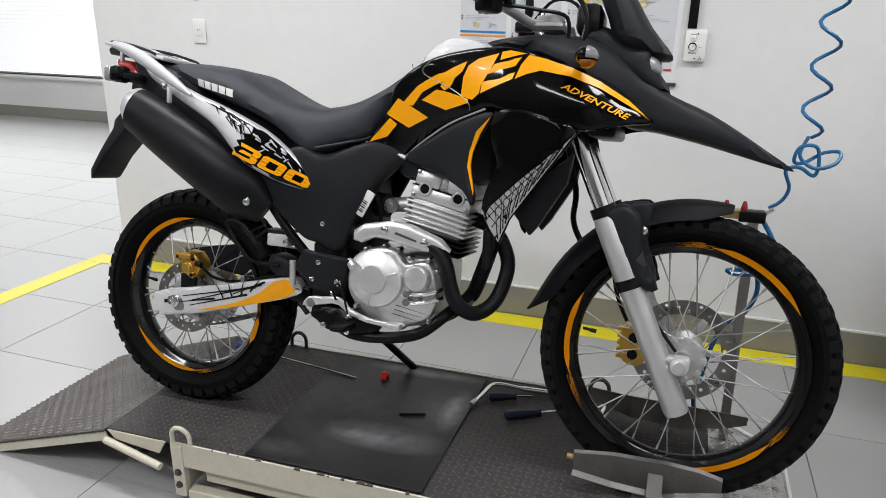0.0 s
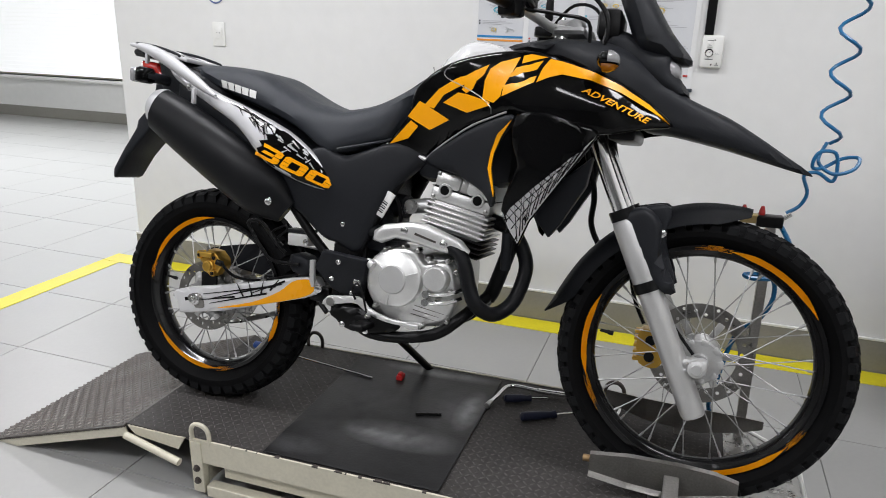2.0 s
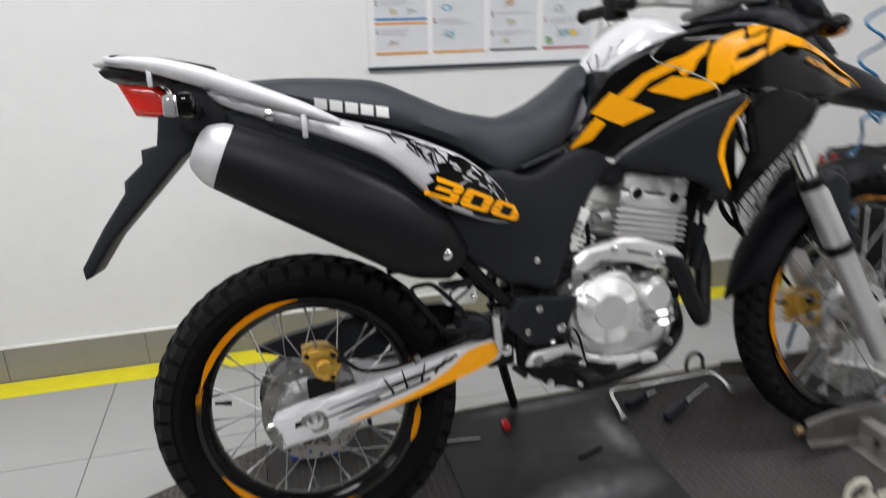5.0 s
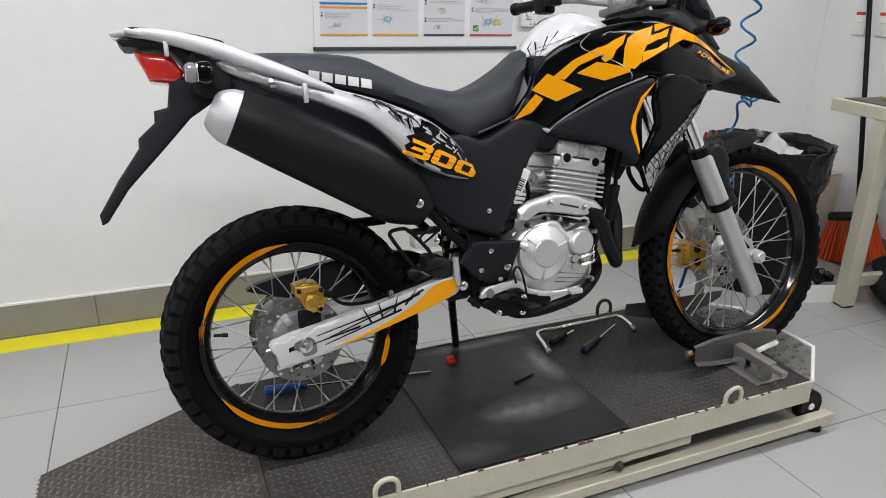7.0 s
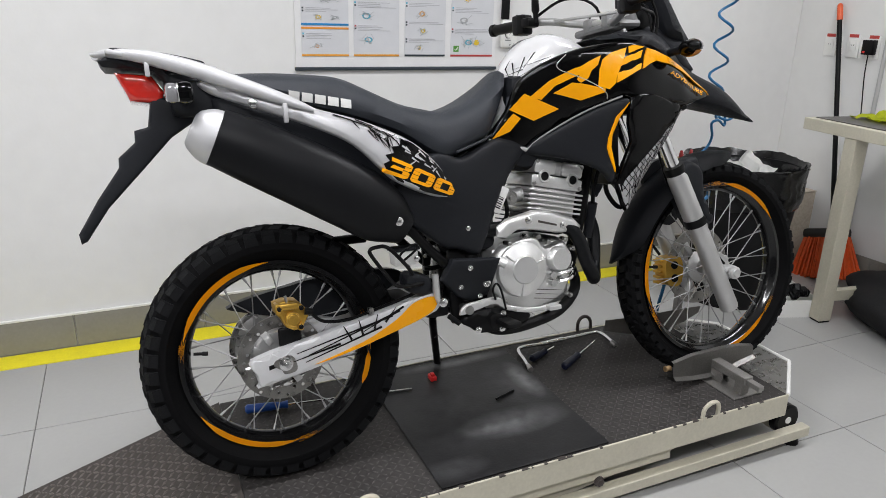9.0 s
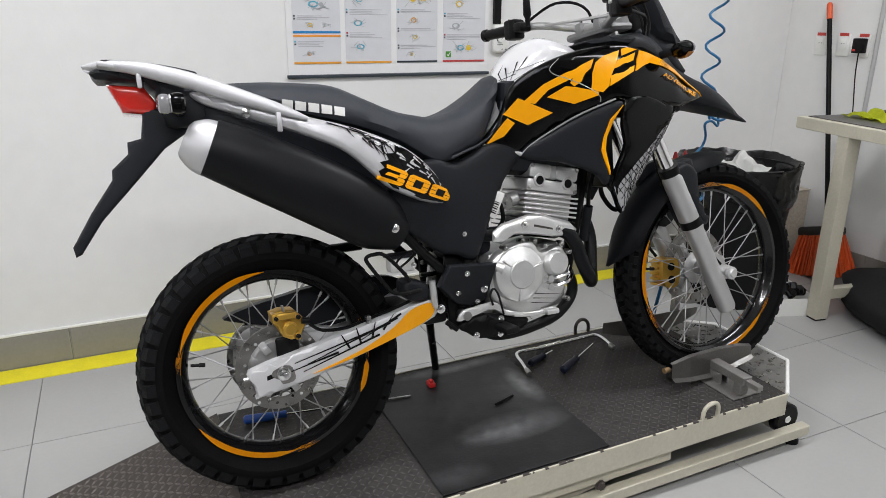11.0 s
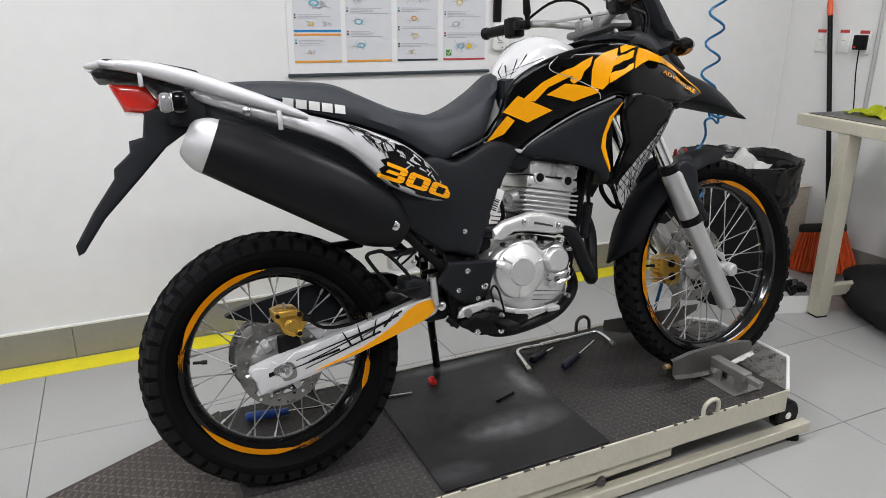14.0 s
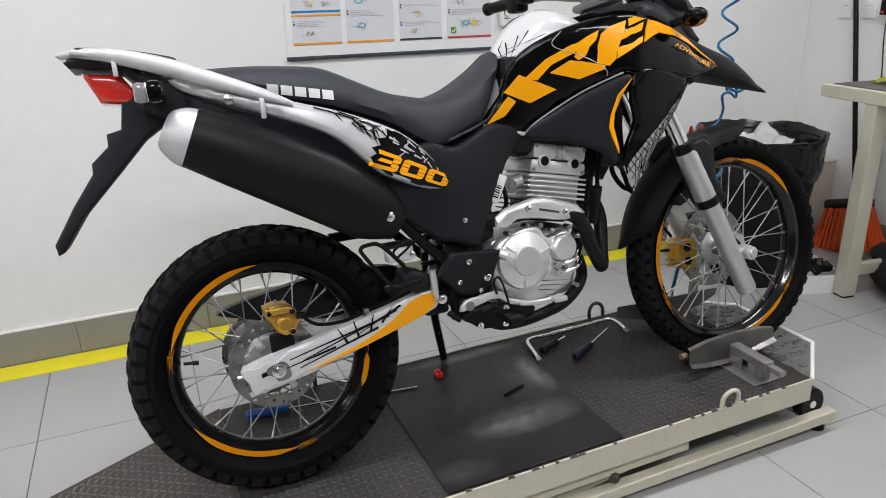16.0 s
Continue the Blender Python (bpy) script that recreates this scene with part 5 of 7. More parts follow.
# exhaust header, its bend and the heat shield
part("header_pipe", tube(bmesh.new(), [(.86, 0, .635), (.915, 0, .615), (.952, .0, .565), (.965, -.005, .51), (.945, -.03, .430), (.908, -.082, .400), (.872, -.124, .425), (.850, -.128, .47), (.832, -.125, .525), (.80, -.118, .562), (.70, -.110, .585), (.60, -.105, .580), (.53, -.095, .585)], 0.0195, 14), GUARD, bike, "satin black header pipe")
SHIELD = Skin([(0.576, 0.562), (0.578, 0.588), (0.606, 0.607), (0.687, 0.622), (0.733, 0.617), (0.818, 0.587), (0.843, 0.562), (0.835, 0.543), (0.76, 0.552), (0.683, 0.569), (0.639, 0.574), (0.602, 0.556)], blend((0.584, 0.556, -0.140), (0.628, 0.612, -0.140), (0.737, 0.616, -0.138), (0.833, 0.571, -0.134), (0.813, 0.54, -0.134), (0.698, 0.557, -0.140)), 0.013, 0.013, n=1, step=0.015)
part("heat_shield", plate(SHIELD, 0.004), ALLOY, bike, "silver exhaust heat shield")
# the shield is not cut; a dark film gives the slot its shade
part("shield_slot", decal(SHIELD, [(0.696, 0.589), (0.755, 0.573), (0.756, 0.578), (0.698, 0.595)], 0.001), CHIP, bike, "slot drawn as a dark patch")
for px, pz in ((.668, .598), (.776, .573)):
    part("shield_bolt", bolt(bmesh.new(), px, SHIELD.y(px, pz) + 0.001, pz, 0.008, 0.008), CHROME, bike)
# frame tubes
part("front_downtube", tube(bmesh.new(), [(.99, 0, .90), (.93, 0, .62), (.885, 0, .46), (.868, 0, .425)], 0.020, 14), FRAME, bike, "black frame tube")
for sy in (-1, 1):
    part("cradle_tube", tube(bmesh.new(), [(.87, sy * .02, .43), (.83, sy * .10, .385), (.77, sy * .115, .335), (.69, sy * .115, .312), (.60, sy * .115, .305), (.545, sy * .11, .32), (.50, sy * .10, .37)], 0.0155, 12), FRAME, bike, "black frame tube")
    part("rear_downtube", tube(bmesh.new(), [(.625, sy * .09, .73), (.565, sy * .10, .62), (.510, sy * .10, .505), (.49, sy * .10, .40)], 0.018, 12), FRAME, bike)
    part("subframe_tube", tube(bmesh.new(), [(.60, sy * .08, .80), (.35, sy * .08, .88), (.0, sy * .075, .965), (-.15, sy * .06, .99)], 0.012, 10), FRAME, bike)
    part("seat_stay", tube(bmesh.new(), [(.47, sy * .11, .47), (.38, sy * .115, .56), (.30, sy * .12, .66)], 0.013, 10), FRAME, bike)
bm = boxes((.578, -.112, .628, .612, -.105, .700), bevel=0.002)
part("frame_label", bm, LABEL, bike, "white paper label", m=Matrix.Translation((.595, -.116, .66)) @ Matrix.Rotation(radians(28), 4, "Y") @ Matrix.Translation((-.595, .108, -.664)))
for k in range(6):
    z = .640 + .006 * k
    part("label_bar", boxes((.584, -.1128, z, .606, -.1122, z + (.002 if k % 2 else .0035))), FRAME, bike, m=Matrix.Translation((.595, -.116, .66)) @ Matrix.Rotation(radians(28), 4, "Y") @ Matrix.Translation((-.595, .108, -.664)))
HANGER = Skin([(0.439, 0.522), (0.497, 0.516), (0.575, 0.509), (0.558, 0.448), (0.546, 0.409), (0.498, 0.399), (0.461, 0.413), (0.41, 0.468)], blend((0.439, 0.522, -0.152), (0.575, 0.509, -0.150), (0.546, 0.409, -0.120), (0.461, 0.413, -0.124)), 0.006, 0.006, n=1, step=0.03)
part("footrest_hanger", plate(HANGER, 0.02), PLASTIC, bike, "matte black footrest hanger")
for px, pz, r in ((.486, .494, .0055), (.462, .444, .005), (.538, .444, .008), (.52, .411, .005)):
    part("hanger_bolt", bolt(bmesh.new(), px, HANGER.y(px, pz) + .001, pz, r, 0.008), CHROME, bike)

# intake, air box and canister
part("throttle_body", rod(bmesh.new(), (.63, -.045, .652), (.70, -.045, .662), 0.020, 20), ALLOYP, bike, "cast alloy throttle body")
part("throttle_wheel", lathe(bmesh.new(), [(1e-5, -.078), (.006, -.078), (.007, -.074), (.019, -.074), (.019, -.066), (1e-5, -.066)], 20, Matrix.Translation((.655, 0, .655))), STEEL, bike)
part("intake_rubber", rod(bmesh.new(), (.56, -.03, .655), (.635, -.045, .652), 0.032, 20), PLASTIC, bike)
part("air_box", boxes((.45, -.085, .52, .60, .085, .80), bevel=0.025), PLASTIC, bike, "black air box")
part("inner_tank", boxes((.66, -.09, .725, .93, .09, .99), bevel=0.04), PLASTIC, bike, "black steel tank underside")
part("radiator", boxes((1.0, -.05, .66, 1.035, .05, .86), bevel=0.006), FRAME, bike, "black oil cooler")
part("canister", rod(bmesh.new(), (.923, -.068, .615), (.918, -.040, .515), 0.014, 16), PLASTIC, bike, "black canister")
part("breather_hose", tube(bmesh.new(), [(.923, -.068, .612), (.928, -.07, .66), (.95, -.08, .74)], 0.006, 8), FRAME, bike)
part("wiring_loom", tube(bmesh.new(), [(1.08, .05, .86), (1.112, .077, .73), (1.106, .12, .65), (1.125, .125, .60), (1.155, .112, .568), (1.19, .10, .60)], 0.008, 8), FRAME, bike, "thick black wiring loom")
part("wiring", tube(bmesh.new(), [(.60, -.095, .70), (.625, -.09, .66), (.632, -.085, .61), (.60, -.08, .575)], 0.006, 8), FRAME, bike)
INSHROUD = Skin([(0.989, 0.665), (1.032, 0.615), (1.054, 0.644), (1.112, 0.746), (1.124, 0.821), (1.056, 0.761)], lambda x, z: -0.10, 0.006, 0.005, n=1, step=0.03)
both("inner_shroud", lambda: plate(INSHROUD, 0.03), PLASTIC, bike, "black inner shroud")

# footrests, pedal and stand
part("passenger_peg_hanger", tube(bmesh.new(), [(.325, -.150, .500), (.305, -.165, .528), (.261, -.168, .577), (.233, -.168, .582), (.216, -.167, .577), (.219, -.165, .562), (.254, -.160, .510), (.287, -.150, .475), (.36, -.130, .470)], 0.0048, 10), FRAME, bike, "black tubular passenger footrest loop")
part("wire_guide", tube(bmesh.new(), [(.318, -.150, .520), (.291, -.165, .554), (.331, -.165, .577), (.334, -.165, .564), (.302, -.160, .540)], 0.0030, 8), FRAME, bike, "thin black wire loop")
part("passenger_peg", tube(bmesh.new(), [(.22, .19, .56), (.31, .19, .56)], 0.014, 10), FRAME, bike)
part("brake_reservoir", boxes((.298, -.100, .515, .364, -.055, .552), bevel=0.006), LABEL, bike, "white brake fluid reservoir")
part("reservoir_cap", boxes((.294, -.104, .552, .368, -.051, .562), bevel=0.003), PLASTIC, bike, "black reservoir cap")
part("reservoir_bolt", bolt(bmesh.new(), .358, -.100, .530, .006, .006), CHROME, bike)
part("master_cylinder", tube(bmesh.new(), [(.396, -.122, .486), (.398, -.122, .43), (.400, -.122, .412)], 0.009, 12, radii=[0.009, 0.009, 0.005], raw=True), ALLOYP, bike, "silver master cylinder")
part("link_arm", boxes((.375, -.10, .365, .44, -.02, .41), bevel=0.010), FRAME, bike)
part("pivot_bolt", bolt(bmesh.new(), .415, -.118, .408, .009, .008), CHROME, bike)
PEDAL = Skin([(0.446, 0.375), (0.463, 0.399), (0.495, 0.403), (0.548, 0.408), (0.574, 0.396), (0.586, 0.381), (0.64, 0.364), (0.688, 0.360), (0.734, 0.363), (0.736, 0.352), (0.687, 0.349), (0.639, 0.352), (0.586, 0.366), (0.553, 0.388), (0.52, 0.387), (0.475, 0.377)], lambda x, z: -0.152, 0.003, 0.002, n=2, step=0.02)
part("brake_pedal", plate(PEDAL, 0.008), ALLOY, bike, "silver brake pedal")
part("pedal_pad", boxes((.700, -.175, .350, .738, -.152, .364), bevel=0.004), ALLOY, bike)
PEGP = Skin([(0.458, 0.351), (0.499, 0.374), (0.591, 0.366), (0.658, 0.347), (0.657, 0.326), (0.588, 0.309), (0.514, 0.312), (0.483, 0.332)], lambda x, z: -0.136, 0.008, 0.008, n=2, step=0.02)
part("peg_plate", plate(PEGP, 0.012), FRAME, bike, "black footpeg mount")
for px, pz in ((0.503, 0.324), (0.573, 0.316), (0.578, 0.356)):
    part("peg_bolt", bolt(bmesh.new(), px, -0.135, pz, 0.0065, 0.008), CHROME, bike)
LINK = Skin([(0.321, 0.492), (0.352, 0.494), (0.384, 0.478), (0.387, 0.440), (0.348, 0.438), (0.322, 0.455)], lambda x, z: -0.124, 0.012, 0.010, n=2, step=0.015)
part("link_cover", plate(LINK, 0.05), PLASTIC, bike, "black rubber boot")
part("return_spring", tube(bmesh.new(), [(.548, -.156, .402), (.540, -.160, .43), (.552, -.158, .445), (.566, -.156, .425), (.580, -.150, .37)], 0.003, 8), FRAME, bike)
part("switch_body", rod(bmesh.new(), (.425, -.125, .372), (.452, -.13, .348), 0.007, 10), FRAME, bike)
part("pedal_pivot", rod(bmesh.new(), (.473, -.155, .385), (.473, -.11, .385), 0.012, 16), STEEL, bike)
for sy in (-1, 1):
    part("footpeg", boxes((.555, min(sy * .125, sy * .205), .328, .598, max(sy * .125, sy * .205), .346), bevel=0.007), FRAME, bike, "black rubber footpeg")
    part("peg_bracket", boxes((.535, min(sy * .10, sy * .140), .315, .59, max(sy * .10, sy * .140), .360), bevel=0.012), FRAME, bike)
stand = part("side_stand", tube(bmesh.new(), [(.475, .12, .31), (.49, .16, .27), (.585, .39, .072)], 0.012, 12), FRAME, bike, "black side stand, folded out")
part("stand_foot", boxes((.565, .375, .058, .625, .430, .070), bevel=0.004), FRAME, stand)
part("stand_spring", tube(bmesh.new(), [(.475, .14, .34), (.51, .20, .225)], 0.007, 8), STEEL, stand)

# chain side: sprocket, chain and its guard
part("sprocket", lathe(bmesh.new(), [(.05, .070), (.101, .070), (.104, .072), (.101, .076), (.05, .076)], 48, Matrix.Translation((0, 0, .322)), closed=True), STEEL, bike, "steel chain sprocket")
part("chain", tube(bmesh.new(), [(0.0, .073, .426), (.25, .073, .432), (.45, .073, .44), (.49, .073, .41), (.45, .073, .38), (.25, .073, .298), (0.0, .073, .218), (-.074, .073, .248), (-.104, .073, .322), (-.074, .073, .396), (0.0, .073, .426)], 0.007, 8, flat=1.3), STEEL, bike, "dark steel drive chain")
HUG = Skin([(-0.100, 0.441), (-0.07, 0.452), (-0.007, 0.465), (0.058, 0.475), (0.124, 0.485), (0.28, 0.488), (0.36, 0.475), (0.36, 0.445), (0.20, 0.376), (0.114, 0.385), (0.017, 0.399), (-0.096, 0.432)], lambda x, z: -0.098, 0.006, 0.006, n=3, step=0.03)
part("chain_guard", flip(plate(HUG, 0.03)), PLASTIC, bike, "black chain guard")

# front brake on the chain side
FCAL = Skin([(1.268, 0.388), (1.290, 0.396), (1.325, 0.390), (1.335, 0.355), (1.328, 0.308), (1.305, 0.296), (1.275, 0.305), (1.264, 0.345)], lambda x, z: -0.092, 0.012, 0.012, n=2, step=0.015)
fcal = part("front_caliper", flip(plate(FCAL, 0.052)), GOLD, bike, "gold front brake caliper")
for pz in (0.325, 0.368):
    part("piston_cap", rod(bmesh.new(), (1.298, 0.040, pz), (1.298, 0.024, pz), 0.013, 16), FRAME, fcal, "dark piston")
for k in range(5):
    part("caliper_rib", boxes((1.256, 0.046, 0.306 + 0.018 * k, 1.276, 0.084, 0.315 + 0.018 * k), bevel=0.002), GOLD, fcal)
part("front_hose", tube(bmesh.new(), [(1.275, .07, .40), (1.24, .09, .47), (1.21, .10, .60), (1.17, .095, .78), (1.13, .08, .95)], 0.005, 8), FRAME, bike, "black front brake hose")
part("speedo_cable", tube(bmesh.new(), [(1.40, -.085, .375), (1.33, -.075, .46), (1.215, -.06, .62), (1.16, -.055, .80), (1.13, -.05, .95)], 0.004, 8), FRAME, bike)

# shock absorber and pivot plates behind the side cover
shock = part("shock_absorber", rod(bmesh.new(), (.44, 0, .40), (.50, 0, .72), 0.022, 16), STEEL, bike, "black coil shock absorber")
part("spring", tube(bmesh.new(), [(.445 + .05 * k / 60 + .038 * math.cos(k * .8), .038 * math.sin(k * .8), .43 + .26 * k / 60) for k in range(61)], 0.0065, 8, raw=True), FRAME, shock, "black coil spring")
for sy in (-1, 1):
    part("pivot_plate", boxes((.445, sy * .092 - .008, .34, .545, sy * .092 + .008, .54), bevel=0.006), FRAME, bike)
part("gearbox_rear", boxes((.50, -.075, .36, .58, .08, .50), bevel=0.02), FRAME, bike)


# the tail rises a little towards its end and is bent away from the right-hand side
def raised_tail(ob, m):
    back = m.inverted()
    for v in ob.data.vertices:
        p = m @ v.co
        if p.x < 0.2 and p.z > 0.57:
            d = 0.2 - p.x
            v.co = back @ (p + Vector((0, 0.05 * d + 0.03 * d * d, 0.045 * d)))


for ob in bike.children:
    if not ob.name.startswith(("rear_wheel", "seat", "mark_bar", "turn_signal")):
        raised_tail(ob, ob.matrix_basis)
        for sub_part in ob.children:
            raised_tail(sub_part, ob.matrix_basis @ sub_part.matrix_basis)


# ---- motorcycle lift ----
def tread_plate(bm, x0, y0, x1, y1, pitch, z, length=0.020, width=0.0055, h=0.0016, m=None, skip=None):
    """Raised lozenges in two crossing directions."""
    verts, faces = [], []
    nx, ny = int((x1 - x0) / pitch), int((y1 - y0) / pitch)
    for i in range(nx):
        for j in range(ny):
            cx, cy = x0 + (i + 0.5) * pitch, y0 + (j + 0.5) * pitch
            if skip and skip(cx, cy):
                continue
            s = 1 if (i + j) % 2 else -1
            ax, ay = 0.7071 * length / 2, 0.7071 * s * length / 2
            bx, by = -0.7071 * s * width / 2, 0.7071 * width / 2
            k = len(verts)
            for px, py, pz in ((cx - ax, cy - ay, z), (cx + bx, cy + by, z), (cx + ax, cy + ay, z), (cx - bx, cy - by, z), (cx + bx * 0.3, cy + by * 0.3, z + h), (cx - bx * 0.3, cy - by * 0.3, z + h)):
                verts.append(bm.verts.new(m @ Vector((px, py, pz)) if m else (px, py, pz)))
            v = verts[k:]
            bm.faces.new((v[0], v[3], v[5]))
            bm.faces.new((v[3], v[2], v[5]))
            bm.faces.new((v[2], v[1], v[4]))
            bm.faces.new((v[1], v[0], v[4]))
            bm.faces.new((v[0], v[5], v[4]))
            bm.faces.new((v[2], v[4], v[5]))
    return bm


lift = thing("motorcycle_lift", LIFT, "low cream-painted motorcycle lift with a worn chequer-plate deck", "lift")
NY, FY, X0, X1 = -0.330, 0.330, -0.112, 1.535
deck = part("deck", boxes((X0, NY + 0.004, -0.008, X1, FY - 0.004, 0.0)), PLATE, lift, "worn dark chequer plate", smooth=False)
# the deck narrows to a chamfered nose at the front
bm = bmesh.new()
nose = [(X1 + 0.001, NY + 0.004), (1.722, -0.165), (1.722, 0.165), (X1 + 0.001, FY - 0.004)]
top = [bm.verts.new((x, y, 0.0)) for x, y in nose]
low = [bm.verts.new((x, y, -0.008)) for x, y in nose]
bm.faces.new(top)
bm.faces.new(low[::-1])
for i in range(4):
    bm.faces.new((top[i], low[i], low[(i + 1) % 4], top[(i + 1) % 4]))
bmesh.ops.recalc_face_normals(bm, faces=bm.faces)
part("nose_plate", bm, STEEL, lift, "bright bar-patterned nose plate", smooth=False)
bm = bmesh.new()
for i in range(7):
    for j in range(9):
        for k in range(4):
            x, y = X1 + 0.006 + i * 0.024, -0.27 + j * 0.062 + k * 0.007
            if abs(y) < 0.31 - max(0, x + 0.016 - X1) * 0.90:
                box(bm, x, y, 0, x + 0.016, y + 0.003, 0.0018)
tagged(part("plate_bars", bm, STEEL, lift, smooth=False), kind="stuff")
bm = tread_plate(bmesh.new(), X0 + 0.005, NY + 0.01, X1 - 0.005, FY - 0.01, 0.0185, 0.0, length=0.019, width=0.006, h=0.0014, skip=lambda x, y: 0.34 < x < 0.86 and -0.31 < y < 0.3)
tagged(part("deck_tread", bm, DECKW, lift, "raised lozenge tread", smooth=False), kind="stuff")
RAMP = Matrix.Translation((X0, 0, -0.001)) @ Matrix.Rotation(radians(-17.0), 4, "Y")
part("ramp", boxes((-0.655, NY - 0.008, -0.006, -0.002, FY + 0.008, 0.0)), RAMPM, lift, "chequer-plate ramp", smooth=False, m=RAMP)
bm = tread_plate(bmesh.new(), -0.650, NY, -0.004, FY, 0.0205, 0.0, length=0.026, width=0.0095, h=0.0032)
tagged(part("ramp_tread", bm, WORN, lift, "raised lozenge tread", smooth=False, m=RAMP), kind="stuff")
for y in (NY - 0.004, FY - 0.004):
    part("ramp_flange", boxes((-0.62, y, -0.035, -0.006, y + 0.006, -0.006)), CREAM, lift, smooth=False, m=RAMP)
part("hinge_bar", rod(bmesh.new(), (X0 + 0.005, NY - 0.012, -0.030), (0.085, NY - 0.020, -0.072), 0.011, 14), CREAM, lift, "cream hinge strut")
part("hinge_bar", rod(bmesh.new(), (X0 + 0.005, FY + 0.012, -0.030), (0.085, FY + 0.020, -0.072), 0.011, 14), CREAM, lift)
bm = bmesh.new()
vs = [(X0 + 0.005, -0.004), (0.06, -0.004), (0.095, -0.002), (0.068, -0.045), (X0 + 0.03, -0.030)]
ra = [bm.verts.new((x, NY, z)) for x, z in vs]
rb = [bm.verts.new((x, NY + 0.005, z)) for x, z in vs]
bm.faces.new(ra)
bm.faces.new(rb[::-1])
for i in range(5):
    bm.faces.new((ra[i], ra[(i + 1) % 5], rb[(i + 1) % 5], rb[i]))
bmesh.ops.recalc_face_normals(bm, faces=bm.faces)
part("hinge_plate", bm, CREAM, lift, smooth=False)


def chipped(x0, x1, y, z, seed):
    """Bare patches along the beam's top edge."""
    rng = random.Random(seed)
    bm = bmesh.new()
    x = x0
    while x < x1:
        w = rng.uniform(0.003, 0.026)
        if rng.random() < 0.6:
            d = rng.uniform(0.001, 0.004)
            box(bm, x, y - 0.0006, z - d, x + w, y + 0.002, z + 0.0006)
            box(bm, x + w * 0.1, y - 0.0004, z - 0.001, x + w * 0.9, y + rng.uniform(0.004, 0.012), z + 0.0008)
        x += w + rng.uniform(0.0, 0.05)
    return bm


for s, y in ((1, NY), (-1, FY)):
    a, b = (y, y + s * 0.006)
    part("side_beam", boxes((0.11, min(a, b), -0.072, X1, max(a, b), 0.003), bevel=0.0012), CREAM, lift, "cream beam with chipped paint", smooth=False)
    part("beam_flange", boxes((0.112, min(b, y + s * 0.035), -0.072, X1 - 0.002, max(b, y + s * 0.035), -0.066)), CREAM, lift, smooth=False)
    part("beam_flange", boxes((0.112, min(b, y + s * 0.030), -0.012, X1 - 0.002, max(b, y + s * 0.030), -0.0085)), CREAM, lift, smooth=False)
    a2, b2 = y - s * 0.008, y + s * 0.026
    part("base_beam", boxes((0.16, min(a2, b2), -0.175, 1.655, max(a2, b2), -0.140), bevel=0.003), CREAM, lift, smooth=False)
    part("inner_rail", boxes((0.20, y + s * 0.03 - 0.003, -0.125, 1.10, y + s * 0.03 + 0.003, -0.085)), CREAM, lift, smooth=False)
    part("scissor_arm", boxes((-0.50, -0.004, -0.020, 0.50, 0.004, 0.020)), CREAM, lift, smooth=False, m=pose(0.93, y + s * 0.045, -0.115, 0, -7.5, 0))
    part("end_post", boxes((0.112, min(y - s * 0.004, y + s * 0.022), -0.17, 0.150, max(y - s * 0.004, y + s * 0.022), -0.005), bevel=0.003), CREAM, lift, smooth=False)
    part("arm_pivot", (lambda q: q if s > 0 else flip(q))(bolt(bmesh.new(), 0.82, NY - 0.001, -0.105, 0.012, 0.012)), CHIP, lift, "dark pivot bolt")
    part("arm_pivot", (lambda q: q if s > 0 else flip(q))(bolt(bmesh.new(), 0.131, NY - 0.004, -0.090, 0.008, 0.008)), CHIP, lift)
    part("arm_pivot", (lambda q: q if s > 0 else flip(q))(bolt(bmesh.new(), 0.131, NY - 0.004, -0.130, 0.008, 0.008)), CHIP, lift)
    w = lathe(bmesh.new(), [(0.008, -0.018), (0.045, -0.018), (0.052, -0.012), (0.052, 0.012), (0.045, 0.018), (0.008, 0.018)], 32, closed=True)
    whl = part("lift_wheel", w, FRAME, lift, "black lift wheel", m=pose(1.590, y + s * 0.046, -0.120))
    part("wheel_hub", lathe(bmesh.new(), [(1e-5, -0.021), (0.011, -0.021), (0.013, -0.016), (0.013, 0.016), (0.011, 0.021), (1e-5, 0.021)], 20), WHITE, whl, "white wheel hub")
    part("foot", lathe(bmesh.new(), [(1e-5, 0.014), (0.022, 0.014), (0.026, 0.008), (0.026, -0.012), (1e-5, -0.012)], 20), FRAME, lift, "black rubber foot", m=pose(1.620, y + s * 0.03, -0.209, 90, 0, 0))
    part("foot", lathe(bmesh.new(), [(1e-5, 0.014), (0.022, 0.014), (0.026, 0.008), (0.026, -0.012), (1e-5, -0.012)], 20), FRAME, lift, m=pose(0.22, y + s * 0.03, -0.190, 90, 0, 0))
    for px in (0.147, 1.215):
        part("tie_ring", tube(bmesh.new(), [(px - 0.028, y + s * 0.005, -0.012), (px - 0.028, y + s * 0.003, 0.030), (px - 0.012, y, 0.050), (px + 0.012, y, 0.050), (px + 0.028, y + s * 0.003, 0.030), (px + 0.028, y + s * 0.005, -0.012)], 0.0065, 10), CREAM if s > 0 else CHIP, lift, "cream tie-down loop" if s > 0 else "dark tie-down loop")
tagged(part("bare_patch", chipped(0.12, X1 - 0.01, NY, 0.003, 5), CHIP, lift, "bare chipped metal", smooth=False), kind="stuff")
part("cross_member", boxes((X1 - 0.015, NY + 0.006, -0.072, X1, FY - 0.006, -0.009)), CREAM, lift, smooth=False)
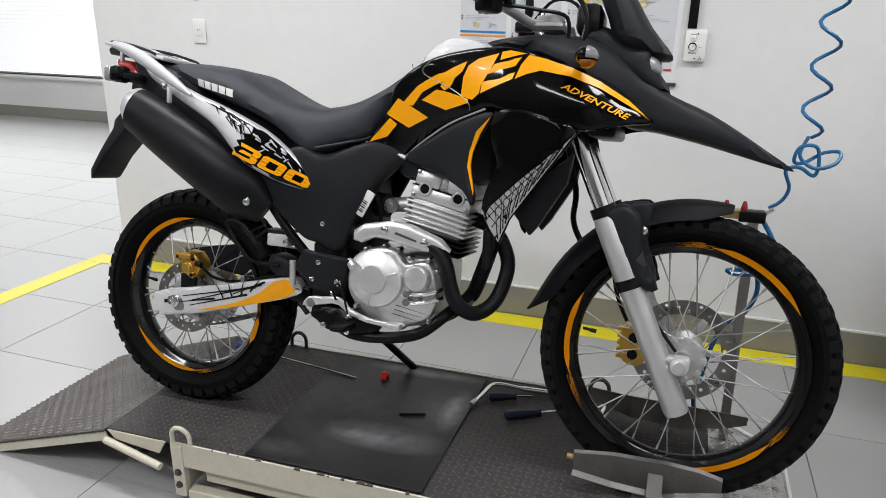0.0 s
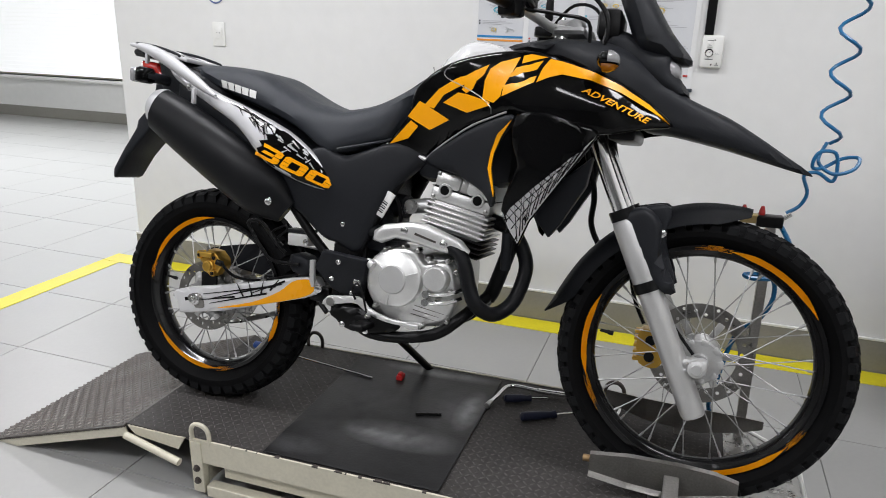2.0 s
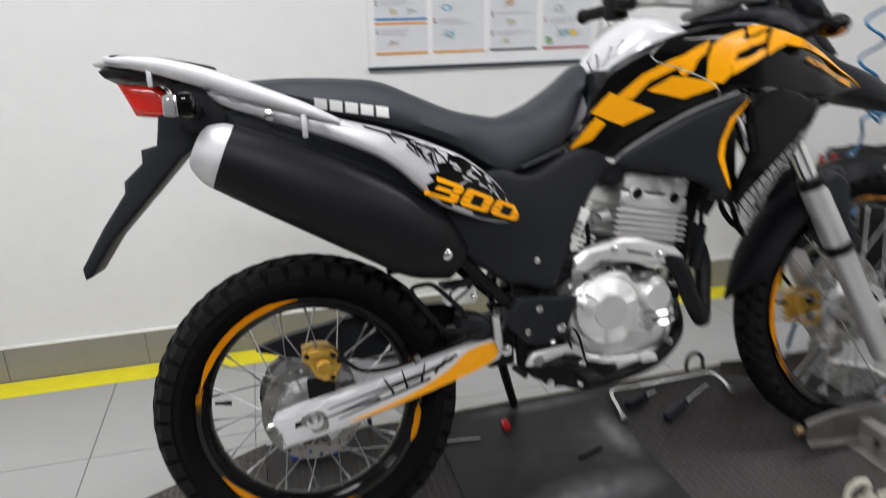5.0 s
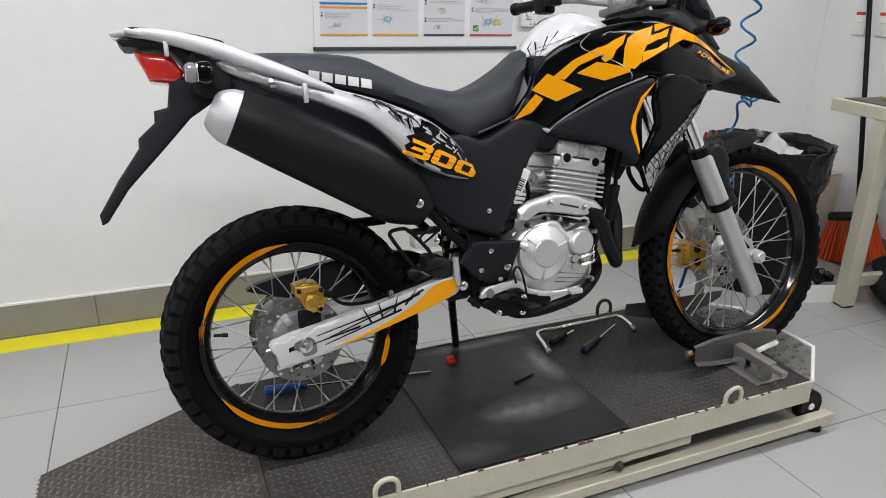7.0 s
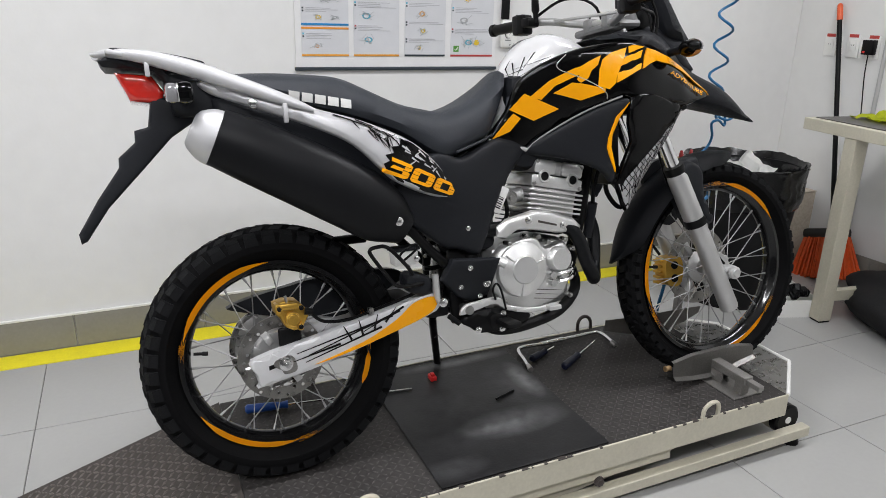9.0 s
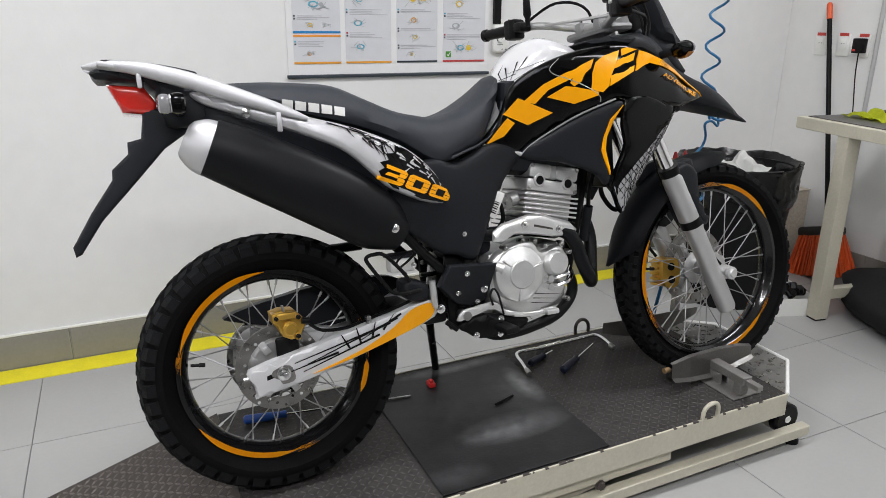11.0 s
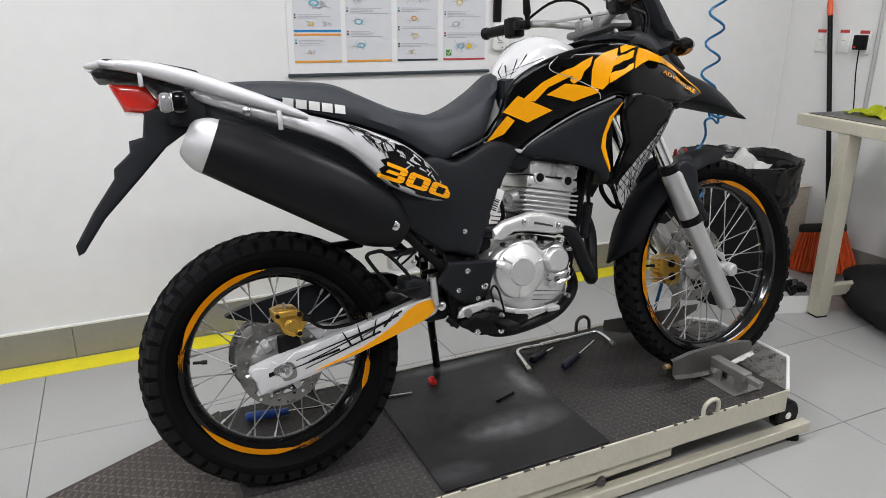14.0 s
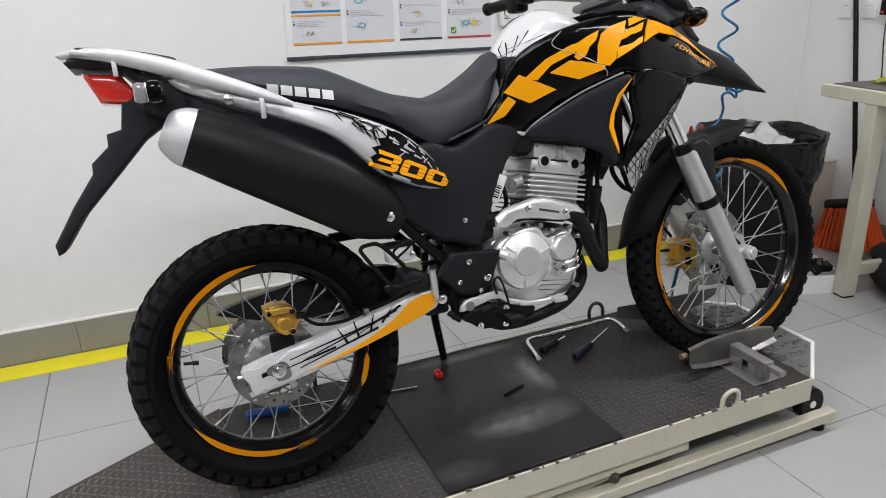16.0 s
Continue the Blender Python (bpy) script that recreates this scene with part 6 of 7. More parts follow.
part("cross_member", boxes((0.115, NY + 0.022, -0.15, 0.145, FY - 0.022, -0.02)), CREAM, lift, smooth=False)
part("base_cross", boxes((1.57, NY + 0.02, -0.172, 1.61, FY - 0.02, -0.143)), CREAM, lift, smooth=False)
part("nose_rim", tube(bmesh.new(), [(X1, NY + 0.003, 0.001), (1.722, -0.167, 0.001)], 0.006, 8, raw=True), WHITE, lift, "white nose edge")
part("nose_rim", tube(bmesh.new(), [(1.723, -0.165, 0.001), (1.723, 0.165, 0.001)], 0.006, 8, raw=True), WHITE, lift)
part("nose_rim", tube(bmesh.new(), [(1.722, 0.167, 0.001), (X1, FY - 0.003, 0.001)], 0.006, 8, raw=True), WHITE, lift)

# wheel clamp: two flared steel jaws on welded bases
CLAMP = mat("galvanised_steel", (0.29, 0.28, 0.265), 0.42, metal=0.7, var=0.2, scale=18, rvar=0.3)
clamp = thing("wheel_clamp", LIFT, "bare steel front wheel clamp bolted to the deck", "wheel clamp")


def jaw(sy, y0, x1):
    """A folded plate with raised ends and a lip turned out along its foot."""
    bm = bmesh.new()
    rows = []
    for t, y, z0, z1 in ((0.0, 0.022, 0.056, 0.104), (0.27, 0.004, 0.030, 0.105), (0.62, 0.0, 0.020, 0.104), (0.85, 0.002, 0.042, 0.100), (1.0, 0.010, 0.060, 0.092)):
        x = 1.203 + (x1 - 1.203) * t
        rows.append([bm.verts.new((x, y0 + sy * (y + o), z)) for o, z in ((-0.010, z1), (0.0, z1 - 0.004), (0.004, z0), (0.020, z0 - 0.007))])
    for a, b in zip(rows, rows[1:]):
        for k in range(3):
            bm.faces.new((a[k], a[k + 1], b[k + 1], b[k]))
    bmesh.ops.solidify(bm, geom=bm.faces[:], thickness=0.004)
    bmesh.ops.recalc_face_normals(bm, faces=bm.faces)
    return bm


part("jaw", jaw(-1, -0.143, 1.552), CLAMP, clamp, "folded steel jaw", smooth=False)
part("jaw", jaw(1, 0.165, 1.63), CLAMP, clamp, "folded steel jaw", smooth=False)
part("jaw_stud", rod(bmesh.new(), (1.185, -0.150, 0.078), (1.205, -0.150, 0.078), 0.009, 12), mat("brass_stud", (0.30, 0.20, 0.10), 0.5, metal=0.6), clamp, "brass stud")
part("clamp_base", boxes((1.350, -0.285, 0.001, 1.468, -0.136, 0.005), bevel=0.001), CLAMP, clamp, smooth=False)
part("clamp_post", boxes((1.383, -0.195, 0.005, 1.390, -0.140, 0.043), bevel=0.001), CLAMP, clamp, smooth=False)
part("clamp_post", boxes((1.412, -0.195, 0.005, 1.419, -0.140, 0.043), bevel=0.001), CLAMP, clamp, smooth=False)
part("clamp_post", boxes((1.385, -0.275, 0.005, 1.420, -0.245, 0.043), bevel=0.003), CLAMP, clamp, smooth=False)
part("slide_bar", boxes((1.383, -0.285, 0.043, 1.419, -0.130, 0.070), bevel=0.003), CLAMP, clamp, smooth=False)
part("slide_tip", boxes((1.390, -0.335, 0.047, 1.412, -0.285, 0.064), bevel=0.002), CLAMP, clamp, smooth=False)
part("clamp_post", boxes((1.40, 0.172, 0.001, 1.43, 0.20, 0.10), bevel=0.003), CLAMP, clamp, smooth=False)

# rubber mat and what lies on the deck
rubber_mat = tagged(part("rubber_mat", boxes((0.345, -0.318, 0.0022, 0.855, 0.300, 0.0062), bevel=0.001), MAT, None, smooth=False, m=LIFT), "smooth black rubber mat with dusty smears on the deck", "mat")
rubber_mat.matrix_world = LIFT
dusty(MAT, [(0.812, 0.085, 0.045, 0.13, 1.7), (0.78, 0.07, 0.12, 0.15, 0.5), (0.67, -0.12, 0.20, 0.075, 1.0), (0.60, -0.13, 0.10, 0.03, 0.7), (0.66, 0.275, 0.22, 0.035, 1.7), (0.55, 0.05, 0.25, 0.3, 0.18), (0.40, -0.26, 0.12, 0.05, 0.35)], (0.20, 0.20, 0.205))


def screwdriver(a, b, hr, hl, colour, material):
    a, b = Vector(a), Vector(b)
    d = (b - a).normalized()
    t = thing("screwdriver", LIFT, colour + " screwdriver lying on the deck", "screwdriver")
    part("handle", tube(bmesh.new(), [a, a + d * 0.006, a + d * hl * 0.6, a + d * hl * 0.85, a + d * hl], hr, 12, radii=[hr * 0.6, hr, hr * 0.95, hr * 0.7, hr * 0.9], raw=True), material, t)
    part("blade", rod(bmesh.new(), a + d * hl, b, 0.0032, 8), CHROME, t, "steel blade")


NAVY = mat("navy_plastic", (0.006, 0.008, 0.022), 0.4, var=0.1, spec=0.3)
BLUEP = mat("blue_plastic", (0.01, 0.06, 0.28), 0.35, var=0.1)
screwdriver((-0.05, 0.235, 0.016), (0.452, 0.162, 0.010), 0.014, 0.125, "long blue-handled", BLUEP)
screwdriver((0.968, 0.085, 0.016), (1.185, 0.215, 0.010), 0.014, 0.11, "black-handled", NAVY)
screwdriver((0.895, 0.175, 0.016), (1.02, 0.230, 0.012), 0.013, 0.085, "dark blue-handled", NAVY)
wrench = thing("wheel_wrench", LIFT, "chrome cranked wheel wrench lying on the mat and deck", "wrench")
part("bar", tube(bmesh.new(), [(0.860, 0.128, 0.015), (0.872, 0.185, 0.016), (0.885, 0.245, 0.017), (0.915, 0.262, 0.017), (1.00, 0.262, 0.014), (1.20, 0.270, 0.013), (1.235, 0.262, 0.013), (1.240, 0.225, 0.013), (1.230, 0.160, 0.013)], 0.0065, 10), CHROME, wrench)
for p, q in (((0.857, 0.112, 0.015), (0.862, 0.140, 0.015)), ((1.228, 0.148, 0.013), (1.231, 0.175, 0.013))):
    part("socket", rod(bmesh.new(), p, q, 0.0095, 12), STEEL, wrench)
part("collar", rod(bmesh.new(), (0.985, 0.262, 0.014), (1.08, 0.266, 0.014), 0.0085, 12), CHROME, wrench)
clip = tagged(part("red_clip", boxes((0.527, 0.180, 0.0065, 0.548, 0.212, 0.022), (0.531, 0.186, 0.021, 0.544, 0.204, 0.030), bevel=0.003), REDP), "small red plastic clip on the mat", "clip")
clip.matrix_world = LIFT
bit = tagged(part("drill_bit", rod(bmesh.new(), (0.668, 0.0, 0.0105), (0.742, 0.024, 0.0105), 0.004, 8), FRAME), "small black tool bit on the mat", "tool bit")
bit.matrix_world = LIFT


# ---- things round the walls ----
def poster_bits(x0, x1, z0, z1, seed, head, foot):
    """Panels of a wall chart: bars for text, small shapes for pictures."""
    rng = random.Random(seed)
    for z, c in ((z1, head), (z0, foot)):
        if c:
            yield "rule", (x0, x1, z - 0.004, z + 0.004), c
    z = z1 - 0.022
    while z > z0 + 0.035:
        yield "icon", (x0 + 0.004, x0 + 0.011, z - 0.004, z + 0.003), rng.choice(("red", "dark", "cyan"))
        yield "icon", (x0 + 0.004, x0 + 0.011, z - 0.015, z - 0.008), rng.choice(("red", "dark", "dark"))
        for k in range(rng.choice((2, 3, 4))):
            yield "text_bar", (x0 + 0.02, x0 + (x1 - x0) * rng.uniform(0.5, 0.97), z - 0.001, z + 0.001), "grey"
            z -= 0.0065
        h = min(rng.uniform(0.045, 0.07), z - z0 - 0.012)
        if h > 0.02:
            for k in range(rng.choice((1, 1, 2))):
                cx = x0 + (x1 - x0) * (0.35 + 0.33 * k) + rng.uniform(-0.02, 0.02)
                yield "picture", (cx, z - h / 2, h / 2, rng.randrange(10 ** 6)), rng.choice(("yellow", "cyan", "pale", "amber", "pale"))
        z -= max(h, 0.02) + 0.012


INK = {"grey": (0.42, 0.42, 0.44), "red": (0.45, 0.05, 0.05), "dark": (0.06, 0.07, 0.08), "cyan": (0.10, 0.42, 0.55), "yellow": (0.75, 0.52, 0.03), "pale": (0.42, 0.44, 0.45), "amber": (0.72, 0.33, 0.04), "blue": (0.02, 0.22, 0.50), "orange": (0.75, 0.30, 0.05), "black": (0.03, 0.04, 0.05), "green": (0.08, 0.28, 0.04), "sheet": (0.63, 0.64, 0.66), "white": (0.76, 0.76, 0.755)}
INKS = {k: mat("ink_" + k, c, 0.45, var=0.04, scale=20) for k, c in INK.items()}
poster = thing("wall_chart", pose(0.390, WY, 1.088, 0, 0.4, 0), "white laminated chart of four columns in a dark bottom rail", "poster")
part("backing", boxes((0.0, -0.006, 0.012, 0.926, -0.001, 0.80)), INKS["white"], poster, smooth=False)
part("bottom_rail", boxes((-0.006, -0.016, 0.0, 0.932, 0.0, 0.014), bevel=0.003), INKS["black"], poster, "dark bottom rail", smooth=False)
for cx0, cx1, bands in ((0.026, 0.226, ((0.185, 0.47, "orange", "blue"), (0.062, 0.170, "orange", "amber"))), (0.248, 0.452, ((0.062, 0.47, "orange", "amber"),)), (0.478, 0.670, ((0.062, 0.47, "black", "black"),)), (0.698, 0.908, ((0.062, 0.47, "black", "red"),))):
    for b, (bz0, bz1, head, foot) in enumerate(bands):
        part("column_sheet", boxes((cx0, -0.0075, bz0, cx1, -0.006, bz1)), INKS["sheet"], poster, smooth=False)
        for q, (nm, sh, c) in enumerate(poster_bits(cx0, cx1, bz0, bz1, int(cx0 * 1000) + b, head, foot)):
            if nm == "picture":
                px, pz, h, sd = sh
                rg = random.Random(sd)
                bm = bmesh.new()
                r0 = h * rg.uniform(0.35, 0.6)
                lathe(bm, [(r0 * rg.choice((0.02, 0.6, 0.82, 0.85)), -0.0089), (r0, -0.0089), (r0, -0.0075), (r0 * 0.6, -0.0075)], 18, pose(px, 0, pz) @ Matrix.Diagonal((rg.uniform(0.7, 1.5), 1, rg.uniform(0.6, 1), 1)), closed=True)
                part("picture", bm, INKS[c], poster, smooth=False)
                bm = bmesh.new()
                for k in range(9):
                    a, l = rg.uniform(-1.4, 1.4), rg.uniform(0.4, 1.3) * h
                    box(bm, -l / 2, -0.0095, -0.0008, l / 2, -0.0075, 0.0008, m=pose(px + rg.uniform(-h, h), 0, pz + rg.uniform(-0.6, 0.6) * h) @ Matrix.Rotation(a, 4, "Y"))
                tagged(part("picture_line", bm, INKS["pale"], poster, smooth=False), kind="stuff")
            else:
                x0, x1, z0, z1 = sh
                part(nm, boxes((x0, -0.0088, z0, x1, -0.0074, z1)), INKS[c], poster, smooth=False)
part("tick_box", boxes((0.712, -0.0095, 0.078, 0.738, -0.0075, 0.104), bevel=0.0006), INKS["green"], poster, "green tick box", smooth=False)
part("tick", tube(bmesh.new(), [(0.717, -0.010, 0.091), (0.723, -0.010, 0.084), (0.734, -0.010, 0.099)], 0.0018, 6, raw=True), WHITE, poster)

dim = thing("fan_switch", pose(1.378, WY, 1.241), "white fan speed switch box below a black cable duct", "switch")
part("case", boxes((-0.042, -0.028, -0.062, 0.042, 0.0, 0.062), bevel=0.012), WHITE, dim)
part("dial", lathe(bmesh.new(), [(1e-5, -0.029), (0.0155, -0.029), (0.0155, -0.0275)], 28, pose(-0.010, 0, -0.004)), FRAME, dim, "dark dial ring")
knob = part("knob", lathe(bmesh.new(), [(1e-5, -0.040), (0.010, -0.040), (0.0125, -0.029), (1e-5, -0.029)], 24, pose(-0.010, 0, -0.006)), WHITE, dim, "white round knob")
part("pointer", boxes((-0.0008, -0.0405, 0.002, 0.0008, -0.0395, 0.009)), INKS["dark"], knob, smooth=False, m=pose(-0.010, 0, -0.006, 0, 30, 0))
part("rocker", boxes((-0.021, -0.033, 0.017, 0.001, -0.028, 0.037), bevel=0.002), WHITE, dim)
for x0, z0, x1, z1 in ((-0.024, -0.0295, 0.006, -0.0265), (-0.020, 0.041, 0.002, 0.043), (0.012, -0.008, 0.026, -0.0065), (-0.016, 0.024, -0.004, 0.026)):
    part("marking", boxes((x0, -0.0335 if z0 == 0.024 else -0.0288, z0, x1, -0.0270, z1)), INKS["dark"], dim, smooth=False)
for px, pz in ((0.006, 0.044), (0.002, -0.048)):
    part("screw", bolt(bmesh.new(), px, -0.027, pz, 0.0028, 0.0025), FRAME, dim)
for k in range(3):
    part("fan_mark", boxes((0.001, -0.0288, -0.0012, 0.0075, -0.0275, 0.0012)), INKS["dark"], dim, smooth=False, m=pose(0.022, 0, -0.048) @ Matrix.Rotation(radians(30 + 120 * k), 4, "Y"))
duct = tagged(part("cable_duct", boxes((1.342, WY - 0.020, 1.304, 1.376, WY, ROOM_H - 0.003), bevel=0.002), FRAME, smooth=False), "black vertical cable duct fixed to the wall", "cable duct", kind="structure")


def outlet(m, label, tag=None):
    o = thing("wall_outlet", m, label, "outlet", "wall outlets")
    part("plate", boxes((-0.036, -0.009, -0.057, 0.036, 0.0, 0.057), bevel=0.004), WHITE, o)
    part("module", boxes((-0.020, -0.012, -0.022, 0.020, -0.009, 0.030), bevel=0.002), WHITE, o)
    for k in (-0.007, 0.007):
        part("pin_hole", lathe(bmesh.new(), [(1e-5, -0.0127), (0.0025, -0.0127), (0.0025, -0.012)], 10, pose(k, 0, 0.006)), FRAME, o)
    if tag:
        part("sticker", boxes((-0.026, -0.0105, 0.044, 0.026, -0.009, 0.060)), tag, o, "red and white sticker", smooth=False)
    return o


outlet(pose(-0.912, WY, 1.241), "white wall outlet plate on the painted wall")
REDS = mat("red_sticker", (0.5, 0.05, 0.04), 0.4, var=0.3, scale=300)
EASTM = lambda y, z: pose(RX, y, z, 0, 0, -90)
outlet(EASTM(1.104, 1.203), "white wall outlet with a red sticker above", REDS)
outlet(EASTM(0.969, 1.204), "white wall outlet with a red sticker above", REDS)
outlet(EASTM(0.856, 1.202), "white wall outlet with a charger plugged in", REDS)
ch = thing("charger", EASTM(0.858, 1.202), "black charger with a red light plugged into an outlet", "charger")
part("body", boxes((-0.030, -0.050, -0.035, 0.030, -0.013, 0.038), bevel=0.005), FRAME, ch)
part("light", boxes((-0.022, -0.053, -0.026, -0.008, -0.049, -0.016), bevel=0.001), REDP, ch)
part("lead", tube(bmesh.new(), [(0.0, -0.03, -0.035), (0.006, -0.032, -0.15), (0.03, -0.03, -0.36), (0.02, -0.025, -0.55), (0.05, -0.02, -0.80)], 0.003, 8), FRAME, ch)
pipe = tagged(part("wall_conduit", tube(bmesh.new(), [(RX - 0.012, 0.780, 0.0), (RX - 0.012, 0.780, ROOM_H - 0.01)], 0.011, 12, raw=True), ALLOYP), "grey vertical conduit on the side wall", "conduit", kind="structure")

sign = thing("round_sign", pose(-0.919, WY, 1.433), "small round white sign with a blue ring", "sign")
part("disc", lathe(bmesh.new(), [(1e-5, -0.003), (0.050, -0.003), (0.050, 0.0), (1e-5, 0.0)], 40), WHITE, sign)
part("ring", lathe(bmesh.new(), [(0.043, -0.0045), (0.050, -0.0045), (0.050, -0.003), (0.043, -0.003)], 40, closed=True), mat("sign_blue", (0.10, 0.14, 0.30), 0.4), sign, "blue ring")
part("mark", boxes((-0.020, -0.0042, -0.012, 0.020, -0.003, -0.006), (-0.014, -0.0042, 0.004, 0.014, -0.003, 0.009)), INKS["pale"], sign, smooth=False)

# coiled air hose, its knot and the valve stand
hose = thing("air_hose", Matrix(), "blue coiled air hose hanging from above with a loose knot", "air hose")
coil = []
for k in range(150):
    z = 2.75 - (2.75 - 1.05) * k / 149
    a = (2.75 - z) / 0.105 * 2 * math.pi
    coil.append((1.672 + 0.028 * math.cos(a) + 0.05 * (z - 1.05) / 1.7, 0.30 + 0.028 * math.sin(a), z))
part("coil", tube(bmesh.new(), coil, 0.0047, 8, raw=True), BLUE, hose)
knot = [(1.672, 0.300, 1.055), (1.655, 0.27, 1.010), (1.690, 0.245, 0.985), (1.735, 0.25, 1.000), (1.745, 0.27, 1.025), (1.710, 0.28, 1.020), (1.665, 0.26, 0.995), (1.640, 0.245, 1.000), (1.650, 0.25, 1.035), (1.690, 0.265, 1.035), (1.700, 0.26, 0.99), (1.690, 0.25, 0.965), (1.655, 0.245, 0.985), (1.625, 0.245, 0.975), (1.640, 0.25, 0.93), (1.628, 0.25, 0.895), (1.600, 0.25, 0.872)]
part("knot", tube(bmesh.new(), knot, 0.0047, 8, n=6), BLUE, hose)
stand = thing("valve_stand", LIFT, "dark steel valve stand with red levers beside the lift", "valve stand")
part("post", boxes((1.565, 0.225, 0.0, 1.590, 0.250, 0.640), bevel=0.002), CLAMP, stand, smooth=False)
part("head", boxes((1.500, 0.225, 0.632, 1.545, 0.250, 0.655), bevel=0.002), mat("brass", (0.35, 0.27, 0.12), 0.4, metal=0.8, var=0.2), stand, "brass block", smooth=False)
part("valve", boxes((1.540, 0.220, 0.625, 1.605, 0.255, 0.655), bevel=0.004), FRAME, stand)
for px in (1.508, 1.552):
    part("lever", tube(bmesh.new(), [(px, 0.238, 0.650), (px, 0.238, 0.662), (px, 0.238, 0.678)], 0.007, 10, radii=[0.008, 0.0085, 0.004]), mat("dark_red_lever", (0.28, 0.012, 0.012), 0.4), stand, "red lever")
part("fitting", rod(bmesh.new(), (1.600, 0.240, 0.645), (1.622, 0.242, 0.662), 0.006, 10), CHROME, stand)
part("supply_hose", tube(bmesh.new(), [(1.60, 0.24, 0.63), (1.63, 0.24, 0.58), (1.66, 0.24, 0.50), (1.56, 0.20, 0.49), (1.53, 0.21, 0.495), (1.60, 0.26, 0.48), (1.615, 0.27, 0.42), (1.59, 0.26, 0.36), (1.53, 0.24, 0.30), (1.50, 0.24, 0.16), (1.49, 0.25, 0.06), (1.55, 0.30, -0.02), (1.70, 0.42, -0.16), (1.80, 0.55, -0.19)], 0.0065, 8), BLUE, stand, "blue supply hose")

# corner: bin with a black liner
bx, by = 2.39, 0.77
bin_ = thing("waste_bin", pose(bx, by, 0), "black waste bin with a black liner and crumpled white paper", "waste bin")
part("tub", lathe(bmesh.new(), [(1e-5, 0.0), (0.19, 0.0), (0.20, 0.02), (0.270, 0.67), (0.260, 0.67), (0.19, 0.03), (1e-5, 0.03)], 40, Matrix.Rotation(radians(90), 4, "X")), mat("bin_plastic", (0.007, 0.007, 0.0075), 0.5, spec=0.2), bin_)
fold = [(0.262, 0.50), (0.274, 0.55), (0.280, 0.61), (0.288, 0.675), (0.291, 0.697), (0.280, 0.700), (0.258, 0.66), (0.24, 0.55), (0.22, 0.48), (1e-5, 0.44)]
fold = [(a[0] + (b[0] - a[0]) * i / 4, a[1] + (b[1] - a[1]) * i / 4) for a, b in zip(fold, fold[1:]) for i in range(4)] + fold[-1:]
bm = lathe(bmesh.new(), fold, 110, Matrix.Rotation(radians(90), 4, "X"))
for v in bm.verts:
    n = noise.noise(v.co * 9) * 0.018 + (0.5 - abs(noise.noise(v.co * 21))) * 0.014 + (0.5 - abs(noise.noise(v.co * 46))) * 0.007 - 0.010
    v.co += Vector((v.co.x, v.co.y, 0)).normalized() * n + Vector((0, 0, n * 0.8))
part("liner", bm, mat("bin_liner", (0.005, 0.005, 0.0055), 0.2, var=0.2, spec=0.35), bin_, "creased black liner")
bm = bmesh.new()
rows = []
for i in range(12):
    rows.append([bm.verts.new((-0.23 + 0.28 * i / 11, -0.15 + 0.20 * j / 7, 0.63 + 0.05 * noise.noise((i * 0.5, j * 0.6, 3)) + 0.05 * j / 7 + (0.03 if i > 9 else 0))) for j in range(8)])
for a, b in zip(rows, rows[1:]):
    for j in range(7):
        bm.faces.new((a[j], b[j], b[j + 1], a[j + 1]))
bmesh.ops.solidify(bm, geom=bm.faces[:], thickness=0.004)
part("paper", bm, WHITE, bin_, "crumpled white paper", smooth=False)

# worn beige box in the corner
carton = thing("storage_box", pose(3.06, 1.14, 0), "worn beige cardboard box standing in the corner", "box")
CARD = mat("beige_card", (0.42, 0.37, 0.30), 0.8, var=0.25, scale=5, bump=0.2, bscale=120)
part("body", boxes((-0.15, -0.15, 0.0, 0.15, 0.15, 0.42), bevel=0.006), CARD, carton)
part("lid_flap", boxes((-0.152, -0.152, 0.421, -0.002, 0.152, 0.425)), CARD, carton, smooth=False)
part("lid_flap", boxes((0.002, -0.152, 0.421, 0.152, 0.152, 0.425)), CARD, carton, smooth=False)

# broom against the side wall
broom = thing("broom", Matrix(), "broom with orange bristles and a black handle leaning on the wall", "broom")
b0, b1 = Vector((3.128, 0.785, 0.235)), Vector((RX - 0.022, 1.078, 1.415))
d = (b1 - b0).normalized()
part("pole", rod(bmesh.new(), b0, b1 - d * 0.085, 0.0125, 12), FRAME, broom, "black pole")
part("pole_cap", tube(bmesh.new(), [b1 - d * 0.085, b1 - d * 0.01, b1], 0.014, 12, radii=[0.0145, 0.0145, 0.008], raw=True), mat("orange_plastic", (0.65, 0.10, 0.03), 0.4), broom, "orange pole cap")
BR = pose(3.05, 0.73, 0.012, -17, 14, 0) @ pose(0, 0, 0, 0, 0, 92)
HEADM = mat("broom_head", (0.012, 0.012, 0.012), 0.5)
part("head", boxes((-0.125, -0.03, 0.22, 0.125, 0.03, 0.275), bevel=0.018), HEADM, broom, m=BR)
bm = bmesh.new()
rng = random.Random(9)
for k in range(420):
    u, v = rng.uniform(-1, 1), rng.uniform(-1, 1)
    p0 = Vector((0.118 * u, 0.022 * v, 0.235))
    p1 = Vector((0.185 * u + rng.uniform(-0.008, 0.008), 0.045 * v, rng.uniform(0.0, 0.015)))
    rod(bm, p0, p1, 0.0042, 4)
tagged(part("bristles", bm, mat("orange_bristle", (0.75, 0.10, 0.015), 0.5, var=0.25, scale=60), broom, "orange bristles", smooth=False, m=BR), kind="stuff")

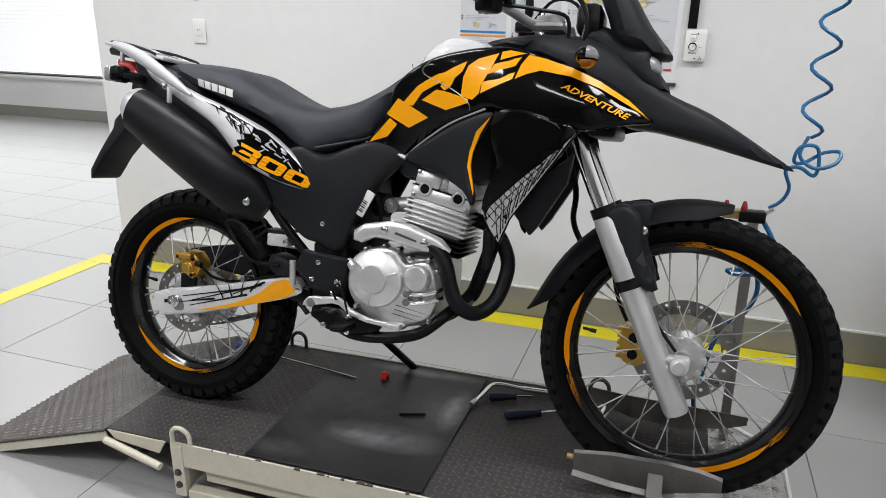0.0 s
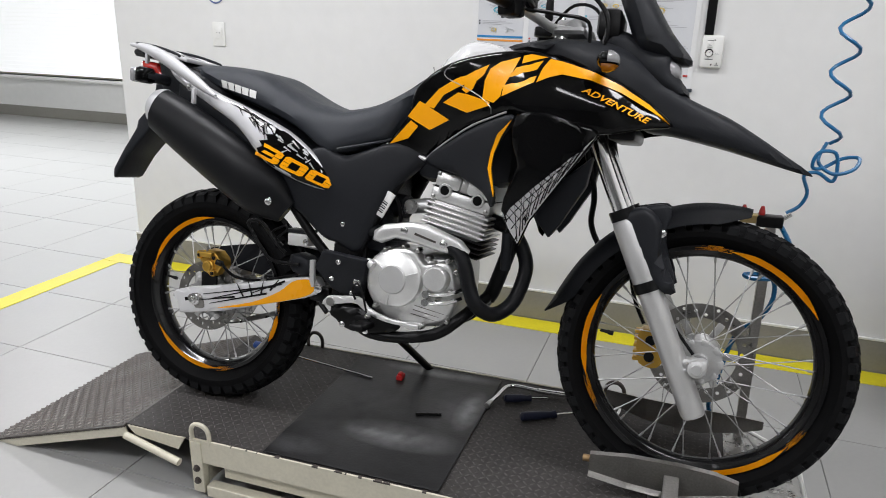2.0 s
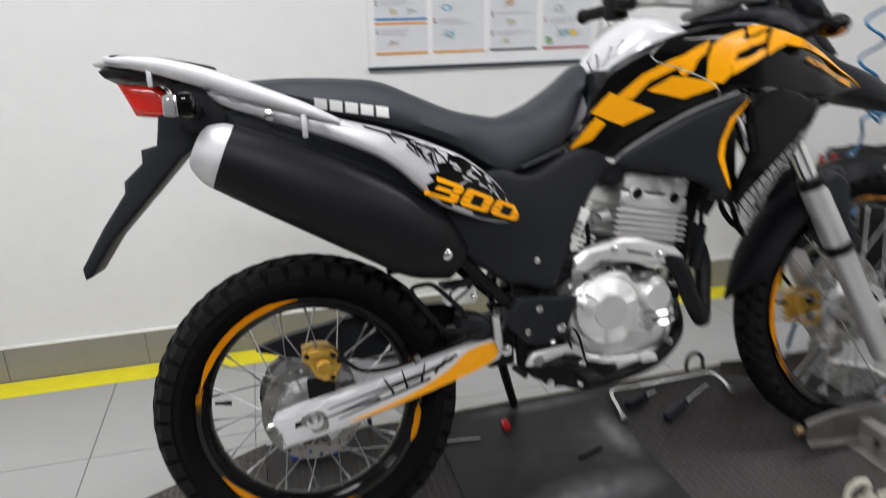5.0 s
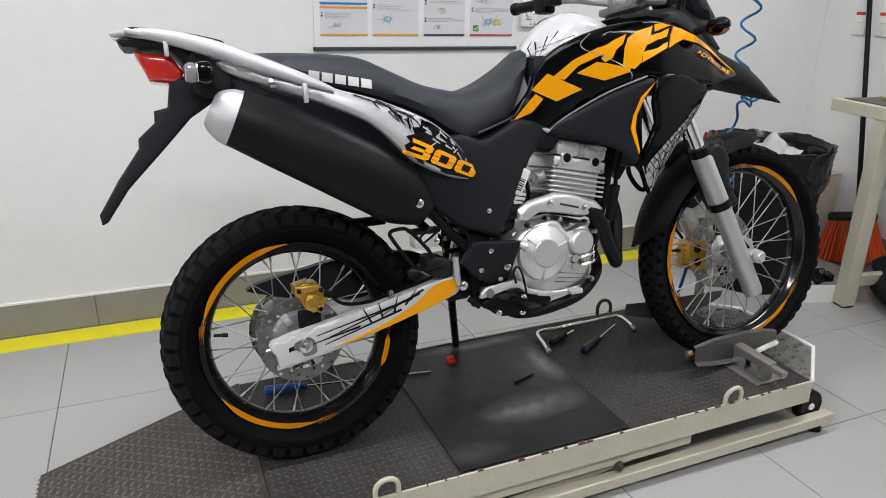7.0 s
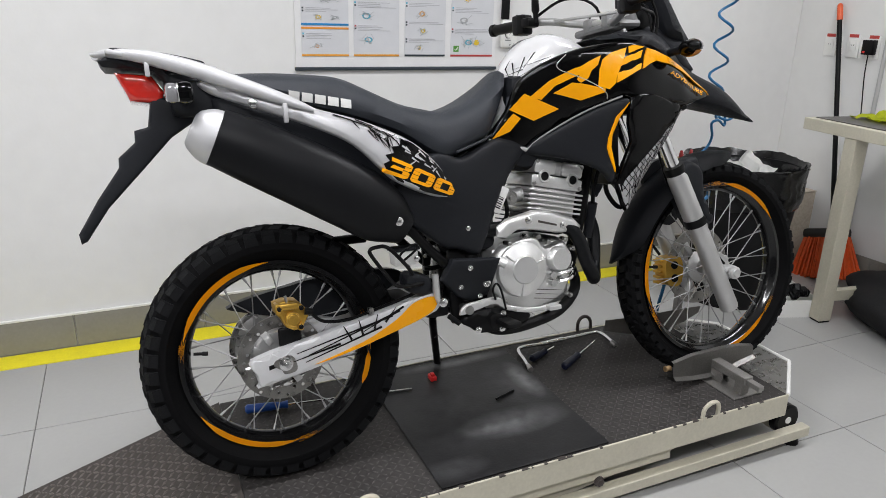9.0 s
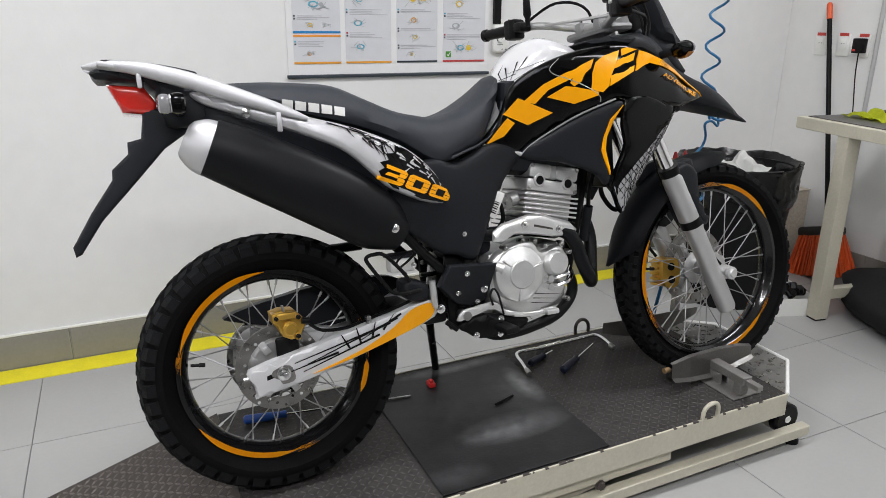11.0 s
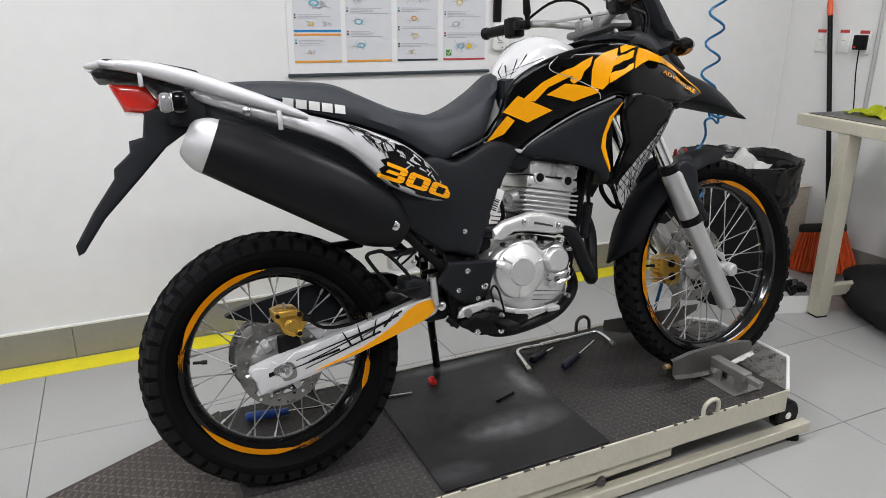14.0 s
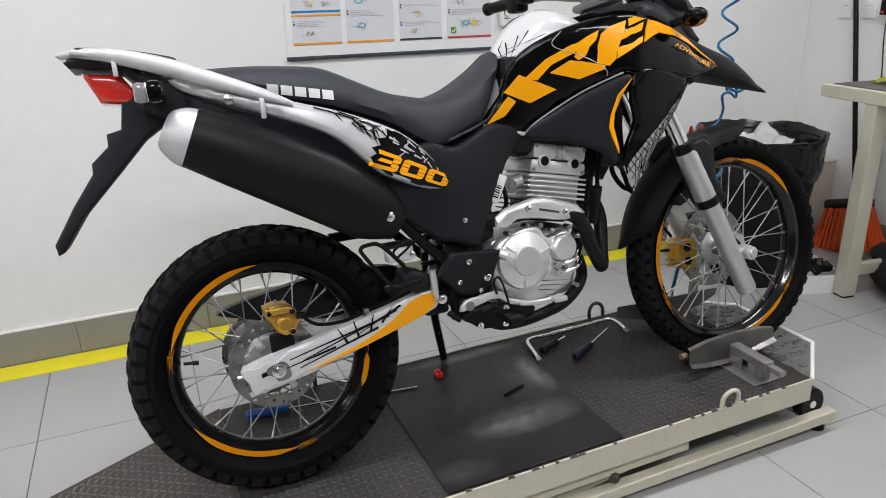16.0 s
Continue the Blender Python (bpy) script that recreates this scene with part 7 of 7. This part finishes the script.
# work table
TM = pose(2.595, 0.655, -0.015, 0, 0, -9.5)
table = thing("work_table", TM, "cream-painted steel work table with a dark top sheet", "table")
part("tabletop", boxes((0.0, -1.7, 0.867, 0.50, 0.0, 0.920), bevel=0.003), CREAM, table, smooth=False)
part("top_sheet", boxes((0.035, -1.66, 0.9205, 0.48, -0.03, 0.924)), mat("top_sheet", (0.09, 0.085, 0.08), 0.4, metal=0.3, var=0.3, scale=8), table, "dark worn top sheet", smooth=False)
for lx, ly in ((0.004, -0.315), (0.43, -0.315), (0.004, -1.60), (0.43, -1.60)):
    leg = part("leg", boxes((lx, ly, 0.023, lx + 0.065, ly + 0.065, 0.867), bevel=0.003), CREAM, table, smooth=False)
    part("foot_pad", boxes((lx + 0.004, ly + 0.004, 0.015, lx + 0.061, ly + 0.061, 0.023)), FRAME, leg, smooth=False)
part("lower_rail", boxes((0.069, -0.302, 0.115, 0.43, -0.262, 0.165), bevel=0.002), CREAM, table, smooth=False)
cloth = bmesh.new()
rows = []
for i in range(16):
    rows.append([cloth.verts.new((0.17 + 0.24 * i / 15, -0.42 + 0.34 * j / 15, 0.936 + 0.028 * noise.noise((i * 0.33, j * 0.33, 7)) + 0.014 * noise.noise((i * 0.8, j * 0.8, 2)))) for j in range(16)])
for a, b in zip(rows, rows[1:]):
    for j in range(15):
        cloth.faces.new((a[j], b[j], b[j + 1], a[j + 1]))
bmesh.ops.solidify(cloth, geom=cloth.faces[:], thickness=0.005)
cl = tagged(part("cloth", cloth, mat("yellow_cloth", (0.55, 0.60, 0.02), 0.9, var=0.2, scale=30, bump=0.5, bscale=250)), "crumpled yellow-green cloth on the work table", "cloth")
cl.matrix_world = TM
kit = thing("black_tool_base", TM @ pose(0.40, -0.16, 0.924), "black round-based tool standing on the work table", "tool")
part("base", lathe(bmesh.new(), [(1e-5, 0.0), (0.075, 0.0), (0.078, 0.012), (0.045, 0.03), (1e-5, 0.034)], 28, Matrix.Rotation(radians(90), 4, "X")), FRAME, kit)
part("stem", rod(bmesh.new(), (0, 0, 0.03), (0, 0, 0.30), 0.014, 12), FRAME, kit)
# under the table: bag, trays with small parts
bag = bmesh.new()
bmesh.ops.create_icosphere(bag, subdivisions=4, radius=1)
for v in bag.verts:
    n = 1 + 0.16 * noise.noise(v.co * 1.7) + 0.05 * noise.noise(v.co * 5)
    v.co = Vector((v.co.x * 0.24 * n, v.co.y * 0.42 * n, max(0, 0.105 + v.co.z * 0.125 * n)))
bg = tagged(part("bag", bag, mat("black_cloth", (0.017, 0.017, 0.018), 0.8, var=0.3, scale=8, bump=0.3, bscale=150, spec=0.2)), "slumped black cloth bag on the floor under the table", "bag")
bg.matrix_world = pose(2.86, 0.10, 0, 0, 0, -25)


def tray(m, w, d, h, label, seed):
    t = thing("parts_tray", m, label, "tray", "parts trays")
    bm = boxes((-w / 2, -d / 2, 0, w / 2, d / 2, 0.005), (-w / 2, -d / 2, 0.005, w / 2, -d / 2 + 0.005, h), (-w / 2, d / 2 - 0.005, 0.005, w / 2, d / 2, h), (-w / 2, -d / 2 + 0.005, 0.005, -w / 2 + 0.005, d / 2 - 0.005, h), (w / 2 - 0.005, -d / 2 + 0.005, 0.005, w / 2, d / 2 - 0.005, h))
    part("tub", bm, WHITE, t, smooth=False)
    rg = random.Random(seed)
    bm = bmesh.new()
    for k in range(26):
        x, y, r = rg.uniform(-w * 0.38, w * 0.38), rg.uniform(-d * 0.38, d * 0.38), rg.uniform(0.012, 0.03)
        box(bm, -r, -r, -r * 0.7, r, r, r * 0.7, r * 0.3, pose(x, y, h * 0.75 + rg.uniform(0, 0.05), rg.uniform(0, 90), rg.uniform(0, 90), rg.uniform(0, 90)), 1)
    tagged(part("small_parts", bm, FRAME, t, "heap of dark small parts", smooth=False), kind="stuff")


tray(pose(2.56, 0.55, 0, 0, 0, -20), 0.20, 0.26, 0.085, "white plastic tray of dark parts on the floor", 1)
tray(pose(2.44, 1.14, 0, 0, 0, 10), 0.26, 0.20, 0.13, "white plastic box of parts beside the bin", 2)
